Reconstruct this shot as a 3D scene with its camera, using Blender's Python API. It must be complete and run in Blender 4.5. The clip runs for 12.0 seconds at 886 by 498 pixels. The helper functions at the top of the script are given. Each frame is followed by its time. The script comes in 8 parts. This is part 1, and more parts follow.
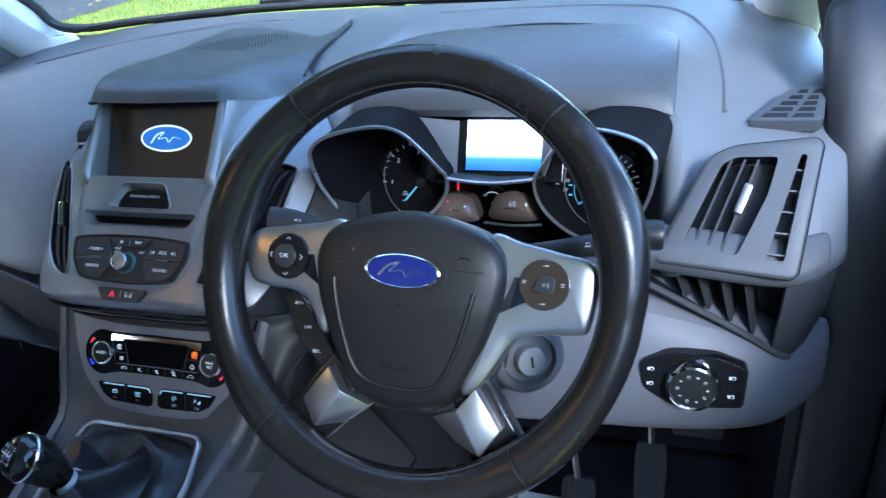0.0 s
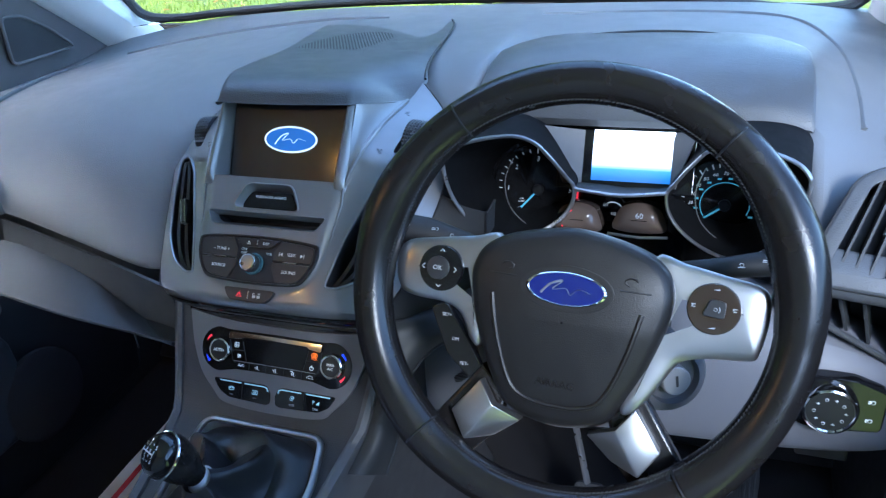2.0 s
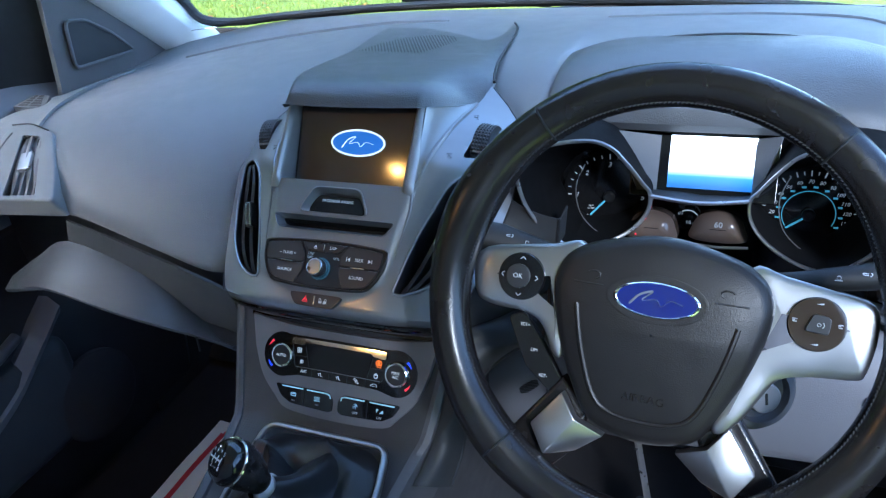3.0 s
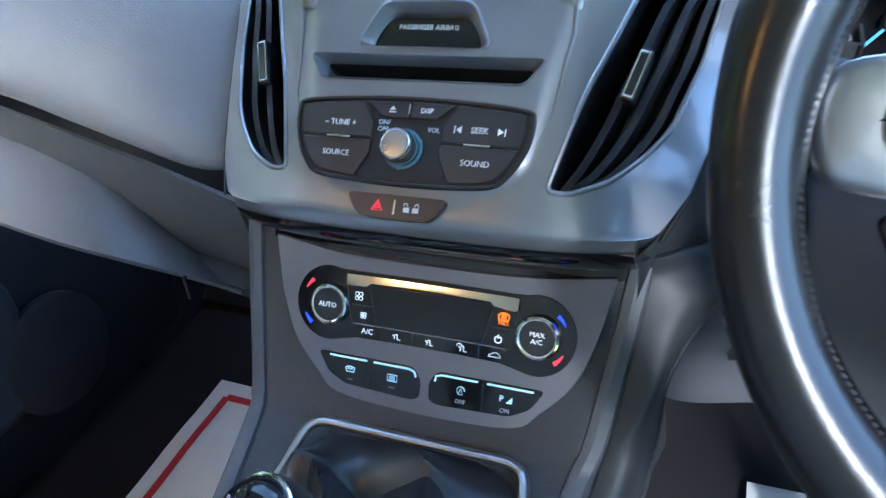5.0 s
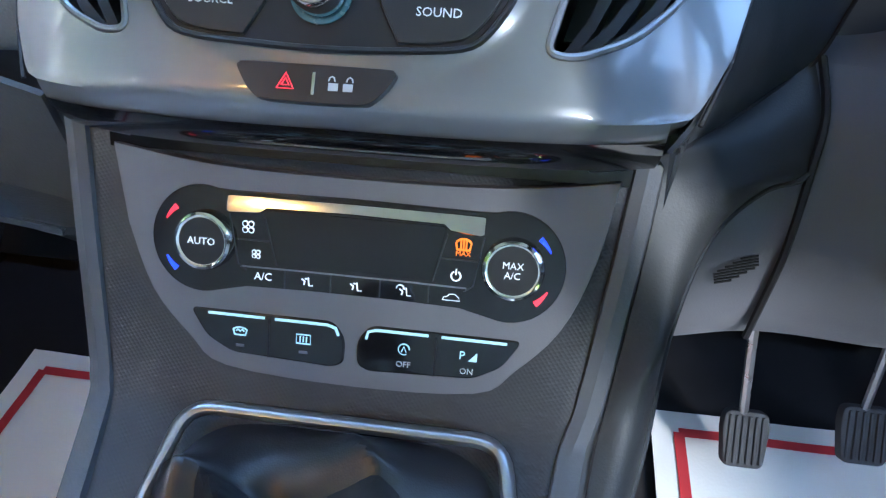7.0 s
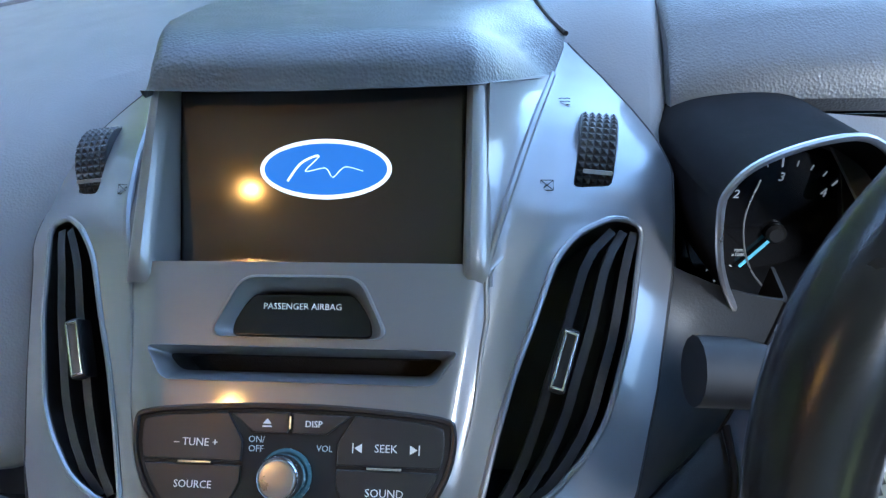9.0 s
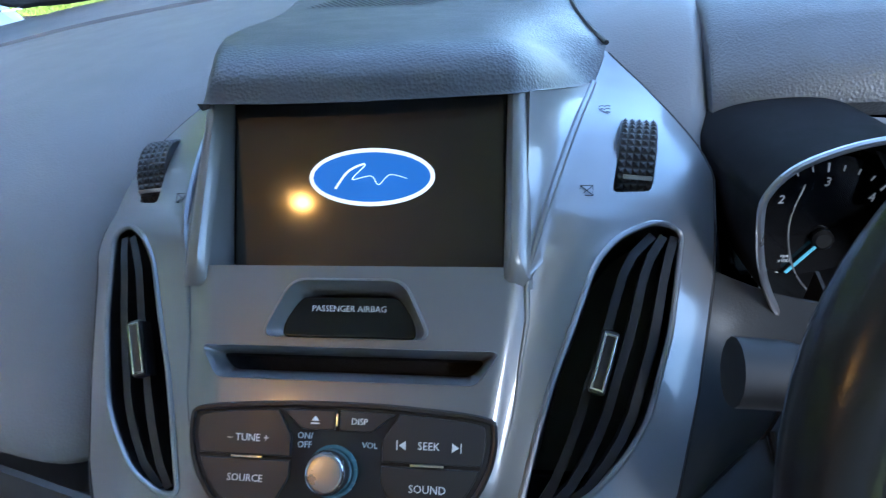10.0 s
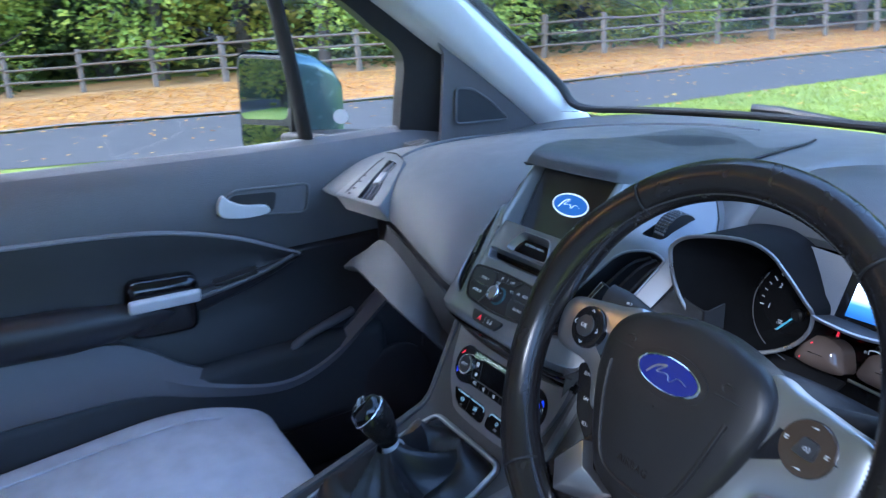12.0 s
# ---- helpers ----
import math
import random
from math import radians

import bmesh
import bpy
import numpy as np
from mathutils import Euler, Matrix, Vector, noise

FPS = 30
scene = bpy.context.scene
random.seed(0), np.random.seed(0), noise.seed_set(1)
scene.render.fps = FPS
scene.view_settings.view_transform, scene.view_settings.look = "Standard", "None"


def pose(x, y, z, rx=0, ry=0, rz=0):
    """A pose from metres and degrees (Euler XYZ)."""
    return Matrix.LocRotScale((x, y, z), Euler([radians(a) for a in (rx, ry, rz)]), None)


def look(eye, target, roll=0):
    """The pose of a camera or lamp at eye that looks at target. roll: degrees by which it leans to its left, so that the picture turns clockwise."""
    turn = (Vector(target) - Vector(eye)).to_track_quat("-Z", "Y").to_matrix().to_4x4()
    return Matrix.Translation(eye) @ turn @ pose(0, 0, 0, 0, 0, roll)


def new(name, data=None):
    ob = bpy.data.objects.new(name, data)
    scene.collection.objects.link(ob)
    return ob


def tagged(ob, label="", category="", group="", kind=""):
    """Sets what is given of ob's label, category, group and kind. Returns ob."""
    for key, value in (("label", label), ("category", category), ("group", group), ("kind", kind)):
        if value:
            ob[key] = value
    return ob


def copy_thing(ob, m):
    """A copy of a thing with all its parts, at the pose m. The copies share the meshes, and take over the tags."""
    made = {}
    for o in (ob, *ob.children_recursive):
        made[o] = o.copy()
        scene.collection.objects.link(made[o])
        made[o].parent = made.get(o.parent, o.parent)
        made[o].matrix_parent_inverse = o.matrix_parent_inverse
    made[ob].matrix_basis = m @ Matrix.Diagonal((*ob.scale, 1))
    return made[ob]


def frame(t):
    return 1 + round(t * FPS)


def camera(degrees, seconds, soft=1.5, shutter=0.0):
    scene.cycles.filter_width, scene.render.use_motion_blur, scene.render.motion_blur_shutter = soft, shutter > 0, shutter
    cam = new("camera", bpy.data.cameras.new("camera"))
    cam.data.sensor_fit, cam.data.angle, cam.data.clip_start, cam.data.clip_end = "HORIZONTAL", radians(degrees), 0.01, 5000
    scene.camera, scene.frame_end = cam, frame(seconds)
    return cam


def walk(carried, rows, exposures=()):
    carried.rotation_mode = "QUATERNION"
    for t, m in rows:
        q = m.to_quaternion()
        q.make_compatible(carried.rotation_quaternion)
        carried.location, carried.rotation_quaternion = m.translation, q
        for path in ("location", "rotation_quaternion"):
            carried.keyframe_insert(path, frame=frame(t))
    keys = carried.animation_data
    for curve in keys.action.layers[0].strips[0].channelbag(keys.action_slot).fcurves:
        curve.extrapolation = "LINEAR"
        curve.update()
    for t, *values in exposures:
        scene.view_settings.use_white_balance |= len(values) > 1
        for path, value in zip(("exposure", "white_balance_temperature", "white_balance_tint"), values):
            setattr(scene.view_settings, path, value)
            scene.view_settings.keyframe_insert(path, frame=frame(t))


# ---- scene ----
# A right-hand-drive van's cabin. x to the driver's side, y forwards, z up; metres.
cam = camera(62.0, 12.0, soft=1.25, shutter=0.25)
PATH = [
    (0, (0.543, -0.523, 1.29), (-0.059, 1.121, 0.324), -6.7),
    (0.5, (0.495, -0.554, 1.321), (-0.119, 1.078, 0.341), -7.0),
    (1, (0.48, -0.555, 1.325), (-0.138, 1.066, 0.331), -6.7),
    (1.5, (0.464, -0.554, 1.324), (-0.17, 1.064, 0.334), -6.3),
    (2, (0.436, -0.544, 1.32), (-0.216, 1.065, 0.327), -5.9),
    (2.5, (0.405, -0.549, 1.322), (-0.306, 1.052, 0.357), -6.2),
    (2.7, (0.399, -0.546, 1.319), (-0.335, 1.048, 0.36), -6.4),
    (4.3, (0.31, -0.467, 1.244), (-0.424, 1.037, 0.149), -7.8),
    (4.5, (0.266, -0.41, 1.204), (-0.455, 1.094, 0.101), -7.6),
    (5, (0.168, -0.327, 1.125), (-0.526, 1.17, -0.005), -7.4),
    (5.5, (0.102, -0.288, 1.078), (-0.435, 1.233, -0.103), -5.8),
    (6, (0.085, -0.254, 1.051), (-0.277, 1.282, -0.178), -2.9),
    (6.5, (0.082, -0.249, 1.041), (-0.184, 1.261, -0.243), -0.9),
    (7, (0.08, -0.248, 1.04), (-0.155, 1.264, -0.249), -0.3),
    (7.5, (0.086, -0.227, 1.073), (-0.127, 1.372, -0.108), -0.8),
    (7.7, (0.088, -0.222, 1.096), (-0.127, 1.426, -0.017), -1.2),
    (9.3, (0.1, -0.208, 1.187), (-0.14, 1.508, 0.188), -3.9),
    (9.5, (0.1, -0.21, 1.185), (-0.16, 1.512, 0.202), -4.2),
    (10, (0.104, -0.219, 1.185), (-0.251, 1.488, 0.206), -5.6),
    (10.5, (0.148, -0.264, 1.2), (-0.537, 1.387, 0.303), -9.7),
    (11, (0.246, -0.3, 1.245), (-0.85, 1.17, 0.446), -10.6),
    (11.2, (0.312, -0.317, 1.237), (-0.953, 1.072, 0.537), -9.7),
    (11.5, (0.449, -0.368, 1.259), (-0.988, 0.85, 0.587), -8.2),
    (12, (0.694, -0.459, 1.277), (-0.962, 0.475, 0.657), -3.7),
]
walk(cam, [(t, look(eye, target, roll)) for t, eye, target, roll in PATH],
     exposures=[(0, 3.54, 5150, 8), (2.7, 3.48, 5130, 8), (4.5, 3.93, 5200, 6), (5.5, 4.40, 5480, 7), (7.5, 4.42, 5450, 7), (9.4, 3.73, 5330, 8), (10.5, 3.48, 5200, 9), (11.2, 3.34, 5100, 11), (12, 3.36, 5050, 12)])

# ---- light ----
GZ = -0.25                     # height of the ground outside
world = bpy.data.worlds.new("sky")
scene.world = world
world.use_nodes = True
wn = world.node_tree
sky = wn.nodes.new("ShaderNodeTexSky")
sky.sky_type, sky.sun_disc = "NISHITA", False
sky.sun_elevation, sky.sun_rotation = radians(32), radians(215)
sky.air_density, sky.dust_density, sky.ozone_density = 1.0, 2.5, 1.0
wn.links.new(sky.outputs[0], wn.nodes["Background"].inputs[0])
wn.nodes["Background"].inputs[1].default_value = 0.15
sun = new("sun", bpy.data.lights.new("sun", "SUN"))
sun.data.energy, sun.data.angle, sun.data.color = 0.5, radians(14), (1.0, 0.95, 0.88)
sun.matrix_world = pose(0, 0, 30, 58, 0, 215 - 180)


# ---- materials ----
def mat(name, col, rough=0.5, metal=0.0, var=0.12, grain=0.0, gscale=500.0, kind="noise", vscale=9.0, coat=0.0, emit=0.0, rvar=0.1, spec=0.5):
    m = bpy.data.materials.new(name)
    m.use_nodes = True
    nt = m.node_tree
    b = nt.nodes["Principled BSDF"]
    tc = nt.nodes.new("ShaderNodeTexCoord")
    big = nt.nodes.new("ShaderNodeTexNoise")
    big.inputs["Scale"].default_value, big.inputs["Detail"].default_value = vscale, 6
    nt.links.new(tc.outputs["Object"], big.inputs["Vector"])
    ramp = nt.nodes.new("ShaderNodeMix")
    ramp.data_type = "RGBA"
    ramp.inputs["A"].default_value = (*[c * (1 - var) for c in col], 1)
    ramp.inputs["B"].default_value = (*[min(1, c * (1 + var)) for c in col], 1)
    nt.links.new(big.outputs["Fac"], ramp.inputs["Factor"])
    nt.links.new(ramp.outputs["Result"], b.inputs["Base Color"])
    rr = nt.nodes.new("ShaderNodeMapRange")
    rr.inputs["To Min"].default_value, rr.inputs["To Max"].default_value = max(0.02, rough - rvar), min(1, rough + rvar)
    fine = nt.nodes.new("ShaderNodeTexNoise")
    fine.inputs["Scale"].default_value, fine.inputs["Detail"].default_value = vscale * 7, 4
    nt.links.new(tc.outputs["Object"], fine.inputs["Vector"])
    nt.links.new(fine.outputs["Fac"], rr.inputs["Value"])
    nt.links.new(rr.outputs["Result"], b.inputs["Roughness"])
    b.inputs["Metallic"].default_value = metal
    b.inputs["Specular IOR Level"].default_value = spec
    b.inputs["Coat Weight"].default_value = coat
    b.inputs["Coat Roughness"].default_value = 0.08
    if emit:
        b.inputs["Emission Color"].default_value = (*col, 1)
        b.inputs["Emission Strength"].default_value = emit
    if grain:
        if kind == "cells":
            g = nt.nodes.new("ShaderNodeTexVoronoi")
            g.feature = "SMOOTH_F1"
            g.inputs["Smoothness"].default_value = 0.4
            out = g.outputs["Distance"]
        elif kind == "weave":
            g = nt.nodes.new("ShaderNodeTexVoronoi")
            g.voronoi_dimensions = "2D"
            g.inputs["Randomness"].default_value = 0.0
            out = g.outputs["Distance"]
        else:
            g = nt.nodes.new("ShaderNodeTexNoise")
            g.inputs["Detail"].default_value = 5
            out = g.outputs["Fac"]
        g.inputs["Scale"].default_value = gscale
        if kind == "weave":
            # two slanted axes, so that the dimples run evenly over faces of any slope
            flat = nt.nodes.new("ShaderNodeCombineXYZ")
            for socket, axis in (("X", (1.0, 0.9, 0.25)), ("Y", (-0.35, 0.6, 1.0))):
                d = nt.nodes.new("ShaderNodeVectorMath")
                d.operation = "DOT_PRODUCT"
                d.inputs[1].default_value = axis
                nt.links.new(tc.outputs["Object"], d.inputs[0])
                nt.links.new(d.outputs["Value"], flat.inputs[socket])
            nt.links.new(flat.outputs["Vector"], g.inputs["Vector"])
        else:
            nt.links.new(tc.outputs["Object"], g.inputs["Vector"])
        bump = nt.nodes.new("ShaderNodeBump")
        bump.inputs["Strength"].default_value, bump.inputs["Distance"].default_value = grain, 0.5 / gscale
        nt.links.new(out, bump.inputs["Height"])
        nt.links.new(bump.outputs["Normal"], b.inputs["Normal"])
    return m


M_DASH = mat("soft_dash_skin", (0.140, 0.145, 0.153), 0.5, grain=0.22, gscale=700, kind="cells", vscale=5)
M_DASHLOW = mat("hard_grey_plastic", (0.095, 0.096, 0.104), 0.55, grain=0.35, gscale=700, vscale=6)
M_KNEE = mat("pale_grey_plastic", (0.114, 0.113, 0.127), 0.55, grain=0.25, gscale=700, vscale=6)
# copy of the dash skin, darkened for the shade at the dash ends
M_POD = mat("shaded_dash_skin", (0.068, 0.071, 0.078), 0.5, grain=0.22, gscale=700, kind="cells", vscale=5)
M_BOUNCE = mat("pale_bounce_wall", (0.62, 0.62, 0.60), 0.7, grain=0.2, gscale=300, vscale=3)
M_BROW = mat("leather_grain_trim", (0.070, 0.073, 0.079), 0.44, grain=0.36, gscale=640, kind="cells", vscale=6)
M_FACIA = mat("satin_grey_paint", (0.185, 0.189, 0.202), 0.33, metal=0.4, var=0.05, grain=0.04, gscale=900, vscale=4, coat=0.75, rvar=0.03)
M_HVPANEL = mat("dark_grey_panel", (0.140, 0.136, 0.147), 0.5, grain=0.2, gscale=900, vscale=6)
M_CONS = mat("dimpled_console_plastic", (0.034, 0.035, 0.039), 0.48, grain=0.30, gscale=460, kind="weave", vscale=7, spec=0.4)
M_CONSEDGE = mat("plain_console_plastic", (0.070, 0.072, 0.080), 0.5, grain=0.25, gscale=800, vscale=7)
M_GLOVE = mat("dark_glovebox_plastic", (0.038, 0.040, 0.044), 0.5, grain=0.35, gscale=700, vscale=6)
M_BLACK = mat("black_plastic", (0.014, 0.014, 0.015), 0.4, grain=0.15, gscale=900)
M_GLOSS = mat("gloss_black_plastic", (0.008, 0.008, 0.009), 0.09, rvar=0.03)
M_BTN = mat("button_plastic", (0.028, 0.028, 0.029), 0.34, grain=0.1, gscale=1200, spec=0.35)
M_SCREEN = mat("screen_glass", (0.006, 0.006, 0.006), 0.38, rvar=0.10, vscale=14, coat=1.0, spec=0.45)
M_LEATHER = mat("black_leather", (0.0125, 0.0108, 0.0104), 0.25, grain=0.07, gscale=900, kind="cells", vscale=9, rvar=0.08, spec=0.45)
M_GAITER = mat("soft_gaiter_leather", (0.016, 0.016, 0.018), 0.36, grain=0.10, gscale=1000, kind="cells", vscale=10)
M_STICKER = mat("worn_pale_sticker", (0.40, 0.41, 0.42), 0.6, var=0.1, vscale=60)
M_GRILLE = mat("grille_plastic", (0.075, 0.077, 0.084), 0.6, var=0.1)
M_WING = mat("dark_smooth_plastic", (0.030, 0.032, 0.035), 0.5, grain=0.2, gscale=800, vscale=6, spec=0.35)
M_PAD = mat("airbag_cover", (0.0115, 0.0106, 0.0104), 0.42, grain=0.20, gscale=1000, kind="cells", vscale=12, spec=0.33)
M_STITCH = mat("grey_thread", (0.030, 0.030, 0.031), 0.8)
M_SILVER = mat("satin_silver", (0.40, 0.40, 0.41), 0.31, metal=0.92, var=0.04, vscale=8, rvar=0.04)
M_PAINT = mat("silver_painted_plastic", (0.62, 0.62, 0.64), 0.38, metal=0.3, var=0.04, vscale=10)
M_CHROME = mat("chrome", (0.8, 0.8, 0.8), 0.1, metal=1.0, var=0.02, rvar=0.04)
M_RUBBER = mat("pedal_rubber", (0.05, 0.05, 0.052), 0.7, grain=0.3, gscale=600)
M_CARPET = mat("black_carpet", (0.022, 0.020, 0.020), 0.95, grain=0.9, gscale=900, vscale=20, spec=0.2)
M_PAPER = mat("paper_mat", (0.88, 0.84, 0.76), 0.85, var=0.05, grain=0.15, gscale=300, vscale=12)
M_RED = mat("red_print", (0.55, 0.035, 0.04), 0.8, var=0.08)
M_FABRIC = mat("grey_seat_fabric", (0.60, 0.60, 0.66), 0.9, var=0.22, grain=0.9, gscale=420, vscale=26, spec=0.3)
M_HEAD = mat("headlining_cloth", (0.64, 0.63, 0.605), 0.95, grain=0.4, gscale=700, vscale=6)
M_PILLAR = mat("pale_pillar_trim", (0.58, 0.59, 0.60), 0.6, grain=0.3, gscale=800)
M_DOOR = mat("door_trim_plastic", (0.105, 0.106, 0.118), 0.5, grain=0.45, gscale=500, kind="cells", vscale=6)
M_UPPER = mat("pale_beading", (0.20, 0.20, 0.22), 0.35, var=0.05)
M_DOORDK = mat("dark_door_insert", (0.016, 0.016, 0.019), 0.45, grain=0.3, gscale=700)
M_BODY = mat("teal_paint", (0.05, 0.11, 0.12), 0.25, metal=0.3, var=0.05, coat=0.8)
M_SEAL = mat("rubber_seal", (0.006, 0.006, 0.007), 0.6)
M_MIRROR = mat("mirror_glass", (0.86, 0.88, 0.88), 0.02, metal=1.0, var=0.0, rvar=0.0)
M_WHITE = mat("lit_white_print", (0.70, 0.73, 0.75), 0.5, emit=0.045, var=0.02)
M_SCALE = mat("dial_print", (0.58, 0.60, 0.62), 0.5, emit=0.022, var=0.02)
M_PRINT = mat("white_print", (0.52, 0.54, 0.56), 0.6, var=0.05)
M_LETTER = mat("clear_white_print", (0.78, 0.79, 0.80), 0.5, var=0.03)
M_DIM = mat("dim_grey_print", (0.16, 0.16, 0.17), 0.6, var=0.05)
M_CYANDIM = mat("dim_lit_print", (0.46, 0.54, 0.59), 0.5, emit=0.008, var=0.02)
M_RIM = mat("dull_silver_rim", (0.34, 0.34, 0.35), 0.30, metal=0.8, var=0.05)
M_CYAN = mat("lit_cyan", (0.13, 0.42, 0.55), 0.5, emit=0.035, var=0.02)
M_ICE = mat("lit_pale_cyan", (0.40, 0.62, 0.72), 0.5, emit=0.04, var=0.02)
M_BRONZE = mat("brown_gloss_plastic", (0.040, 0.028, 0.020), 0.12, rvar=0.03)
M_REDLIT = mat("lit_red", (0.9, 0.03, 0.05), 0.5, emit=0.09, var=0.02)
M_BLUELIT = mat("lit_blue", (0.03, 0.06, 0.9), 0.5, emit=0.09, var=0.02)
M_AMBER = mat("lit_amber", (1.0, 0.19, 0.008), 0.5, emit=0.045, var=0.02)
M_BADGE = mat("blue_enamel", (0.010, 0.015, 0.115), 0.2, var=0.03, coat=0.6)
M_LOGOBLUE = mat("screen_blue", (0.016, 0.085, 0.27), 0.5, emit=0.14, var=0.1, vscale=60)
M_LOGOWHITE = mat("screen_white", (0.80, 0.86, 0.90), 0.5, emit=0.09, var=0.02)
M_BARK = mat("bark", (0.06, 0.05, 0.04), 0.9, var=0.4, grain=0.8, gscale=18, vscale=3)
M_WOOD = mat("weathered_wood", (0.135, 0.108, 0.082), 0.85, var=0.45, grain=0.6, gscale=40, vscale=5)
M_ROAD = mat("asphalt", (0.046, 0.048, 0.052), 0.85, var=0.2, grain=0.5, gscale=120, vscale=0.7)
M_KERB = mat("kerb_stone", (0.15, 0.13, 0.11), 0.85, var=0.2, grain=0.4, gscale=60)


def glass_mat(name, tint=(1, 1, 1), rough=0.0):
    m = bpy.data.materials.new(name)
    m.use_nodes = True
    b = m.node_tree.nodes["Principled BSDF"]
    b.inputs["Base Color"].default_value = (*tint, 1)
    b.inputs["Transmission Weight"].default_value = 1.0
    b.inputs["Roughness"].default_value = rough
    b.inputs["IOR"].default_value = 1.45
    return m


M_GLASS = glass_mat("window_glass", (0.93, 0.97, 0.95))



def leaf_mat(name, a, b_, c, clump=0.9):
    m = bpy.data.materials.new(name)
    m.use_nodes = True
    nt = m.node_tree
    b = nt.nodes["Principled BSDF"]
    g = nt.nodes.new("ShaderNodeNewGeometry")
    r = nt.nodes.new("ShaderNodeValToRGB")
    r.color_ramp.elements[0].color, r.color_ramp.elements[1].color = (*a, 1), (*c, 1)
    r.color_ramp.elements.new(0.55).color = (*b_, 1)
    tc = nt.nodes.new("ShaderNodeTexCoord")
    n = nt.nodes.new("ShaderNodeTexNoise")
    n.inputs["Scale"].default_value, n.inputs["Detail"].default_value = clump, 3
    nt.links.new(tc.outputs["Object"], n.inputs["Vector"])
    k = nt.nodes.new("ShaderNodeMapRange")
    k.inputs["From Min"].default_value, k.inputs["From Max"].default_value = 0.32, 0.68
    nt.links.new(n.outputs["Fac"], k.inputs["Value"])
    x = nt.nodes.new("ShaderNodeMix")
    x.inputs["Factor"].default_value = 0.5
    nt.links.new(g.outputs["Random Per Island"], x.inputs["A"])
    nt.links.new(k.outputs["Result"], x.inputs["B"])
    nt.links.new(x.outputs["Result"], r.inputs[0])
    nt.links.new(r.outputs[0], b.inputs["Base Color"])
    b.inputs["Roughness"].default_value = 0.6
    thin = nt.nodes.new("ShaderNodeBsdfTranslucent")
    nt.links.new(r.outputs[0], thin.inputs["Color"])
    both = nt.nodes.new("ShaderNodeMixShader")
    both.inputs[0].default_value = 0.4
    nt.links.new(b.outputs[0], both.inputs[1])
    nt.links.new(thin.outputs[0], both.inputs[2])
    nt.links.new(both.outputs[0], nt.nodes["Material Output"].inputs[0])
    return m


M_LEAF = leaf_mat("green_leaf", (0.07, 0.12, 0.016), (0.22, 0.30, 0.035), (0.52, 0.55, 0.08))
# leaf greens darkened for the trees and undergrowth that stand in shade
M_LEAFDK = leaf_mat("shaded_leaf", (0.025, 0.045, 0.014), (0.055, 0.09, 0.022), (0.14, 0.17, 0.035))
M_LEAFYL = leaf_mat("autumn_leaf", (0.14, 0.18, 0.025), (0.34, 0.34, 0.045), (0.52, 0.38, 0.05))
M_LITTER = leaf_mat("fallen_leaf", (0.33, 0.12, 0.02), (0.55, 0.26, 0.045), (0.68, 0.45, 0.12))
M_GRASSB = leaf_mat("grass_blade", (0.14, 0.19, 0.018), (0.22, 0.27, 0.028), (0.36, 0.38, 0.055))


def ground_mat(name, a, b_, c, s1, s2):
    m = bpy.data.materials.new(name)
    m.use_nodes = True
    nt = m.node_tree
    b = nt.nodes["Principled BSDF"]
    tc = nt.nodes.new("ShaderNodeTexCoord")
    cols = []
    for s in (s1, s2):
        n = nt.nodes.new("ShaderNodeTexNoise")
        n.inputs["Scale"].default_value, n.inputs["Detail"].default_value = s, 8
        nt.links.new(tc.outputs["Object"], n.inputs["Vector"])
        cols.append(n)
    r = nt.nodes.new("ShaderNodeValToRGB")
    r.color_ramp.elements[0].position, r.color_ramp.elements[1].position = 0.32, 0.7
    r.color_ramp.elements[0].color, r.color_ramp.elements[1].color = (*a, 1), (*b_, 1)
    nt.links.new(cols[0].outputs["Fac"], r.inputs[0])
    k = nt.nodes.new("ShaderNodeMapRange")
    k.inputs["From Min"].default_value, k.inputs["From Max"].default_value = 0.62, 0.68
    nt.links.new(cols[1].outputs["Fac"], k.inputs["Value"])
    x = nt.nodes.new("ShaderNodeMix")
    x.data_type = "RGBA"
    nt.links.new(k.outputs["Result"], x.inputs["Factor"])
    nt.links.new(r.outputs[0], x.inputs["A"])
    x.inputs["B"].default_value = (*c, 1)
    nt.links.new(x.outputs["Result"], b.inputs["Base Color"])
    b.inputs["Roughness"].default_value = 0.9
    bp = nt.nodes.new("ShaderNodeBump")
    bp.inputs["Strength"].default_value, bp.inputs["Distance"].default_value = 0.8, 0.03
    nt.links.new(cols[1].outputs["Fac"], bp.inputs["Height"])
    nt.links.new(bp.outputs["Normal"], b.inputs["Normal"])
    return m


M_GRASS = ground_mat("grass", (0.15, 0.21, 0.02), (0.23, 0.29, 0.03), (0.36, 0.32, 0.05), 1.5, 14)
M_LEAFBED = ground_mat("leaf_bed", (0.29, 0.145, 0.045), (0.45, 0.255, 0.085), (0.20, 0.12, 0.06), 3.0, 20)


# ---- mesh helpers ----
def thing(name, at, label, category, group="", kind=""):
    ob = new(name)
    ob.empty_display_size = 0.05
    ob.location = at
    return tagged(ob, label, category, group, kind)


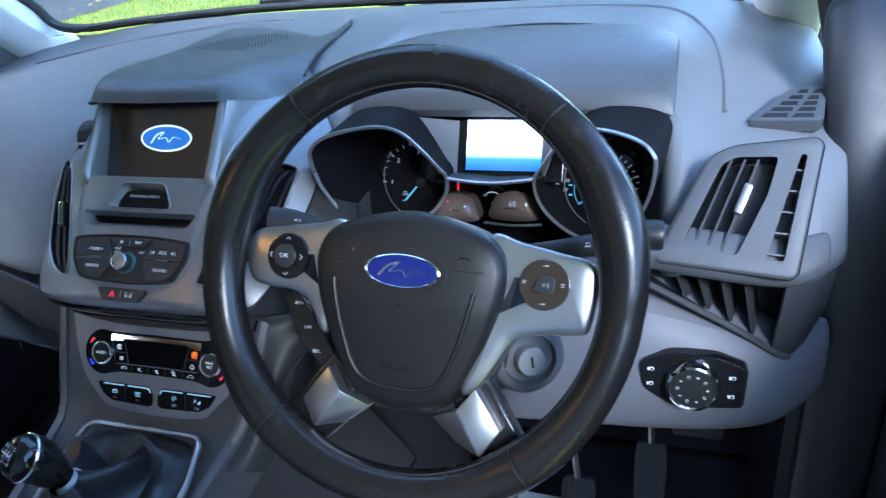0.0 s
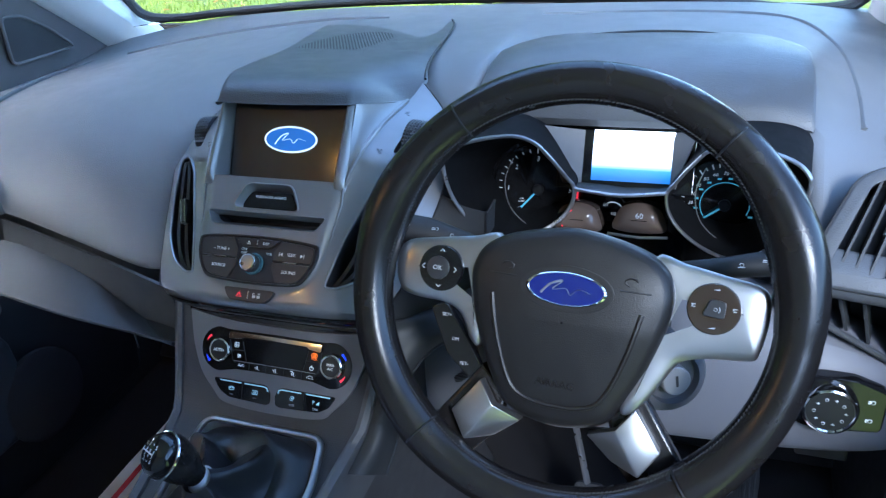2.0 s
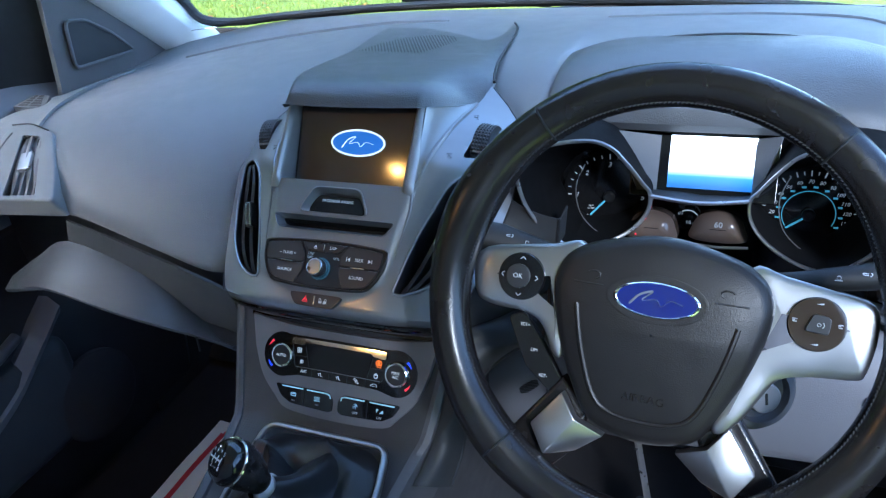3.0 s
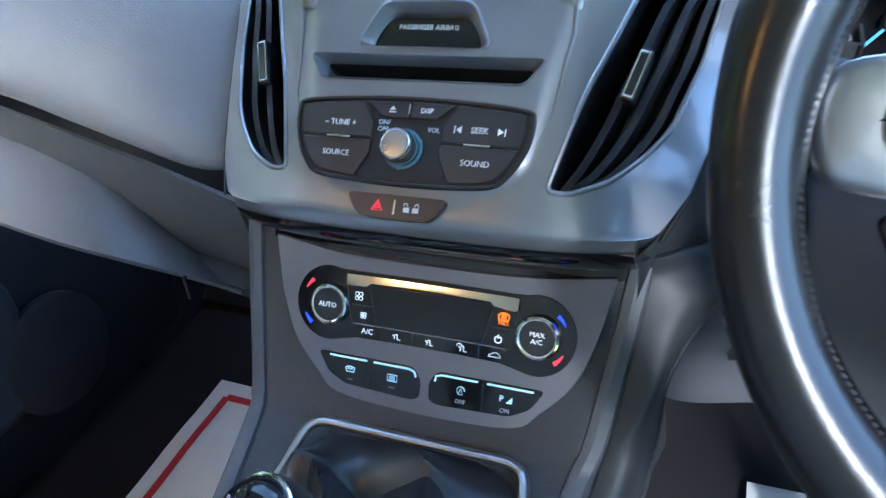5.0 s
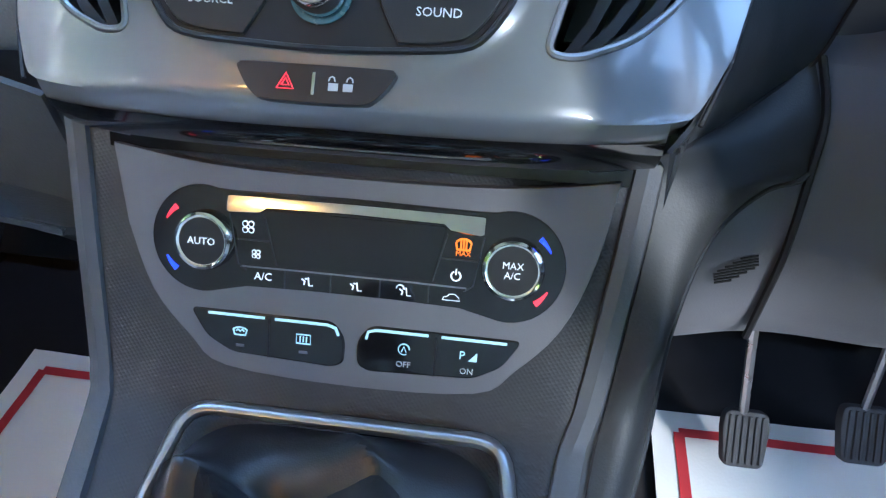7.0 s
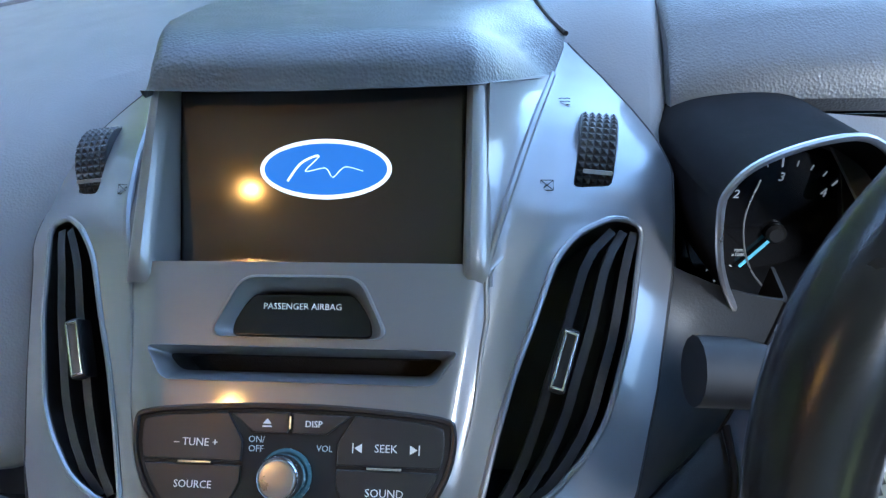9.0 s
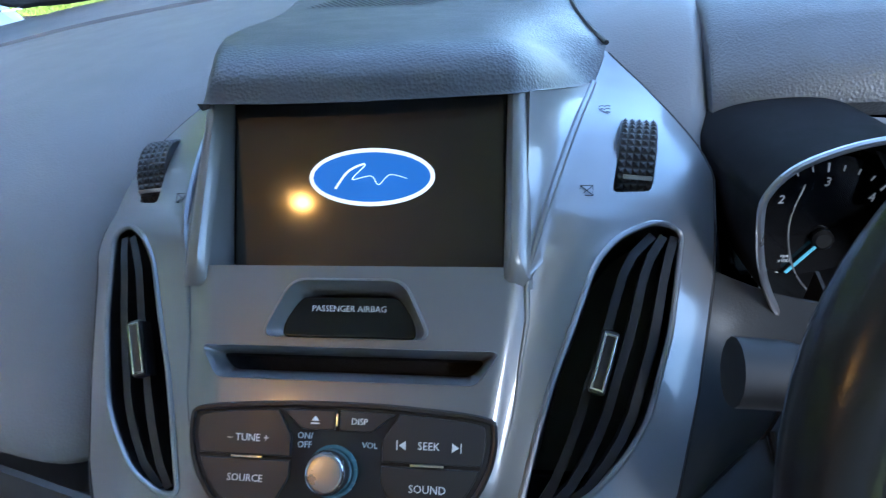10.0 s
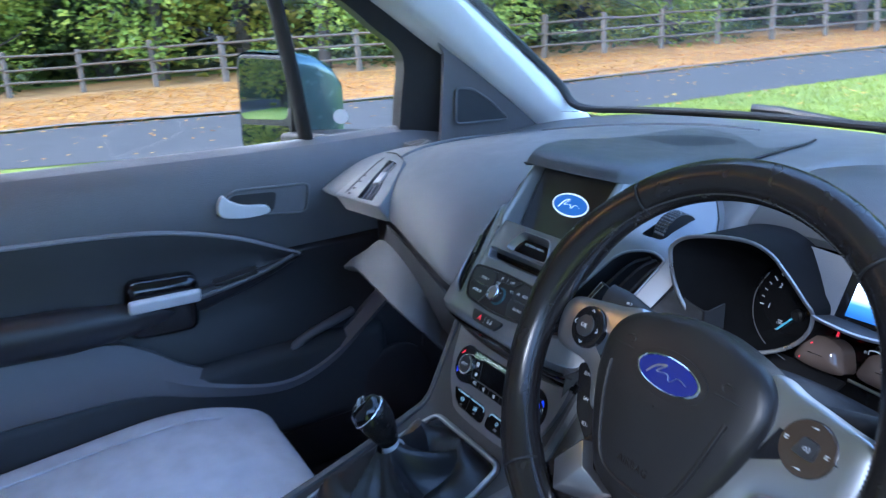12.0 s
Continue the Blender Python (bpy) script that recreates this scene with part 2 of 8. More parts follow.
def part(name, bm, material, parent=None, label="", smooth=True):
    me = bpy.data.meshes.new(name)
    bmesh.ops.recalc_face_normals(bm, faces=bm.faces)
    bm.to_mesh(me)
    bm.free()
    me.materials.append(material)
    if smooth:
        me.shade_smooth()
        me.set_sharp_from_angle(angle=radians(38))
    ob = new(name, me)
    if smooth and len(me.polygons) < 3000:
        wnm = ob.modifiers.new("even", "WEIGHTED_NORMAL")
        wnm.keep_sharp = True
    if parent:
        ob.parent = parent
        if parent.type == "EMPTY":
            ob.matrix_parent_inverse = Matrix.Translation(-parent.location)
    if label:
        ob["label"] = label
    return ob


def plane_at(origin, lean, turn=0.0):
    """A frame on a face that leans back by so many degrees: x across, y up the face, z out of it."""
    a = radians(lean)
    m = Matrix(((1, 0, 0, 0), (0, math.sin(a), -math.cos(a), 0), (0, math.cos(a), math.sin(a), 0), (0, 0, 0, 1)))
    return Matrix.Translation(origin) @ m @ Matrix.Rotation(radians(turn), 4, "Z")


def rounded(bm, width, segs=2, angle=30):
    es = [e for e in bm.edges if len(e.link_faces) == 2 and e.calc_face_angle(0) > radians(angle)]
    if es and width > 0:
        bmesh.ops.bevel(bm, geom=es, offset=width, segments=segs, affect="EDGES", profile=0.5, clamp_overlap=True)


def box(m, size, bevel=0.0, segs=2):
    bm = bmesh.new()
    bmesh.ops.create_cube(bm, size=1.0, matrix=Matrix.Diagonal((*size, 1)))
    rounded(bm, bevel, segs)
    bm.transform(m)
    return bm


def prism(m, outline, low, high, bevel=0.0, segs=2):
    bm = bmesh.new()
    a = [bm.verts.new((x, y, low)) for x, y in outline]
    b = [bm.verts.new((x, y, high)) for x, y in outline]
    bm.faces.new(a[::-1])
    bm.faces.new(b)
    n = len(outline)
    for i in range(n):
        bm.faces.new((a[i], a[(i + 1) % n], b[(i + 1) % n], b[i]))
    bmesh.ops.recalc_face_normals(bm, faces=bm.faces)
    if bevel:
        top = [e for e in bm.edges if all(v.co.z > (low + high) / 2 for v in e.verts)]
        bmesh.ops.bevel(bm, geom=top, offset=bevel, segments=segs, affect="EDGES", profile=0.5, clamp_overlap=True)
    bm.transform(m)
    return bm


def domed(m, outline, spine, low, high, rise):
    """A plate whose top swells gently towards a spine."""
    segs = [(Vector(p), Vector(q)) for p, q in zip(spine, spine[1:])]
    near = []
    for p in outline:
        p = Vector((p[0], p[1]))
        best = None
        for u, w in segs:
            k = min(1, max(0, (p - u).dot(w - u) / (w - u).length_squared))
            q = u + (w - u) * k
            if best is None or (p - q).length < (p - best).length:
                best = q
        near.append(best)
    rows = []
    for f, z in ((1.0, low), (1.0, high - 0.003), (0.985, high - 0.0012), (0.95, high), (0.8, high + rise * 0.4), (0.6, high + rise * 0.72), (0.35, high + rise * 0.93), (0.02, high + rise)):
        r_ = [m @ Vector((*(q.lerp(Vector((p[0], p[1])), f)), z)) for p, q in zip(outline, near)]
        rows.append(r_ + r_[:1])
    return sheet(rows)


def spline(pts, n=6, closed=True):
    out, k = [], len(pts)
    P = [Vector(p) for p in pts]
    for i in range(k if closed else k - 1):
        p0, p1, p2, p3 = (P[(i + d) % k] if closed else P[min(max(i + d, 0), k - 1)] for d in (-1, 0, 1, 2))
        for j in range(n):
            t = j / n
            out.append(0.5 * ((2 * p1) + (p2 - p0) * t + (2 * p0 - 5 * p1 + 4 * p2 - p3) * t * t + (3 * p1 - p0 - 3 * p2 + p3) * t ** 3))
    if not closed:
        out.append(P[-1])
    return out


def corner(pts, r, n=5):
    """An outline with its corners rounded."""
    out, k = [], len(pts)
    P = [Vector(p) for p in pts]
    for i in range(k):
        a, b, c = P[i - 1], P[i], P[(i + 1) % k]
        d = min(r, (a - b).length * 0.45, (c - b).length * 0.45)
        p, q = b + (a - b).normalized() * d, b + (c - b).normalized() * d
        for j in range(n + 1):
            t = j / n
            out.append((1 - t) ** 2 * p + 2 * t * (1 - t) * b + t * t * q)
    return out


def tube(pts, r, closed=False, segs=8, flat=1.0, radii=None):
    bm = bmesh.new()
    P = [Vector(p) for p in pts]
    n, rings, up = len(P), [], None
    for i, p in enumerate(P):
        d = (P[(i + 1) % n] - P[i - 1]) if closed else (P[min(i + 1, n - 1)] - P[max(i - 1, 0)])
        d.normalize()
        if up is None:
            up = d.orthogonal().normalized()
        up = (up - d * up.dot(d)).normalized()
        side = d.cross(up)
        rad = radii[i] if radii else r
        rings.append([bm.verts.new(p + (up * math.cos(a) + side * math.sin(a) * flat) * rad) for a in (2 * math.pi * k / segs for k in range(segs))])
    for i in range(n if closed else n - 1):
        a, b = rings[i], rings[(i + 1) % n]
        for k in range(segs):
            bm.faces.new((a[k], a[(k + 1) % segs], b[(k + 1) % segs], b[k]))
    if not closed:
        bm.faces.new(rings[0][::-1])
        bm.faces.new(rings[-1])
    return bm


def lathe(m, prof, segs=40):
    """Turned round the frame's z: (radius, height) pairs."""
    bm = bmesh.new()
    rings = [[bm.verts.new((max(r, 1e-5) * math.cos(a), max(r, 1e-5) * math.sin(a), h)) for a in (2 * math.pi * k / segs for k in range(segs))] for r, h in prof]
    for a, b in zip(rings, rings[1:]):
        for k in range(segs):
            bm.faces.new((a[k], a[(k + 1) % segs], b[(k + 1) % segs], b[k]))
    bm.faces.new(rings[0][::-1])
    bm.faces.new(rings[-1])
    bmesh.ops.remove_doubles(bm, verts=bm.verts, dist=2e-5)
    bm.transform(m)
    return bm


def sheet(rows, thick=0.0):
    """A skin over rows of points; thick: metres that it is solid behind its face."""
    bm = bmesh.new()
    V = [[bm.verts.new(p) for p in r] for r in rows]
    for a, b in zip(V, V[1:]):
        for k in range(len(a) - 1):
            bm.faces.new((a[k], a[k + 1], b[k + 1], b[k]))
    if thick:
        bmesh.ops.recalc_face_normals(bm, faces=bm.faces)
        bmesh.ops.solidify(bm, geom=bm.faces[:], thickness=thick)
    return bm


def join(*bms):
    """Pieces of one part in one mesh."""
    out = bmesh.new()
    for b in bms:
        me = bpy.data.meshes.new("tmp")
        b.to_mesh(me)
        b.free()
        out.from_mesh(me)
        bpy.data.meshes.remove(me)
    return out


def wording(body, size, m, material, parent, name="lettering", label="", slant=0.0):
    cu = bpy.data.curves.new("wording", "FONT")
    cu.body, cu.size, cu.align_x, cu.align_y, cu.extrude, cu.resolution_u, cu.shear = body, size, "CENTER", "CENTER", 0.00012, 2, slant
    tmp = bpy.data.objects.new("wording", cu)
    me = bpy.data.meshes.new_from_object(tmp)
    bpy.data.objects.remove(tmp)
    bpy.data.curves.remove(cu)
    me.transform(m)
    me.materials.clear()
    me.materials.append(material)
    me.name = name
    ob = new(name, me)
    ob.parent = parent
    if parent.type == "EMPTY":
        ob.matrix_parent_inverse = Matrix.Translation(-parent.location)
    if label:
        ob["label"] = label
    return ob


def subdivided(ob, levels=2):
    ob.modifiers.clear()
    s = ob.modifiers.new("round", "SUBSURF")
    s.levels = s.render_levels = levels
    return ob


def cut(ob, cutters):
    """Openings cut through a part."""
    ob.modifiers.clear()
    cs = []
    for bm in cutters:
        bmesh.ops.recalc_face_normals(bm, faces=bm.faces)
        me = bpy.data.meshes.new("cutter")
        bm.to_mesh(me)
        bm.free()
        c = new("cutter", me)
        md = ob.modifiers.new("cut", "BOOLEAN")
        md.object, md.operation, md.solver = c, "DIFFERENCE", "EXACT"
        cs.append(c)
    dg = bpy.context.evaluated_depsgraph_get()
    dg.update()
    me = bpy.data.meshes.new_from_object(ob.evaluated_get(dg))
    ob.modifiers.clear()
    old, ob.data = ob.data, me
    me.name = old.name
    bpy.data.meshes.remove(old)
    for c in cs:
        me2 = c.data
        bpy.data.objects.remove(c)
        bpy.data.meshes.remove(me2)
    me.shade_smooth()
    me.set_sharp_from_angle(angle=radians(38))
    return ob


def mirror_x(pts, about=0.0):
    return [(2 * about - x, y) for x, y in pts][::-1]


def lift(m, z):
    return m @ Matrix.Translation((0, 0, z))


def at(m, x, y, z=0.0):
    return m @ Matrix.Translation((x, y, z))


M_JAMB = mat("dark_door_post", (0.034, 0.037, 0.042), 0.6, grain=0.25, gscale=800, vscale=6, spec=0.3)


# ---- outside: ground, road ----
def quad_strip(left, right, z, name, material, label, category, thick=0.0):
    bm = sheet([[(x, y, z) for x, y in left], [(x, y, z) for x, y in right]])
    return tagged(part(name, bm, material, smooth=False), label, category, kind="structure")


bm = bmesh.new()
bmesh.ops.create_grid(bm, x_segments=60, y_segments=60, size=600)
for v in bm.verts:
    v.co.z = GZ
tagged(part("ground", bm, M_GRASS), "mown green grass dotted with fallen leaves", "ground", kind="structure")


def road_line(off):
    """Points along the lane, so many metres from its near edge."""
    base = [(-11.2, -60), (-10.2, -12), (-9.6, -0.8), (-8.5, 1.8), (-7.2, 7.7), (-6.6, 12.6), (-4.5, 24), (0, 40), (12, 70)]
    return [(x - off * 0.96, y + off * 0.26) for x, y in base]


quad_strip(road_line(0), road_line(3.9), GZ + 0.012, "road", M_ROAD, "narrow grey asphalt lane with scattered leaves", "road")
quad_strip(road_line(3.9), road_line(4.15), GZ + 0.05, "kerb", M_KERB, "low pale kerb along the lane edge", "kerb")
quad_strip(road_line(4.15), road_line(15), GZ + 0.03, "verge", M_LEAFBED, "verge covered with orange-brown fallen leaves", "verge")

# ---- the cabin's shell ----
bm = join(box(pose(0, -0.25, 0.315), (1.5, 1.5, 0.03), 0.004), sheet([[(-0.75, 0.48, 0.33), (0.75, 0.48, 0.33)], [(-0.75, 0.78, 0.6), (0.75, 0.78, 0.6)], [(-0.75, 0.80, 1.0), (0.75, 0.80, 1.0)]], 0.02))
bm = join(bm, box(pose(0, -0.14, 0.02), (1.46, 1.80, 0.54), 0.01))
tagged(part("floor", bm, M_CARPET), "black carpeted footwell floor and bulkhead", "floor", kind="structure")
bm = sheet([[(x, y, 1.55 + 0.03 * math.cos(x * 2) - 0.10 * max(0, y + 0.1) ** 2 * 8) for x in (-0.68, -0.4, 0, 0.4, 0.68)] for y in (-1.05, -0.7, -0.4, -0.1, 0.04)], 0.02)
tagged(part("ceiling", bm, M_HEAD), "pale cloth headlining above the seats", "ceiling", kind="structure")
# unseen rear wall, added and kept pale to throw fill light on the dash
bm = box(pose(0, -1.06, 0.95), (1.5, 0.03, 1.3), 0.004)
tagged(part("wall_rear", bm, M_BOUNCE), "unseen pale wall behind the seats, added to bounce light forwards", "wall", kind="structure")
bm = join(box(pose(0.73, -0.95, 0.9), (0.08, 0.16, 1.35), 0.02), box(pose(0.735, -0.3, 0.36), (0.07, 1.4, 0.14), 0.02), box(pose(-0.72, -0.82, 1.0), (0.10, 0.50, 1.25), 0.03))
tagged(part("trim", bm, M_DOORDK), "dark door sill and rear door post", "trim", kind="structure")


def pillar(side):
    """Pale windscreen pillar, swept along its rake."""
    base = [(0.66, 0.70, 0.99), (0.655, 0.60, 1.08), (0.645, 0.45, 1.20), (0.63, 0.30, 1.315), (0.61, 0.12, 1.44), (0.59, -0.02, 1.53)]
    rows = []
    for x, y, z in base:
        sec = [(0.035, 0.055, 0.01), (-0.005, 0.045, 0.012), (-0.032, 0.012, 0.004), (-0.030, -0.045, -0.02), (-0.012, -0.068, -0.035), (0.05, -0.07, -0.05)]
        rows.append([(side * (x + a), y + b, z + c) for a, b, c in sec])
    ob = subdivided(part("pillar", sheet(rows, 0.006), M_PILLAR), 2)
    return tagged(ob, "pale grey plastic windscreen pillar trim", "pillar trim", kind="structure")


pillar(-1)
pillar(1)

# windscreen with its black edge band
W_LOW = [(x, 0.725 - 0.13 * abs(x / 0.68) ** 2.6, 1.052 - 0.014 * abs(x / 0.68) ** 2) for x in [i / 10 * 0.68 for i in range(-10, 11)]]
W_TOP = [(x * 0.93, 0.02 - 0.05 * abs(x / 0.68) ** 2, 1.53) for x, _, _ in W_LOW]
glass = part("window_1", sheet([W_LOW, [tuple(Vector(a).lerp(Vector(b), 0.5) + Vector((0, 0.03, 0.02))) for a, b in zip(W_LOW, W_TOP)], W_TOP], 0.004), M_GLASS)
glass.visible_shadow = False
tagged(glass, "clear raked windscreen glass", "windscreen", kind="structure")
up_r = [(0.612, 0.640, 1.056), (0.629, 0.618, 1.098), (0.628, 0.55, 1.16), (0.622, 0.47, 1.225), (0.608, 0.33, 1.335), (0.585, 0.15, 1.46)]
up_l = [(-x, y, z) for x, y, z in up_r]
band = spline(up_l[::-1] + [(x, y - 0.004, z + 0.004) for x, y, z in W_LOW if abs(x) < 0.57] + up_r, 4, False)
part("edge_band", tube(band, 0.009, segs=8), M_SEAL, glass, "black band along the glass edge")

# ---- dashboard ----
DASH = thing("dashboard", (0.0, 0.4, 0.9), "dark grey moulded dashboard with soft-touch top below the windscreen", "dashboard")
SECTIONS = []


def station(table, x, *profile):
    """One cross-section of a lofted skin: (y, z) pairs from the back edge round to the lower lip."""
    table.append((x, profile))


station(SECTIONS, -0.700, (.58, 1.015), (.48, 1.00), (.35, 1.00), (.22, 1.002), (.15, .995), (.095, .970), (.050, .950), (.048, .940), (.16, .935))
station(SECTIONS, -0.640, (.60, 1.02), (.50, 1.005), (.35, 1.012), (.20, 1.015), (.13, 1.005), (.080, .976), (.037, .952), (.034, .942), (.16, .936))
station(SECTIONS, -0.550, (.665, 1.035), (.52, 1.012), (.36, 1.022), (.20, 1.022), (.13, 1.008), (.085, .980), (.042, .955), (.040, .944), (.16, .938))
station(SECTIONS, -0.440, (.69, 1.045), (.52, 1.03), (.36, 1.04), (.20, 1.036), (.125, 1.01), (.085, .98), (.070, .950), (.072, .928), (.17, .925))
station(SECTIONS, -0.330, (.70, 1.048), (.52, 1.045), (.36, 1.05), (.20, 1.036), (.11, 1.0), (.072, .96), (.056, .925), (.056, .906), (.16, .90))
station(SECTIONS, -0.240, (.705, 1.05), (.52, 1.056), (.36, 1.058), (.21, 1.042), (.12, 1.0), (.075, .95), (.048, .908), (.044, .889), (.15, .884))
station(SECTIONS, -0.185, (.71, 1.05), (.52, 1.062), (.36, 1.062), (.235, 1.047), (.152, 1.0), (.094, .945), (.044, .898), (.036, .876), (.14, .87))
station(SECTIONS, -0.160, (.71, 1.05), (.52, 1.065), (.36, 1.065), (.255, 1.050), (.192, 1.0), (.14, .945), (.072, .898), (.058, .876), (.14, .87))
station(SECTIONS, -0.120, (.71, 1.05), (.53, 1.066), (.38, 1.068), (.26, 1.056), (.22, 1.01), (.18, .95), (.14, .89), (.13, .868), (.20, .86))
station(SECTIONS, 0.000, (.712, 1.05), (.53, 1.067), (.38, 1.070), (.26, 1.060), (.22, 1.01), (.18, .95), (.14, .89), (.13, .868), (.20, .86))
station(SECTIONS, 0.120, (.71, 1.05), (.53, 1.068), (.38, 1.074), (.27, 1.068), (.22, 1.02), (.18, .95), (.14, .89), (.13, .868), (.20, .86))
station(SECTIONS, 0.152, (.71, 1.05), (.53, 1.069), (.38, 1.077), (.295, 1.074), (.245, 1.052), (.180, 1.0), (.115, .94), (.085, .885), (.20, .87))
station(SECTIONS, 0.172, (.71, 1.05), (.53, 1.070), (.38, 1.078), (.29, 1.075), (.232, 1.050), (.165, .99), (.108, .93), (.085, .88), (.20, .87))
station(SECTIONS, 0.183, (.71, 1.05), (.53, 1.070), (.39, 1.078), (.29, 1.074), (.240, 1.050), (.185, .99), (.135, .93), (.115, .88), (.20, .87))
station(SECTIONS, 0.194, (.71, 1.05), (.53, 1.070), (.40, 1.076), (.34, 1.06), (.31, 1.03), (.29, .98), (.27, .92), (.25, .87), (.26, .86))
station(SECTIONS, 0.345, (.71, 1.05), (.53, 1.071), (.41, 1.076), (.34, 1.06), (.31, 1.03), (.29, .98), (.27, .92), (.25, .87), (.26, .86))
station(SECTIONS, 0.500, (.70, 1.05), (.53, 1.070), (.40, 1.076), (.34, 1.06), (.31, 1.03), (.29, .98), (.27, .92), (.25, .87), (.26, .86))
station(SECTIONS, 0.522, (.70, 1.05), (.53, 1.069), (.38, 1.073), (.29, 1.066), (.235, 1.045), (.180, .99), (.13, .935), (.115, .89), (.20, .88))
station(SECTIONS, 0.540, (.70, 1.05), (.53, 1.067), (.38, 1.066), (.28, 1.052), (.210, 1.025), (.145, .985), (.09, .93), (.08, .895), (.20, .885))
station(SECTIONS, 0.575, (.69, 1.05), (.53, 1.062), (.38, 1.052), (.28, 1.026), (.215, 1.002), (.170, .965), (.125, .925), (.11, .915), (.18, .91))
station(SECTIONS, 0.640, (.67, 1.045), (.52, 1.052), (.38, 1.038), (.28, 1.012), (.205, 1.0), (.170, .967), (.125, .925), (.11, .915), (.18, .91))
station(SECTIONS, 0.670, (.65, 1.04), (.51, 1.045), (.38, 1.03), (.28, 1.006), (.21, .99), (.165, .96), (.12, .925), (.11, .90), (.18, .89))
station(SECTIONS, 0.700, (.62, 1.03), (.50, 1.03), (.38, 1.02), (.28, 1.0), (.22, .98), (.19, .95), (.16, .92), (.15, .90), (.2, .89))
subdivided(part("top_pad", sheet([[(x, y, z) for y, z in p] for x, p in SECTIONS], 0.006), M_DASH, DASH), 2)

# ridge and seams moulded into the top
part("moulded_ridge", tube(spline([(-0.55, 0.50, 1.0165), (-0.42, 0.53, 1.0355), (-0.28, 0.545, 1.0505), (-0.16, 0.55, 1.0602), (-0.06, 0.55, 1.0612)], 6, False), 0.0055, segs=8, flat=0.5), M_DASHLOW, DASH)
part("seam", tube(spline([(0.1215, 0.232, 1.0685), (0.1130, 0.26, 1.0705), (0.1045, 0.30, 1.0730), (0.098, 0.35, 1.0742), (0.092, 0.40, 1.0740), (0.078, 0.47, 1.0712), (0.060, 0.515, 1.0680)], 6, False), 0.0016, segs=6), M_SEAL, DASH, "thin dark joint line")
part("moulded_ridge", tube(spline([(0.19, 0.545, 1.0665), (0.30, 0.552, 1.0663), (0.42, 0.545, 1.0668), (0.52, 0.50, 1.0678), (0.565, 0.42, 1.056), (0.58, 0.33, 1.0385), (0.582, 0.25, 1.0175)], 6, False), 0.004, segs=8, flat=0.5), M_DASH, DASH)

# raised rim that sweeps round the passenger side of the top
part("moulded_ridge", tube(spline([(-0.500, 0.086, 0.980), (-0.520, 0.125, 1.0045), (-0.545, 0.17, 1.0155), (-0.575, 0.235, 1.0195), (-0.606, 0.33, 1.0165), (-0.625, 0.42, 1.0085), (-0.615, 0.50, 1.006)], 6, False), 0.006, segs=10, flat=0.5), M_DASH, DASH)
def interp(tab, v):
    for (a, p), (b, q) in zip(tab, tab[1:]):
        if v <= b:
            t = max(0.0, (v - a) / (b - a))
            return p + (q - p) * t
    return tab[-1][1]


# padded brow over the screen: its lip runs back towards the driver's side, where it lies flush with the dash
BROW_L = [(0.107, -0.0795), (0.16, -0.096), (0.22, -0.105), (0.30, -0.113), (0.40, -0.135), (0.50, -0.150)]
BROW_R = [(0.198, 0.114), (0.232, 0.1215), (0.26, 0.1130), (0.30, 0.1045), (0.35, 0.098), (0.40, 0.092), (0.47, 0.078), (0.50, 0.066)]
EDGE_LZ = [(0.107, 1.0755), (0.13, 1.070), (0.16, 1.060), (0.22, 1.052), (0.30, 1.058), (0.40, 1.067), (0.50, 1.0645)]
EDGE_RZ = [(0.198, 1.053), (0.215, 1.0615), (0.232, 1.0675), (0.28, 1.0715), (0.35, 1.0735), (0.42, 1.0735), (0.50, 1.0690)]
CREST = [(0.0, 1.0795), (0.002, 1.0840), (0.006, 1.0890), (0.013, 1.0945), (0.026, 1.0985), (0.045, 1.0990), (0.09, 1.0955), (0.15, 1.0880), (0.22, 1.0810), (0.29, 1.0755), (0.36, 1.0705), (0.393, 1.0665)]


LIP_RUN = [(0.0, -0.0790, 0.1060, 1.0800), (0.20, -0.044, 0.1070, 1.0785), (0.45, 0.000, 0.1095, 1.0775), (0.68, 0.046, 0.1150, 1.0765), (0.82, 0.076, 0.1230, 1.0745), (0.88, 0.087, 0.1360, 1.0715), (0.94, 0.1005, 0.1640, 1.0635), (1.0, 0.1150, 0.2000, 1.0530)]


def brow_lip(q):
    return Vector([interp([(r_[0], r_[k]) for r_ in LIP_RUN], q) for k in (1, 2, 3)])


def brow_x(q, y):
    lip = brow_lip(q)
    u = (y - lip.y) / (0.50 - lip.y)
    bow_l = interp(BROW_L, y) - (-0.079 - 0.071 * (y - 0.106) / 0.394)
    bow_r = interp(BROW_R, y) - (0.115 - 0.049 * (y - 0.2) / 0.3) if y > 0.2 else 0.0
    return lip.x * (1 - u) + (-0.150 + 0.216 * q) * u + bow_l * (1 - q) * min(1.0, u * 8) + bow_r * q ** 4


def brow_z(q, y):
    """Height of the brow, q across it from the passenger's side, at depth y."""
    lip = brow_lip(q)
    d = y - lip.y
    low = interp(EDGE_LZ, y) * (1 - q) + interp(EDGE_RZ, y) * q
    top = interp(CREST, d) + (lip.z - 1.0795) * math.exp(-d / 0.05) - 0.009 * q * q * min(1.0, d / 0.06)
    near = 1 - (1 - min(1.0, q / 0.07)) ** 2.5
    t = max(0.0, (q - 0.72) / 0.28)
    w = near * (1 - t ** 3)
    k = max(0.0, 1 - d / 0.004)
    return (low * (1 - w) + top * w) * (1 - k) + lip.z * k


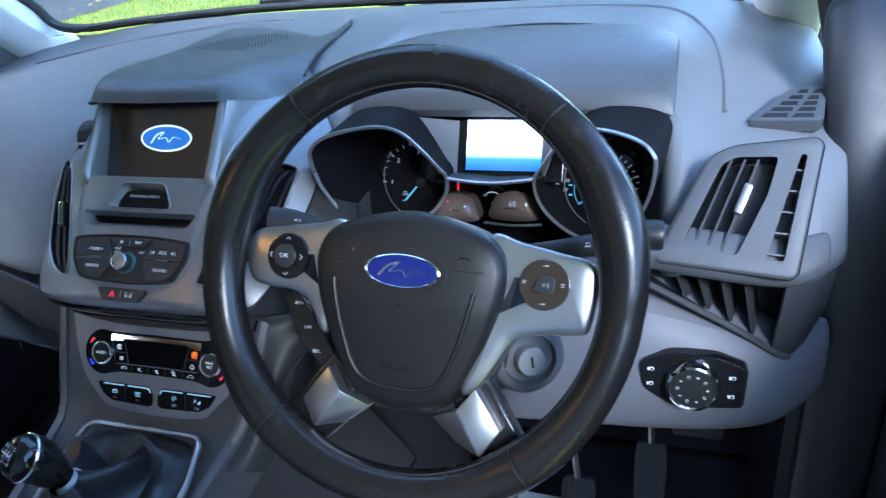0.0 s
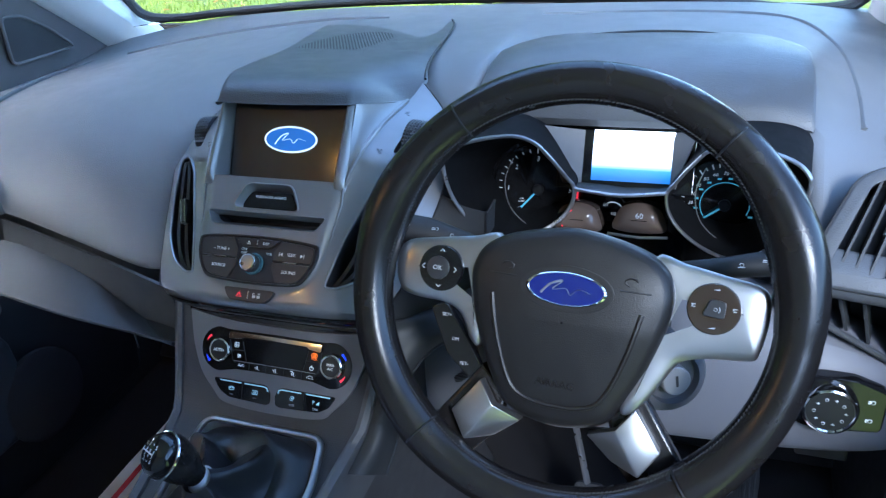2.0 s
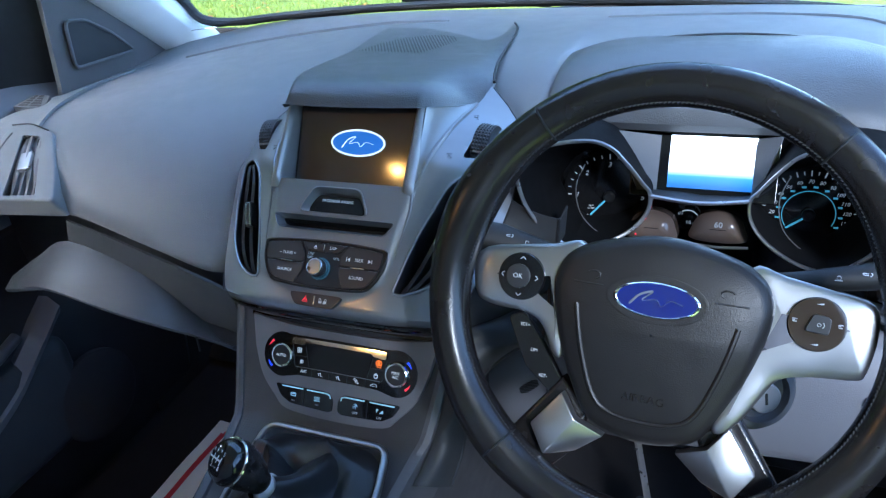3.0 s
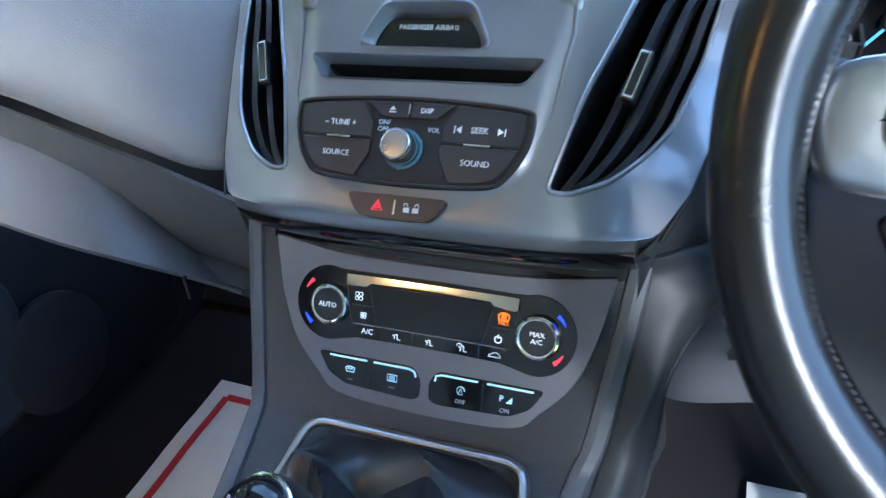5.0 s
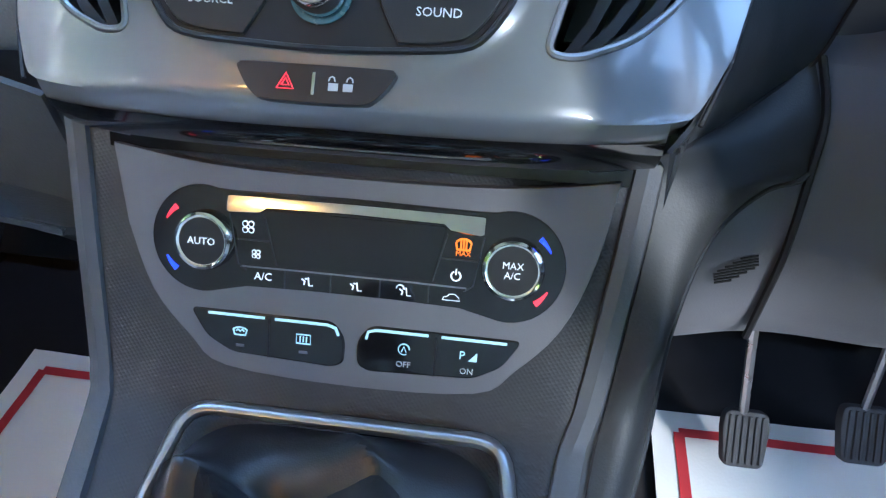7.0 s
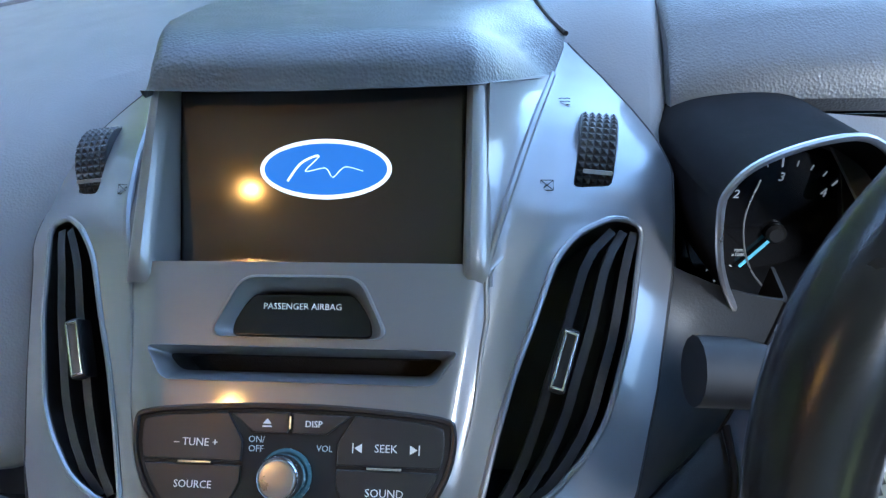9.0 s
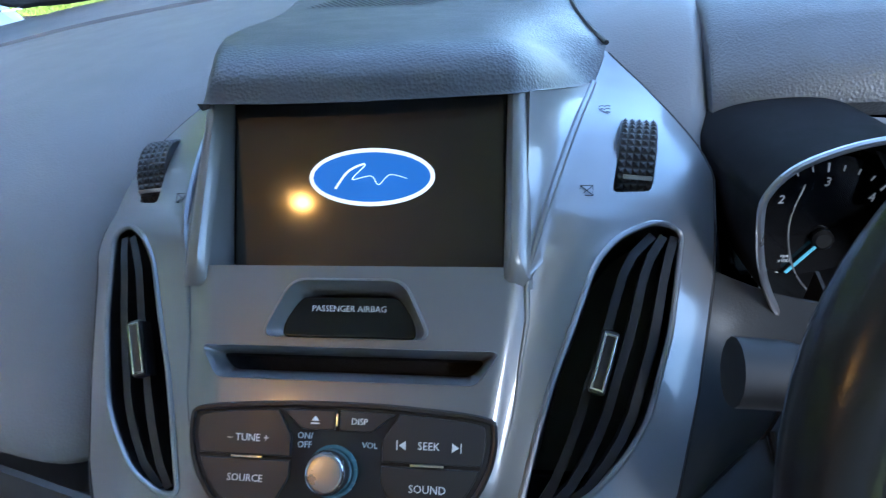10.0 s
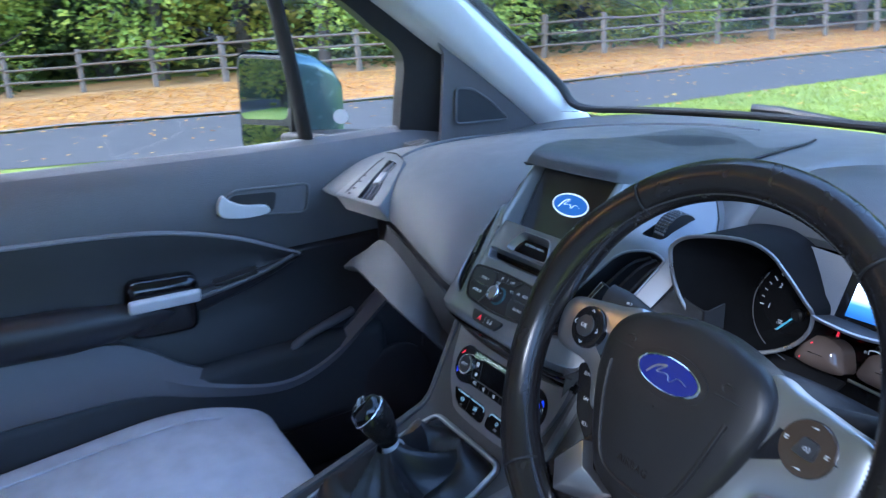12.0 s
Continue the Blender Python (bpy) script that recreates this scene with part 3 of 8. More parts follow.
def brow_q(x, y):
    a, b = 0.0, 1.0
    for _ in range(30):
        c = (a + b) / 2
        a, b = (c, b) if brow_x(c, y) < x else (a, c)
    return (a + b) / 2


rows = []
for k in range(73):
    q = k / 72
    lip = brow_lip(q)
    row = []
    for d in (0.0, 0.002, 0.005, 0.009, 0.014, 0.020, 0.028, 0.040, 0.06, 0.085, 0.115, 0.15, 0.19, 0.235, 0.28, 0.33, 0.393):
        y = lip.y + (0.50 - lip.y) * d / 0.393
        row.append((brow_x(q, y), y, brow_z(q, y)))
    x0 = row[0][0]
    rows.append([(x0 * 0.96, lip.y + 0.09, lip.z + 0.004), (x0, lip.y + 0.02, lip.z - 0.001), (x0, lip.y + 0.003, lip.z - 0.0012)] + row)
part("screen_brow", sheet(rows), M_BROW, DASH, "leather-grained overhang above the screen")

# demister grille set into the brow's back: fine slots in a lens-shaped field
M_SLOT = mat("slot_plastic", (0.020, 0.021, 0.024), 0.6, var=0.1)
FIELD = [(-0.089, 0.307), (-0.045, 0.304), (0.0, 0.306), (0.008, 0.345), (0.014, 0.400), (0.002, 0.426), (-0.020, 0.434), (-0.045, 0.428), (-0.070, 0.402), (-0.084, 0.360)]
along, across = Vector((-0.47, 0.88)).normalized(), Vector((0.88, 0.47)).normalized()
slots = []
for i in range(33):
    s_ = 0.0675 + 0.0041 * i
    cuts = []
    for a, b in zip(FIELD, FIELD[1:] + FIELD[:1]):
        da, db = Vector(a).dot(across) - s_, Vector(b).dot(across) - s_
        if da * db < 0:
            cuts.append(Vector(a).lerp(Vector(b), da / (da - db)))
    if len(cuts) == 2:
        p, e = sorted(cuts, key=lambda c: c.dot(along))
        left_, right_ = [], []
        for t in (0, 0.25, 0.5, 0.75, 1):
            c = p.lerp(e, t)
            for lst, w_ in ((left_, -0.0009), (right_, 0.0009)):
                h = c + across * w_
                lst.append((h.x, h.y, brow_z(brow_q(h.x, h.y), h.y) + 0.0009))
        slots.append(sheet([left_, right_]))
part("demister_grille", join(*slots), M_SLOT, DASH, "dark fine slots of the demister grille", smooth=False)

# hood over the instruments
rows = []
for k in range(29):
    s = k / 28
    x = 0.187 + 0.342 * s
    e = 1 - abs(2 * s - 1) ** 5
    c = math.sin(math.pi * s)
    rows.append([(x, 0.36 + 0.075 * e, 1.070), (x, 0.33 + 0.055 * e, 1.0745 + 0.005 * e), (x, 0.29 + 0.03 * e, 1.073 + 0.011 * e), (x, 0.25 + 0.005 * e, 1.062 + 0.013 * e),
                 (x, 0.230 - 0.004 * c, 1.046 + 0.012 * e), (x, 0.220 - 0.006 * c, 1.038 + 0.010 * e), (x, 0.216 - 0.006 * c, 1.028 + 0.006 * e), (x, 0.220 - 0.006 * c, 1.020 + 0.005 * e), (x, 0.235, 1.019 + 0.005 * e), (x, 0.31, 1.02)])
rows = [[(x - 0.006, y + 0.004, z - 0.022) for x, y, z in rows[0]], [(x - 0.004, y, z - 0.004) for x, y, z in rows[0]]] + rows + [[(x + 0.004, y, z - 0.004) for x, y, z in rows[-1]], [(x + 0.006, y + 0.004, z - 0.022) for x, y, z in rows[-1]]]
part("instrument_hood", sheet(rows), M_BROW, DASH, "leather-grained hood over the dials")
part("hood_shadow_gap", tube(spline([(0.200, 0.245, 1.02), (0.196, 0.235, 1.045), (0.202, 0.26, 1.066), (0.225, 0.32, 1.077), (0.27, 0.385, 1.0765), (0.36, 0.41, 1.0768), (0.45, 0.39, 1.0755), (0.505, 0.32, 1.073), (0.526, 0.26, 1.058), (0.531, 0.23, 1.035)], 6, False), 0.0014, segs=6), M_JAMB, DASH, "thin dark joint line")

# ---- centre stack facia ----
CX = -0.003
FAC = Matrix(((1, 0, 0, 0), (0, 0.6702, -0.7422, -0.010), (0, 0.7422, 0.6702, 0.911), (0, 0, 0, 1)))
STACK = thing("centre_stack", (0.0, 0.05, 0.95), "satin grey centre stack with screen, vents and radio controls", "centre stack")
HALF = [(-0.016, 0.127), (0.0, 0.139), (0.027, 0.150), (0.075, 0.162), (0.132, 0.172), (0.193, 0.177), (0.211, 0.170), (0.232, 0.157), (0.252, 0.141), (0.272, 0.1215)]


HALF_L = HALF[:4] + [(0.132, 0.173), (0.150, 0.180), (0.170, 0.186), (0.193, 0.186), (0.211, 0.178), (0.232, 0.160), (0.252, 0.132), (0.272, 0.100)]


FALL = [(0.14, 0.0), (0.155, 0.001), (0.171, 0.0050), (0.19, 0.0120), (0.206, 0.0200), (0.218, 0.0280), (0.232, 0.0385), (0.245, 0.0470), (0.260, 0.0545), (0.278, 0.0610)]


def facia_n(x, v):
    n = -3.7 * max(0.0, abs(x) - 0.06) ** 2 - interp(FALL, v) - (0.3 * min(0.027, max(0.0, v - 0.145)) if x < 0 else 0.0) * min(1.0, abs(x) / 0.12)
    edge = 0.066 + 0.17 * max(0.0, v - 0.01) if v < 0.125 else 0.0855 + 0.26 * (v - 0.125)
    edge -= 0.050 * max(0.0, (0.034 - v) / 0.034) ** 2.2
    t = min(1, max(0, (edge - abs(x)) / 0.007))
    low = min(1, max(0, (v + 0.002) / 0.018))
    return n + 0.0035 * t * t * (3 - 2 * t) * low


def fac(x, v, n=0.0):
    return FAC @ Vector((x, v, facia_n(x, v) + n))


front = []
SS = [i / 40 for i in range(-40, 41)]
for v, dn in ((-0.0205, -0.0330), (-0.0200, -0.0260), (-0.0188, -0.0200), (-0.0170, -0.0145), (-0.0145, -0.0093), (-0.0117, -0.0050), (-0.0088, -0.0019)):
    front.append([(s * (interp(HALF, -0.016)), v + 0.007 * abs(s) ** 4, facia_n(s * 0.12, 0) + dn) for s in SS])
for j in range(66):
    v = -0.0055 + 0.2775 * j / 65
    w, w_l = interp(HALF, v), interp(HALF_L, v)
    front.append([(w * s if s > 0 else w_l * s, v + 0.007 * abs(s) ** 4 * max(0, 1 - j / 8), facia_n(w * s if s > 0 else w_l * s, v)) for s in SS])
bm = bmesh.new()
F = [[bm.verts.new(FAC @ Vector(p)) for p in r] for r in front]
B = [[bm.verts.new(FAC @ Vector((x, v, -0.034 - 0.066 * min(1, max(0, v / 0.04)) - (0.012 if abs(x) > 0.1 and v < 0.03 else 0)))) for x, v, n in r] for r in front]
nr, nc = len(F), len(SS)
for r in range(nr - 1):
    for c in range(nc - 1):
        bm.faces.new((F[r][c], F[r][c + 1], F[r + 1][c + 1], F[r + 1][c]))
        bm.faces.new((B[r][c], B[r + 1][c], B[r + 1][c + 1], B[r][c + 1]))
for r in range(nr - 1):
    for c in (0, nc - 1):
        bm.faces.new((F[r][c], F[r + 1][c], B[r + 1][c], B[r][c]))
for c in range(nc - 1):
    for r in (0, nr - 1):
        bm.faces.new((F[r][c], F[r][c + 1], B[r][c + 1], B[r][c]))
facia = part("facia", bm, M_FACIA, STACK, "satin metallic grey moulded panel")
# black layer over the facia's lower lip, for the dark it reflects
part("lip_dark", sheet([[FAC @ Vector((x, v - 0.0004, n + 0.0010)) for x, v, n in r] for r in front[:5]]), M_GLOSS, STACK, "gloss black layer for the dark reflection on the grey panel's lower lip")
VENT_R = corner([(.157, .155), (.149, .102), (.137, .060), (.126, .043), (.110, .026), (.090, .0165), (.079, .017), (.087, .052), (.094, .078), (.102, .100), (.113, .133), (.124, .147), (.142, .157)], 0.008, 4)
VENT_R = [(p[0], p[1]) for p in VENT_R]
VENT_L = mirror_x(VENT_R, CX * 0.5)
SCREEN_HOLE = [(-0.080 + CX, 0.30), (-0.080 + CX, 0.2), (-0.078 + CX, 0.1275), (0.0845 + CX, 0.1275), (0.1135, 0.2440), (0.1200, 0.268), (0.1200, 0.30)]
PAB_OUT = corner([(-0.0435 + CX, 0.0925), (-0.029 + CX, 0.1215), (0.028 + CX, 0.1215), (0.0425 + CX, 0.0925)], 0.008, 5)
CD_OUT = corner([(-0.074 + CX, 0.0885), (0.074 + CX, 0.0885), (0.063 + CX, 0.0725), (-0.063 + CX, 0.0725)], 0.004, 4)
RADIO = [(-0.072, .053), (-0.066, .0585), (-0.03, .0615), (0, .0622), (0.03, .0615), (0.066, .0585), (0.072, .053), (0.070, .037), (0.062, .022), (0.052, .015), (0.025, .0128), (0, .012), (-0.025, .0128), (-0.052, .015), (-0.062, .022), (-0.070, .037)]
RADIO = [(p[0] + CX, p[1]) for p in spline(RADIO, 4)]
ROT_R = corner([(0.1215, 0.1695), (0.1415, 0.1735), (0.1465, 0.209), (0.1285, 0.2165)], 0.004, 3)
ROT_L = [(x - 0.009, v) for x, v in mirror_x([(p[0], p[1]) for p in ROT_R])]
HAZ = [(-0.030, .0055), (-0.024, .0062), (0.022, .0062), (0.0285, .0055), (0.0285, .0025), (0.022, -.0055), (0.014, -.0075), (-0.016, -.0075), (-0.024, -.0055), (-0.030, .0025)]
HAZ = [(p[0] + CX, p[1]) for p in spline(HAZ, 4)]
cut(facia, [prism(FAC, [(p[0], p[1]) for p in o], -0.2, 0.03) for o in (VENT_R, VENT_L, SCREEN_HOLE, PAB_OUT, CD_OUT, ROT_R, ROT_L)])


def on_facia(outline, n=0.0):
    return [fac(p[0], p[1], n) for p in outline]


part("vent_lip", tube(on_facia(VENT_R, 0.0), 0.0016, True, 8), M_FACIA, STACK)
part("vent_lip", tube(on_facia(VENT_L, 0.0), 0.0016, True, 8), M_FACIA, STACK)
# crease lines that run down from the screen pillars
for s in (-1, 1):
    run = spline([fac(s * 0.1125 + CX, 0.225), fac(s * 0.1045 + CX, 0.19), fac(s * 0.096 + CX, 0.155), fac(s * 0.0885 + CX, 0.125), fac(s * 0.083 + CX, 0.09), fac(s * 0.0795 + CX, 0.06), fac(s * 0.0735 + CX, 0.038)], 5, False)
    if s > 0:
        run = [fac(0.0845 + CX + 0.0315 * t, 0.1250 + 0.1195 * t, 0.0006) for t in [1 - k / 14 for k in range(15)]] + run[18:]
    part("crease", tube(run, 0.0022, segs=8, radii=[0.0022 * min(1.0, 0.02 + (len(run) - 1 - k) / 20) for k in range(len(run))]), M_FACIA, STACK)


M_VANE = mat("vane_plastic", (0.009, 0.009, 0.010), 0.5, grain=0.1, gscale=900, spec=0.3)


def vent(outline, sgn):
    """Air vent: dark box, upright vanes, cross vanes behind, silver slider."""
    cxo, cvo = sum(p[0] for p in outline) / len(outline), sum(p[1] for p in outline) / len(outline)
    outline = [(cxo + (p[0] - cxo) * 0.985, cvo + (p[1] - cvo) * 0.994) for p in outline]
    back = prism(FAC, outline, -0.075, -0.0745)
    side = bmesh.new()
    a = [side.verts.new(FAC @ Vector((p[0], p[1], facia_n(p[0], p[1]) - 0.001))) for p in outline]
    b = [side.verts.new(FAC @ Vector((p[0], p[1], -0.075))) for p in outline]
    for i in range(len(a)):
        side.faces.new((a[i], a[(i + 1) % len(a)], b[(i + 1) % len(a)], b[i]))
    v0 = part("vent", join(back, side), M_BLACK, STACK, "black upright air vent")
    lo, hi = 0.020, 0.152
    for f in ((0.34, 0.68) if sgn < 0 else (0.30, 0.55, 0.80)):
        pts = []
        for j in range(13):
            v = lo + (hi - lo) * j / 12
            xs = sorted(abs(p[0]) for p in spans(outline, v))
            if len(xs) >= 2 and xs[-1] - xs[0] > 0.004:
                x = sgn * (xs[0] + (xs[-1] - xs[0]) * f)
                pts.append((x, v))
        if len(pts) > 2:
            rows_ = [[FAC @ Vector((x - sgn * 0.0, v, facia_n(x, v) - 0.005 - d)) for x, v in pts] for d in (0.0, 0.003, 0.026)]
            part("vane", sheet(rows_, 0.0042), M_VANE, v0)
    v = 0.086
    xs = sorted(abs(p[0]) for p in spans(outline, v))
    x = sgn * (xs[0] + (xs[-1] - xs[0]) * (0.42 if sgn > 0 else 0.40))
    m = FAC @ Matrix.Translation((x, v, facia_n(x, v) - 0.003)) @ Matrix.Rotation(radians(-15 * sgn), 4, "Z")
    sl = part("slider", box(m, (0.008, 0.030, 0.012), 0.002), M_BLACK, v0)
    part("slider_edge", join(*[box(at(m, dx, dy, 0.0062), s_, 0.0004) for dx, dy, s_ in ((-0.0026, 0, (0.0012, 0.026, 0.001)), (0.0026, 0, (0.0012, 0.026, 0.001)), (0, 0.0128, (0.0064, 0.0012, 0.001)), (0, -0.0128, (0.0064, 0.0012, 0.001)))]), M_CHROME, sl)


def spans(outline, v):
    out = []
    for p, q in zip(outline, outline[1:] + outline[:1]):
        if (p[1] - v) * (q[1] - v) < 0:
            t = (v - p[1]) / (q[1] - p[1])
            out.append((p[0] + (q[0] - p[0]) * t, v))
    return out


vent(VENT_R, 1)
vent(VENT_L, -1)

# screen with its recess, side pillars and start-up badge picture
SCR = plane_at((CX, 0.0965, 0.9965), 30.2)
display = part("screen", box(at(SCR, 0, 0.042, -0.004), (0.142, 0.090, 0.008)), M_SCREEN, STACK, "dark glossy display glass", smooth=False)
part("screen_surround", box(at(SCR, 0, 0.042, -0.008), (0.166, 0.094, 0.008)), M_SEAL, STACK, "matt black gap round the glass", smooth=False)
M_UPRIGHT = mat("satin_grey_upright", (0.24, 0.235, 0.235), 0.30, metal=0.45, var=0.05, coat=0.3, rvar=0.05)
for s in (-1, 1):
    rows = []
    for j in range(15):
        t = j / 14
        v = 0.1175 + (0.108 if s < 0 else 0.0965) * t
        end = min(1.0, t / 0.10) ** 0.6
        deep = -(SCR.inverted() @ (FAC @ Vector((0, v, 0)))).z - 0.003 if v > 0.1275 else -0.002
        wide = 1.0 + 0.25 * (1 - t)
        rows.append([FAC @ Vector((s * (0.0735 + dx * wide) + CX, v, (n_ * end if n_ is not None else min(deep, -0.001)))) for dx, n_ in ((0.0, None), (0.0002, 0.001), (0.0012, 0.0055), (0.0035, 0.0080), (0.0062, 0.0078), (0.0086, 0.0056), (0.0102, 0.0030), (0.0112, 0.0005), (0.0113, -0.003))])
    part("screen_pillar", sheet(rows, 0.0015), M_UPRIGHT, STACK, "satin grey upright beside the display")
# flank that falls back from the driver's upright to the crease
flank = []
for t in [k / 12 for k in range(13)]:
    p = FAC @ Vector((0.0843 + CX + 0.0005 * t, 0.1165 + 0.0975 * t, 0.0008 + 0.0045 * t))
    q = fac(0.0845 + CX + 0.0315 * t, 0.1250 + 0.1195 * t, 0.0010)
    flank.append([p.lerp(q, f) for f in (0, 0.2, 0.4, 0.6, 0.8, 1)])
part("screen_flank", sheet(flank, 0.0015), M_FACIA, STACK, "grey flank beside the display")
part("ledge", sheet([[SCR @ Vector((x, -0.003, 0.0)) for x in (-0.075, 0, 0.075)], [fac(x, 0.1274) for x in (-0.077 + CX, CX, 0.077 + CX)]], 0.002), M_FACIA, STACK)


def oval(m, rx, ry, low, high, n=48):
    return prism(m, [(rx * math.cos(2 * math.pi * k / n), ry * math.sin(2 * math.pi * k / n)) for k in range(n)], low, high)


L = at(SCR, 0.003, 0.0435, 0.0)
part("badge_picture", oval(L, 0.0335, 0.0150, 0.0, 0.0003), M_LOGOWHITE, display, "lit white oval on the display")
part("badge_field", oval(L, 0.0312, 0.0128, 0.0003, 0.0005), M_LOGOBLUE, display, "lit blue oval on the display")
part("badge_stroke", tube([L @ Vector(p) for p in spline([(-0.019, -0.006, 0.0006), (-0.012, 0.003, 0.0006), (-0.003, 0.0065, 0.0006), (-0.010, -0.001, 0.0006), (0.0, 0.0005, 0.0006), (0.004, -0.004, 0.0006), (0.010, 0.001, 0.0006), (0.019, -0.001, 0.0006)], 6, False)], 0.0010, segs=6, flat=0.2), M_LOGOWHITE, display, "plain white swash")

# passenger airbag lamp window
PAB_WIN = corner([(-0.0345 + CX, 0.0935), (-0.0335 + CX, 0.1030), (-0.0250 + CX, 0.1135), (0.0230 + CX, 0.1135), (0.0315 + CX, 0.1030), (0.0325 + CX, 0.0935)], 0.003, 3)
pab = part("airbag_lamp", prism(FAC, PAB_WIN, -0.014, -0.0035, 0.001), M_GLOSS, STACK, "black lamp window")
wording("PASSENGER AIRBAG", 0.0042, at(FAC, CX - 0.001, 0.1075, -0.0030), M_LETTER, pab)
PAB_C = (CX - 0.001, 0.1015)
rows = []
for f, n_ in ((1.0, 0.0002), (0.985, 0.0012), (0.955, 0.0014), (0.92, 0.0006), (0.86, -0.0022), (0.80, -0.0055), (0.78, -0.012)):
    rows.append([FAC @ Vector((PAB_C[0] + (p[0] - PAB_C[0]) * f, PAB_C[1] + (p[1] - PAB_C[1]) * (1 - (1 - f) * (1.35 if p[1] > PAB_C[1] else 0.25)), facia_n(*p) * (f > 0.95) + n_)) for p in PAB_OUT + PAB_OUT[:1]])
part("lamp_recess", sheet(rows), M_UPRIGHT, STACK, "bevelled grey surround of the lamp window")

# disc slot
CD_IN = corner([(-0.066 + CX, 0.0850), (0.066 + CX, 0.0850), (0.059 + CX, 0.0772), (-0.059 + CX, 0.0772)], 0.004, 4)
part("disc_slot", join(prism(FAC, [(p[0], p[1]) for p in CD_IN], -0.03, -0.029), sheet([[FAC @ Vector((p[0], p[1], n_)) for p in CD_IN + CD_IN[:1]] for n_ in (-0.0068, -0.03)])), M_CARPET, STACK, "black disc slot")
rows = [[FAC @ Vector((*Vector((a[0], a[1])).lerp(Vector((b[0], b[1])), t), facia_n(a[0], a[1]) * (1 - t) + n_)) for a, b in zip(CD_OUT + CD_OUT[:1], CD_IN + CD_IN[:1])] for t, n_ in ((0, 0.0002), (0.06, 0.0011), (0.22, 0.0006), (0.6, -0.0026), (0.95, -0.0060), (1.0, -0.0075))]
part("slot_lip", sheet(rows), M_FACIA, STACK, "bevelled lip of the disc slot")

# radio panel
radio = part("radio", prism(lift(FAC, 0.0), RADIO, -0.004, 0.0044, 0.001), M_SEAL, STACK, "black radio control panel")
part("radio_rim", tube([FAC @ Vector((p[0], p[1], 0.0046)) for p in RADIO], 0.0014, True, 6), M_BLACK, radio, "black rim round the keys")
inner = [(CX + (p[0] - CX) * 0.945, 0.037 + (p[1] - 0.037) * 0.90) for p in RADIO]


def clip_poly(poly, a, b, c):
    """The side of a polygon where a*x + b*y <= c."""
    out = []
    for p, q in zip(poly, poly[1:] + poly[:1]):
        dp, dq = a * p[0] + b * p[1] - c, a * q[0] + b * q[1] - c
        if dp <= 0:
            out.append(p)
        if dp * dq < 0:
            t = dp / (dp - dq)
            out.append((p[0] + (q[0] - p[0]) * t, p[1] + (q[1] - p[1]) * t))
    return out


for sx in (-1, 1):
    side = clip_poly(inner, -sx, 0.0, -sx * CX - 0.0215)
    up = clip_poly(side, 0, -1, -0.0379)
    dn = clip_poly(side, 0, 1, 0.0363)
    up = clip_poly(up, -sx, 0.62, -sx * CX - 0.0215 + 0.62 * 0.047)
    dn = clip_poly(dn, -sx, -0.55, -sx * CX - 0.0215 - 0.55 * 0.029)
    for poly in (up, dn):
        part("radio_key", prism(lift(FAC, 0.0040), poly, 0.0, 0.0022, 0.0007), M_BTN, radio)
    part("key_bar", box(at(FAC, CX + sx * 0.0425, 0.0372, 0.0064), (0.0155, 0.0012, 0.001), 0.0003), M_CHROME, radio, "thin silver bar")
for sx in (-1, 1):
    part("radio_key", prism(lift(FAC, 0.0040), [(CX + sx * x, y) for x, y in ((0.0010, 0.0505), (0.0165, 0.0505), (0.0270, 0.0588), (0.0010, 0.0598))][::sx], 0.0, 0.0022, 0.0006), M_BTN, radio)
part("key_bar", box(at(FAC, CX, 0.0553, 0.0064), (0.0012, 0.0058, 0.001), 0.0003), M_CHROME, radio, "thin silver bar")
T = lift(FAC, 0.0064)
for s, x, y, z in (("– TUNE +", -0.0425, 0.0455, 0.0048), ("SOURCE", -0.0425, 0.0275, 0.0046), ("SEEK", 0.0430, 0.0455, 0.0048), ("SOUND", 0.0430, 0.0270, 0.0048), ("DISP", 0.0105, 0.0548, 0.0040)):
    wording(s, z, at(T, CX + x, y), M_LETTER, radio)
wording("ON/\nOFF", 0.0040, at(lift(FAC, 0.0046), CX - 0.0155, 0.0455), M_CYANDIM, radio)
wording("VOL", 0.0038, at(lift(FAC, 0.0046), CX + 0.0155, 0.0445), M_CYANDIM, radio)
for sx in (-1, 1):
    x = CX + 0.0430 + sx * 0.0125
    part("seek_mark", join(prism(T, [(x - sx * 0.002, 0.0435), (x - sx * 0.002, 0.0475), (x + sx * 0.0012, 0.0455)][::sx], 0, 0.0002), box(at(T, x + sx * 0.0020, 0.0455), (0.0005, 0.0042, 0.0004))), M_LETTER, radio)
part("eject_mark", join(prism(T, [(CX - 0.0125, 0.0545), (CX - 0.0085, 0.0545), (CX - 0.0105, 0.0568)], 0, 0.0002), box(at(T, CX - 0.0105, 0.0534), (0.0042, 0.0006, 0.0004))), M_LETTER, radio)
M_GLOW = mat("dim_cyan_glow", (0.06, 0.125, 0.15), 0.25, emit=0.004, var=0.5, vscale=70)
K = at(FAC, CX - 0.001, 0.0325, 0.0048)
part("volume_ring", lathe(K, [(0.0118, 0), (0.0118, 0.0008), (0.0104, 0.0012), (0.0104, 0.0)]), M_GLOW, radio, "lit blue ring round the knob")
knob = part("volume_knob", lathe(K, [(0.0098, 0), (0.0098, 0.0095), (0.0094, 0.0118), (0.0086, 0.0128), (0.0080, 0.0122)]), M_CHROME, radio, "chrome volume knob")
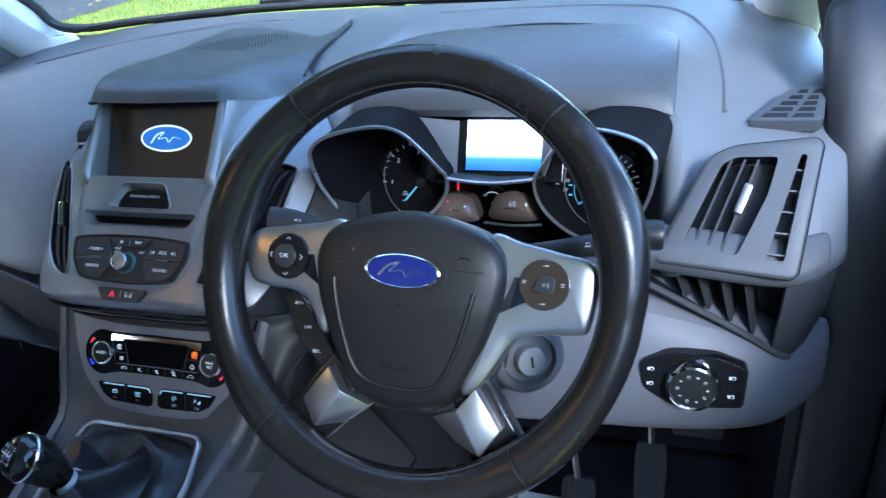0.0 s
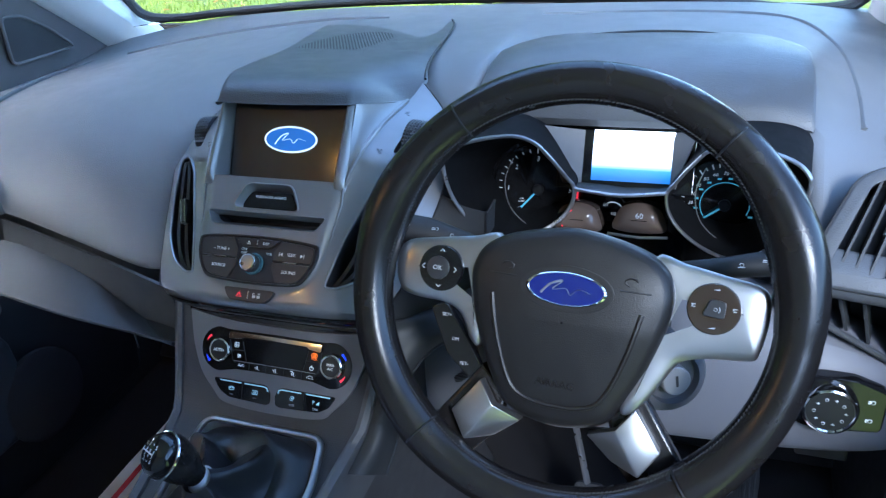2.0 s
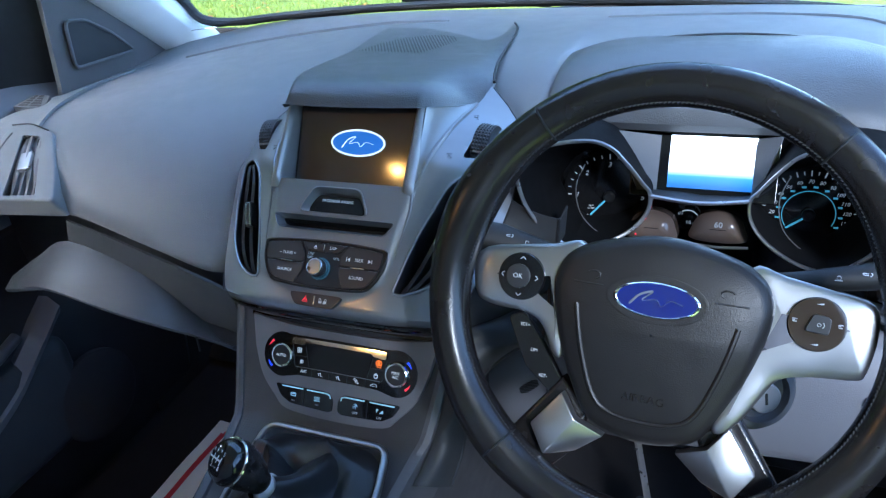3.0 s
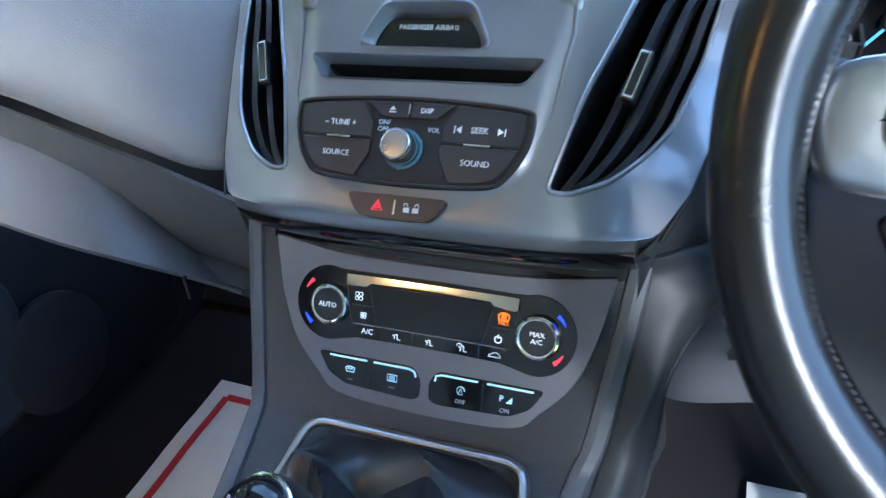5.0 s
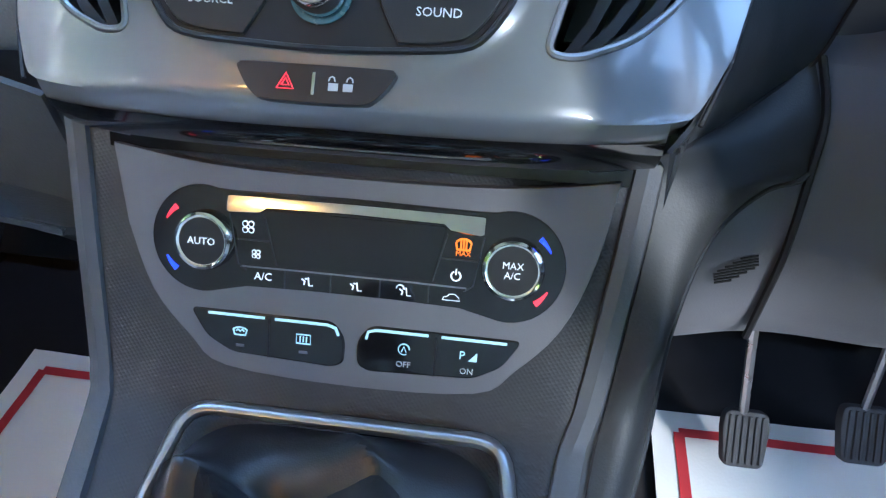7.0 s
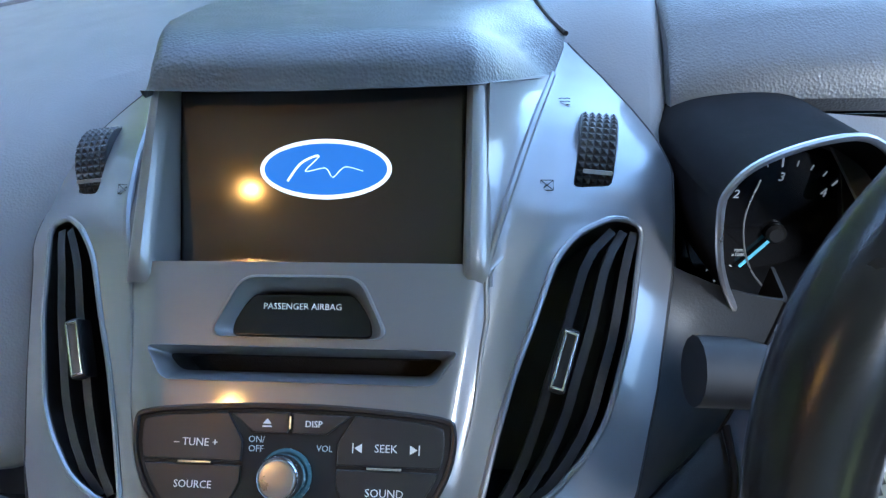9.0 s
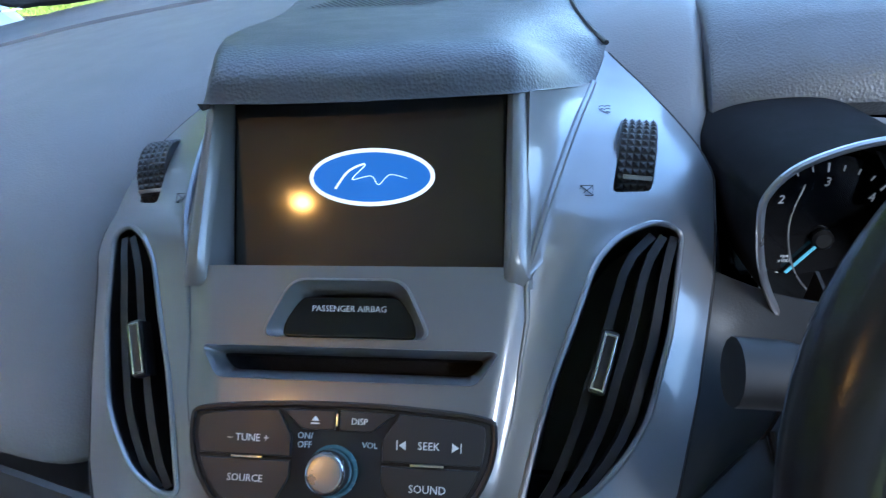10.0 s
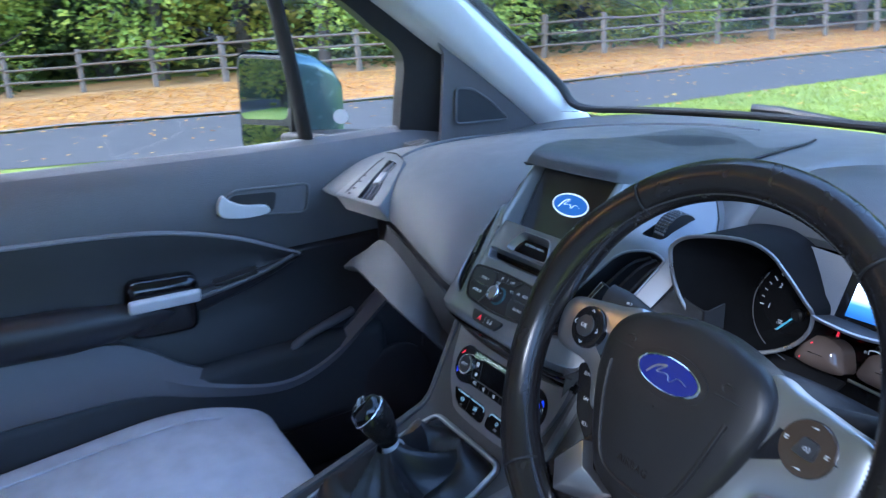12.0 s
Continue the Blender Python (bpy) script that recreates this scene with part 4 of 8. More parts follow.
part("knob_cap", lathe(K, [(0.0078, 0.0090), (0.0078, 0.0128), (0.0072, 0.0132), (0.0001, 0.0130)]), M_RIM, knob)

# hazard and lock keys
haz = part("hazard_panel", prism(FAC, HAZ, -0.004, 0.0040, 0.0008), M_BTN, STACK, "black hazard and lock keys")
T2 = lift(FAC, 0.0041)
part("key_bar", box(at(T2, CX - 0.0010, -0.0008), (0.0014, 0.0085, 0.001), 0.0003), M_CHROME, haz)
part("hazard_mark", join(*[tube([T2 @ Vector((CX - 0.0115 + a * f, -0.0008 + b * f, 0.0002)) for a, b in ((-0.0032, -0.0024), (0.0032, -0.0024), (0, 0.0034))], 0.00035, True, 6) for f in (1.0, 0.45)]), M_REDLIT, haz, "lit red triangle")
for dx in (0.0065, 0.0120):
    part("lock_mark", join(box(at(T2, CX + dx, -0.0016), (0.0036, 0.0028, 0.0003)), tube([T2 @ Vector((CX + dx + (0.0006 if dx > 0.01 else -0.0006) + 0.0012 * math.cos(a), 0.0004 + 0.0018 * math.sin(a), 0.0002)) for a in (0, 0.8, 1.57, 2.3, 3.14)], 0.0003, False, 6)), M_PRINT, haz)

# thumb wheels at the top of the vents, with knurled ribs
for o, s in ((ROT_R, 1), (ROT_L, -1)):
    cx, cv = (0.1345 if s > 0 else -0.1435), 0.193
    m = FAC @ Matrix.Translation((cx, cv, facia_n(cx, cv) - 0.0185)) @ Matrix.Rotation(radians(-6 * s), 4, "Z") @ Matrix.Rotation(radians(90), 4, "Y")
    wheel = part("thumb_wheel", lathe(m, [(0.0240, -0.0095), (0.0252, -0.009), (0.0252, 0.009), (0.0240, 0.0095)], 40), M_BTN, STACK, "knurled black thumb wheel")
    bm = bmesh.new()
    for a in range(40):
        for b in range(5):
            q = m @ Matrix.Rotation(2 * math.pi * (a + 0.5) / 40, 4, "Z") @ Matrix.Translation((0.0256, 0, -0.0072 + 0.0036 * b)) @ Matrix.Rotation(radians(90), 4, "Y") @ Matrix.Rotation(radians(45), 4, "Z")
            bmesh.ops.create_cone(bm, cap_ends=False, segments=4, radius1=0.00255, radius2=0.0003, depth=0.0013, matrix=q)
    part("knurling", bm, M_BTN, wheel, smooth=False)
    part("wheel_mark", box(FAC @ Matrix.Translation((cx, cv - 0.0125, facia_n(cx, cv) + 0.0048)) @ pose(0, 0, 0, 28, 0, -6 * s), (0.0145, 0.0022, 0.0012), 0.0003), M_SILVER, wheel, "silver index mark")
    rows = [[fac(p[0], p[1], 0.0) for p in o], [FAC @ Vector((p[0], p[1], facia_n(p[0], p[1]) - 0.03)) for p in o]]
    part("wheel_well", sheet([r + r[:1] for r in rows]), M_BLACK, STACK)
    ic = fac(0.109 if s > 0 else -0.1085, 0.1690, 0.0008)
    im = FAC.copy()
    im.translation = ic
    part("vent_mark", tube([im @ Vector(p) for p in ((-0.003, -0.0025, 0), (0.003, -0.0025, 0), (0.003, 0.0025, 0), (-0.003, 0.0025, 0), (-0.003, -0.0025, 0), (0.003, 0.0025, 0), (0.003, -0.0025, 0), (-0.003, 0.0025, 0))], 0.00025, False, 4), M_SEAL, STACK)
    im.translation = fac(0.1190 if s > 0 else -0.1110, 0.2245, 0.0008)
    part("vent_mark", join(*[tube([im @ Vector((-0.003 + 0.0015 * k, d + (0.0004 if k % 2 else 0), 0)) for k in range(5)], 0.00025, False, 4) for d in (-0.0018, 0, 0.0018)]), M_SEAL, STACK)
part("edge_seam", tube([fac(interp(HALF, v) + 0.0005, v, -0.001) for v in [0.0 + 0.272 * k / 40 for k in range(41)]], 0.0011, segs=6), M_SEAL, STACK, "thin dark joint line")
part("edge_seam", tube([fac(-interp(HALF_L, v) - 0.0005, v, -0.001) for v in [0.0 + 0.272 * k / 40 for k in range(41)]], 0.0011, segs=6), M_SEAL, STACK, "thin dark joint line")

# ---- lower console ----
CONS = thing("centre_console", (0.0, -0.15, 0.33), "dark grey floor console with climate controls and gear lever surround", "console")
CP = [(0.031, 0.8595, 0.146), (0.026, 0.852, 0.145), (0.000, 0.812, 0.139), (-0.030, 0.768, 0.131), (-0.042, 0.758, 0.127), (-0.060, 0.7505, 0.123), (-0.16, 0.725, 0.112), (-0.30, 0.688, 0.108), (-0.46, 0.65, 0.108)]
rows = []
for y, z, w in CP:
    first = y == CP[0][0]
    zl, wr = 0.34, w - 0.012
    yb = y + 0.22 if z > 0.75 else y
    rows.append([(-w - 0.004, yb + 0.10 * (z > 0.755), zl), (-w - 0.002, yb * 0.35 + y * 0.65, z - 0.10), (-w, y + 0.012, z - 0.012), (-w + 0.006, y - 0.001, z + 0.003), (-w + 0.020, y, z + 0.001), (-w * 0.5, y, z - 0.002), (0, y, z - 0.002), (wr * 0.5, y, z - 0.002), (wr - 0.020, y, z + 0.001), (wr - 0.006, y - 0.001, z + 0.003), (wr, y + 0.012, z - 0.012), (wr + 0.002, yb * 0.35 + y * 0.65, z - 0.10), (wr + 0.004, yb + 0.10 * (z > 0.755), zl)])
    if first:
        rows[-1][2:5] = [(-w - 0.008, 0.062, 0.885), (-w + 0.000, 0.050, 0.890), (-w + 0.018, 0.040, 0.876)]
        rows[-1][8:11] = [(wr - 0.018, 0.040, 0.876), (wr - 0.004, 0.046, 0.884), (wr, 0.058, 0.880)]
subdivided(part("console_body", sheet(rows, 0.004), M_CONS, CONS, "dimpled dark grey plastic"), 2)
for sx in (-1, 1):
    strip = spline(([(0.1555, 0.056, 0.894), (0.151, 0.046, 0.880)] if sx < 0 else [(0.136, 0.040, 0.872)]) + [(w - (0.012 if sx > 0 else 0), y, z) for y, z, w in CP[1:]], 4, False)
    part("console_edge", sheet([[(sx * (p[0] + dx), p[1] + dy, p[2] + dz) for dx, dy, dz in ((-0.013, 0.004, 0.001), (-0.0115, -0.001, 0.0050), (-0.006, -0.0015, 0.0062), (0.000, 0.001, 0.0045), (0.0045, 0.008, -0.004), (0.0060, 0.020, -0.020), (0.0065, 0.035, -0.055))] for p in strip], 0.002), M_CONSEDGE, CONS, "plain grey edge strip")
part("recess", sheet([[(x, 0.022, 0.8545) for x in (-0.120, 0, 0.120)], [(x, 0.034, 0.874) for x in (-0.122, 0, 0.122)], [(x, 0.040, 0.91) for x in (-0.125, 0, 0.125)]], 0.004), M_GLOSS, CONS, "gloss black gap below the stack")

HV = plane_at((0, 0.0, 0.82), 29)
PANEL = [(-.116, .043), (-.066, .0365), (0, .0350), (.066, .0365), (.116, .043), (.109, .006), (.097, -.025), (.078, -.047), (.060, -.0600), (0, -.0635), (-.060, -.0600), (-.078, -.047), (-.097, -.025), (-.109, .006)]
P2 = [(p[0], p[1]) for p in spline(PANEL[4:], 4, False)][:-1] + [(p[0], p[1]) for p in spline(PANEL[13:] + PANEL[:1], 4, False)][:-1] + [(p[0], p[1]) for p in spline(PANEL[:5], 4, False)][:-1]
part("climate_panel", prism(HV, P2, -0.02, 0.002, 0.0008), M_HVPANEL, CONS, "matt dark grey panel")
U = []
for k in range(25):
    a = radians(72 + 216 * k / 24)
    U.append((-0.072 + 0.0245 * math.cos(a), 0.0015 + 0.0255 * math.sin(a)))
U += [(-0.05, -0.0195), (-0.02, -0.0188), (0.02, -0.0188), (0.05, -0.0195)]
right = []
for k in range(25):
    a = radians(-108 + 216 * k / 24)
    right.append((0.072 + 0.0245 * math.cos(a), 0.0015 + 0.0255 * math.sin(a)))
U = U + right + [(0.055, 0.0255), (0.0, 0.0262), (-0.055, 0.0255)]
unit = part("climate_unit", prism(HV, U, -0.01, 0.0028, 0.0008), M_GLOSS, CONS, "gloss black climate control unit")
TU = lift(HV, 0.0029)
part("climate_display", prism(TU, corner([(-.041, .0175), (.0425, .0175), (.037, -.0075), (-.035, -.0075)], 0.002, 3), 0, 0.0006, 0.0002), mat("dark_display", (0.003, 0.003, 0.004), 0.08, rvar=0.02), unit, "blank black display")
BAR = [(-0.0590, 0.0160, 0.0233), (-0.0575, 0.0154, 0.0236), (-0.0430, 0.0162, 0.0238), (-0.0400, 0.0184, 0.0238), (0.0, 0.0190, 0.0240), (0.0415, 0.0184, 0.0238), (0.0445, 0.0160, 0.0238), (0.0580, 0.0146, 0.0236), (0.0595, 0.0154, 0.0233)]
part("chrome_bar", sheet([[TU @ Vector(p) for p in ((x, lo - 0.0002, -0.001), (x, lo, 0.0006 + (up - lo) * 0.22), (x, lo + 0.0005, 0.0012 + (up - lo) * 0.21), (x, lo * 0.5 + up * 0.5, 0.0012 + (up - lo) * 0.12), (x, up - 0.0004, 0.0012), (x, up, -0.001))] for x, lo, up in BAR]), M_CHROME, unit, "bright chrome strip")
for sx in (-1, 1):
    K = at(HV, -0.0700 if sx < 0 else 0.0732, 0.0012, 0.0028)
    dial = part("climate_dial", lathe(K, [(0.0140, 0), (0.0140, 0.0030), (0.0134, 0.0046), (0.0122, 0.0053), (0.0112, 0.0047)], 48), M_CHROME, unit, "chrome ringed dial")
    part("dial_cap", lathe(K, [(0.0113, 0.003), (0.0113, 0.0045), (0.0108, 0.0050), (0.0001, 0.0051)], 40), M_BTN, dial)
    wording("AUTO" if sx < 0 else "MAX\nA/C", 0.0048 if sx < 0 else 0.0044, lift(K, 0.0053), M_WHITE, dial)
    for c, m_ in ((1, M_REDLIT if sx < 0 else M_BLUELIT), (-1, M_BLUELIT if sx < 0 else M_REDLIT)):
        arc = [TU @ Vector((sx * 0.0725 + sx * 0.0188 * math.cos(a), 0.001 + c * 0.0188 * math.sin(a), 0.0003)) for a in [radians(28 + 4 * k) for k in range(7)]]
        part("warmth_mark", tube(arc, 0.0009, False, 6, 1.0, [0.0004 + 0.00018 * k for k in range(7)]), m_, unit)
wording("A/C", 0.0052, at(TU, -0.042, -0.0140), M_WHITE, unit)


def glyph(strokes, m, material, parent, name, r=0.0004, label=""):
    bms = []
    for s in strokes:
        bms.append(tube([m @ Vector((x, y, 0.0002)) for x, y in s], r, False, 5, 0.5))
    return part(name, join(*bms), material, parent, label)


def ring(cx, cy, r, a0=0, a1=360, n=14):
    return [(cx + r * math.cos(radians(a0 + (a1 - a0) * k / n)), cy + r * math.sin(radians(a0 + (a1 - a0) * k / n))) for k in range(n + 1)]


SEATED = [[(-.001, .0022), (.0004, .0022)], [(.001, .003), (.0016, -.0018), (.004, -.0018)], [(-.003, .0018), (-.001, .0006), (-.0016, -.0016)]]
FAN0 = [ring(-.0018, .0018, .0016), ring(.0018, .0018, .0016), ring(-.0018, -.0018, .0016), ring(.0018, -.0018, .0016)]
FAN = [[(x * 0.8, y * 0.8) for x, y in s_] for s_ in FAN0]
SEATED = [[(x * 0.78, y * 0.78) for x, y in s_] for s_ in SEATED]
for x in (-0.021, 0.002):
    glyph(SEATED, at(TU, x, -0.0145), M_WHITE, unit, "seat_mark")
glyph(SEATED + [ring(-.002, .0016, .0018, 0, 180, 6)], at(TU, 0.025, -0.0145), M_WHITE, unit, "seat_mark")
glyph([[(-.0038, -.0010), (-.0034, .0003), (-.0017, .0008), (-.0007, .0019), (.0018, .0019), (.0034, .0005), (.0040, -.0010), (-.0038, -.0010)]], at(TU, 0.0465, -0.0150), M_WHITE, unit, "car_mark")
glyph(FAN, at(TU, -0.0495, 0.0090), M_WHITE, unit, "fan_mark")
glyph([[(a * 0.7, b * 0.7) for a, b in s] for s in FAN], at(TU, -0.0455, -0.0035), M_WHITE, unit, "fan_mark")
glyph([ring(0, 0, .0022, 115, 425, 12), [(0, .0006), (0, .0032)]], at(TU, 0.0480, -0.0045), M_WHITE, unit, "power_mark", 0.00045)
demist = [ring(0, -0.002, .0045, 40, 140, 8), [(-.0028, -.0026), (.0028, -.0026)], [(-.0035, .0008), (-.0028, -.0026)], [(.0035, .0008), (.0028, -.0026)], [(-.0012, .002), (-.0012, -.002)], [(0, .002), (0, -.002)], [(.0012, .002), (.0012, -.002)]]
glyph([[(a, b + 0.0012) for a, b in s] for s in demist], at(TU, 0.0505, 0.0090), M_AMBER, unit, "demist_mark", 0.00055, "lit amber symbol")
wording("MAX", 0.0032, at(TU, 0.0505, 0.0058), M_AMBER, unit)

# grooves between the climate keys
GROOVES = [[(-0.0585, 0.0145), (-0.054, -0.0085), (-0.050, -0.0115)], [(-0.0545, 0.0030), (-0.0395, 0.0030)], [(-0.0415, 0.0140), (-0.0355, -0.0080)], [(0.0430, 0.0140), (0.0375, -0.0080)], [(0.0405, 0.0030), (0.0580, 0.0030)], [(0.0595, 0.0140), (0.0560, -0.0085), (0.0520, -0.0115)], [(-0.053, -0.0098), (-0.020, -0.0095), (0.022, -0.0095), (0.053, -0.0098)]]
GROOVES += [[(x, -0.0100), (x, -0.0185)] for x in (-0.0315, -0.0095, 0.0135, 0.0360)]
for run in GROOVES:
    part("key_groove", tube([TU @ Vector((x, y, 0.0001)) for x, y in run], 0.00045, False, 5, 0.6), M_DIM if len(run) > 3 else M_BTN, unit)
KEYS_L = corner([(-.0765, -.0320), (-.006, -.0320), (.000, -.0400), (-.0005, -.0520), (-.006, -.0545), (-.055, -.0525), (-.068, -.0455)], 0.004, 4)
for sx in (-1, 1):
    o = [(p[0] - 0.0015, p[1]) for p in KEYS_L] if sx < 0 else [(-p[0] + 0.0040, p[1]) for p in KEYS_L][::-1]
    sw = part("rocker_switch", prism(HV, o, -0.01, 0.0030, 0.0010), M_GLOSS, CONS, "gloss black double rocker switch")
    mid = -0.0385 if sx < 0 else 0.0410
    part("switch_joint", box(at(HV, mid, -0.0435, 0.0029), (0.0008, 0.019, 0.0012)), M_SEAL, sw)
    TS = lift(HV, 0.0032)
    if sx < 0:
        part("switch_bar", box(at(TS, -0.0545, -0.0338), (0.028, 0.0014, 0.0005), 0.0002), M_ICE, sw)
        part("switch_bar", tube([TS @ Vector(p) for p in ((-0.0355, -0.0338, 0), (-0.010, -0.0338, 0), (-0.0062, -0.0350, 0), (-0.0048, -0.0385, 0))], 0.0007, False, 6), M_ICE, sw)
        glyph([ring(0, -0.004, .006, 55, 125, 8), [(-.0034, .001), (-.0026, -.0018)], [(.0034, .001), (.0026, -.0018)], [(-.0026, -.0018), (.0026, -.0018)], [(-.002, 0), (-.001, .001), (0, 0), (.001, .001), (.002, 0)]], at(TS, -0.0525, -0.0415), M_ICE, sw, "heated_screen_mark", 0.00042)
        glyph([[(-.0034, -.0022), (.0034, -.0022), (.0034, .0022), (-.0034, .0022), (-.0034, -.0022)], [(-.0015, -.0014), (-.0015, .0014)], [(0, -.0014), (0, .0014)], [(.0015, -.0014), (.0015, .0014)]], at(TS, -0.0215, -0.0420), M_ICE, sw, "rear_screen_mark", 0.0004)
        for x in (-0.0525, -0.0215):
            part("indicator_lamp", box(at(TS, x, -0.0485), (0.0042, 0.0014, 0.0005), 0.0002), M_DIM, sw)
    else:
        part("switch_bar", tube([TS @ Vector(p) for p in ((0.0375, -0.0338, 0), (0.0130, -0.0338, 0), (0.0092, -0.0350, 0), (0.0085, -0.0385, 0))], 0.0007, False, 6), M_ICE, sw)
        part("switch_bar", box(at(TS, 0.0585, -0.0338), (0.030, 0.0014, 0.0005), 0.0002), M_ICE, sw)
        glyph([ring(0, 0, .0026, 0, 300, 14), [(-.0011, -.0013), (0, .0014), (.0011, -.0013)]], at(TS, 0.0265, -0.0415), M_ICE, sw, "stop_start_mark", 0.0004)
        wording("OFF", 0.0040, at(TS, 0.0265, -0.0490), M_PRINT, sw)
        wording("P", 0.0056, at(TS, 0.0535, -0.0415), M_ICE, sw)
        part("sensor_mark", join(prism(TS, [(0.0565, -0.0438), (0.0605, -0.0438), (0.0605, -0.0395)], 0, 0.0003)), M_ICE, sw)
        wording("ON", 0.0040, at(TS, 0.0560, -0.0490), M_PRINT, sw)

# gear lever, gaiter and frame
GT = plane_at((0, -0.053, 0.757), 75)
GEAR = thing("gear_lever", (0.0, -0.14, 0.74), "black gear knob with silver collar on a leather gaiter", "gear lever")
FR = corner([(-0.070, 0.002), (0.0765, 0.002), (0.086, -0.05), (0.080, -0.200), (-0.072, -0.200), (-0.078, -0.05)], 0.014, 6)
part("gaiter_frame", tube([GT @ Vector((p[0], p[1], 0.004 + 0.006 * max(0, 1 + p[1] / 0.05) * 0.6)) for p in FR], 0.0042, True, 10, 0.8), M_SILVER, GEAR, "satin silver rim")
rows = []
N = 120
for j in range(25):
    t = j / 24
    ringp = []
    for k in range(N + 1):
        a = 2 * math.pi * k / N
        ca, sa = math.cos(a), math.sin(a)
        sq = (abs(ca) ** 5 + abs(sa) ** 5) ** (-1 / 5)
        base = Vector((0.003 + ca * sq * 0.077, -0.099 + sa * sq * 0.099, 0.001))
        top = Vector((-0.002 + ca * 0.014, -0.092 + sa * 0.014, 0.062))
        p = base.lerp(top, t)
        p.z = 0.001 + 0.061 * (0.12 * t + 0.88 * t ** 2.4) + 0.012 * math.sin(math.pi * min(1, t * 2.2)) * (t < 0.46)
        ridge = 1 - abs(2 * ((a * 5 / (2 * math.pi) + 0.35 + 0.55 * t + 0.10 * math.sin(3 * a)) % 1) - 1)
        fold = (ridge ** 1.6 - 0.42) * 0.028 + (1 - abs(2 * ((a * 11 / (2 * math.pi) + 1.3 * t + 0.16 * math.sin(2 * a)) % 1) - 1)) * 0.004
        p += Vector((ca * fold, sa * fold, fold * 0.8)) * math.sin(math.pi * t) * 0.8
        ringp.append(GT @ p)
    rows.append(ringp)
part("gaiter", sheet(rows), M_GAITER, GEAR, "creased black leather gaiter")
lever = Vector((-0.014, -0.166, 0.840)) - Vector((0.002, -0.142, 0.772))
LV = Matrix.Translation((0.0005, -0.143, 0.764)) @ lever.to_track_quat("Z", "Y").to_matrix().to_4x4()
part("collar", lathe(LV, [(0.0125, 0.0), (0.0145, 0.002), (0.0145, 0.008), (0.0125, 0.010), (0.0125, 0.014), (0.0142, 0.016), (0.0142, 0.024), (0.0120, 0.028), (0.0115, 0.034)]), M_PAINT, GEAR, "ribbed chrome collar")
kb = lathe(LV, [(r_ * 0.88, 0.024 + (h_ - 0.020) * 0.82) for r_, h_ in ((0.0110, 0.020), (0.0130, 0.028), (0.0160, 0.038), (0.0200, 0.050), (0.0232, 0.062), (0.0245, 0.074), (0.0240, 0.084), (0.0215, 0.093), (0.0165, 0.099), (0.0090, 0.1030), (0.0001, 0.1042))], 40)
part("knob", kb, M_LEATHER, GEAR, "black leather knob")
KF = Matrix.Translation((-0.0142, -0.1680, 0.8318)) @ (Vector((-0.24, -0.62, 0.74)).to_track_quat("Z", "Y").to_matrix().to_4x4()) @ Matrix.Scale(0.87, 4)
plate = part("shift_plate", lathe(KF @ Matrix.Diagonal((0.98, 1.06, 1, 1)), [(0.0232, 0.006), (0.0226, 0.0135), (0.0198, 0.0195), (0.0150, 0.0230), (0.0080, 0.0247), (0.0001, 0.0252)], 44), M_GLOSS, GEAR, "gloss black shift pattern plate")
part("plate_rim", tube([KF @ Vector((0.0237 * math.cos(a) * 0.98, 0.0237 * math.sin(a) * 1.06, 0.0075)) for a in [2 * math.pi * k / 40 for k in range(40)]], 0.0014, True, 8), M_CHROME, GEAR, "chrome rim")
KT = lift(KF, 0.0256)
for x, a, b in ((-0.006, "1", "2"), (0.0, "3", "4"), (0.006, "5", "6")):
    wording(a, 0.0066, at(KT, x, 0.0078, -0.0010), M_PRINT, plate)
    wording(b, 0.0066, at(KT, x, -0.0078, -0.0010), M_PRINT, plate)
wording("R", 0.0052, at(KT, -0.0115, 0.0070, -0.0016), M_PRINT, plate)
glyph([[(-.006, .0042), (-.006, -.0042)], [(0, .0042), (0, -.0042)], [(.006, .0042), (.006, -.0042)], [(-.0115, 0), (.006, 0)], [(-.0115, .0036), (-.0115, 0)]], lift(KT, 0.0), M_PRINT, plate, "shift_pattern", 0.0008)


# ---- steering wheel ----
WH = plane_at((0.3435, -0.062, 1.002), 30.6, -2.5)
WHEEL = thing("steering_wheel", (0.3435, -0.03, 0.98), "black leather steering wheel with satin silver spokes, worn shiny", "steering wheel")
R = 0.1660
WR = at(WH, 0, -0.009)


def rim_r(a):
    """Rim thickness: fuller where the thumbs rest."""
    d = math.degrees(a) % 360
    r = 0.0152
    for c in (20, 160):
        r += 0.0034 * math.exp(-((d - c) / 17) ** 2)
    for c in (228, 312):
        r += 0.0016 * math.exp(-((d - c) / 14) ** 2)
    return r


N = 128
pts = [WR @ Vector((R * math.cos(2 * math.pi * k / N), R * math.sin(2 * math.pi * k / N), 0)) for k in range(N)]
part("rim", tube(pts, 0.0155, True, 20, 1.12, [rim_r(2 * math.pi * k / N) for k in range(N)]), M_LEATHER, WHEEL, "worn black leather rim")
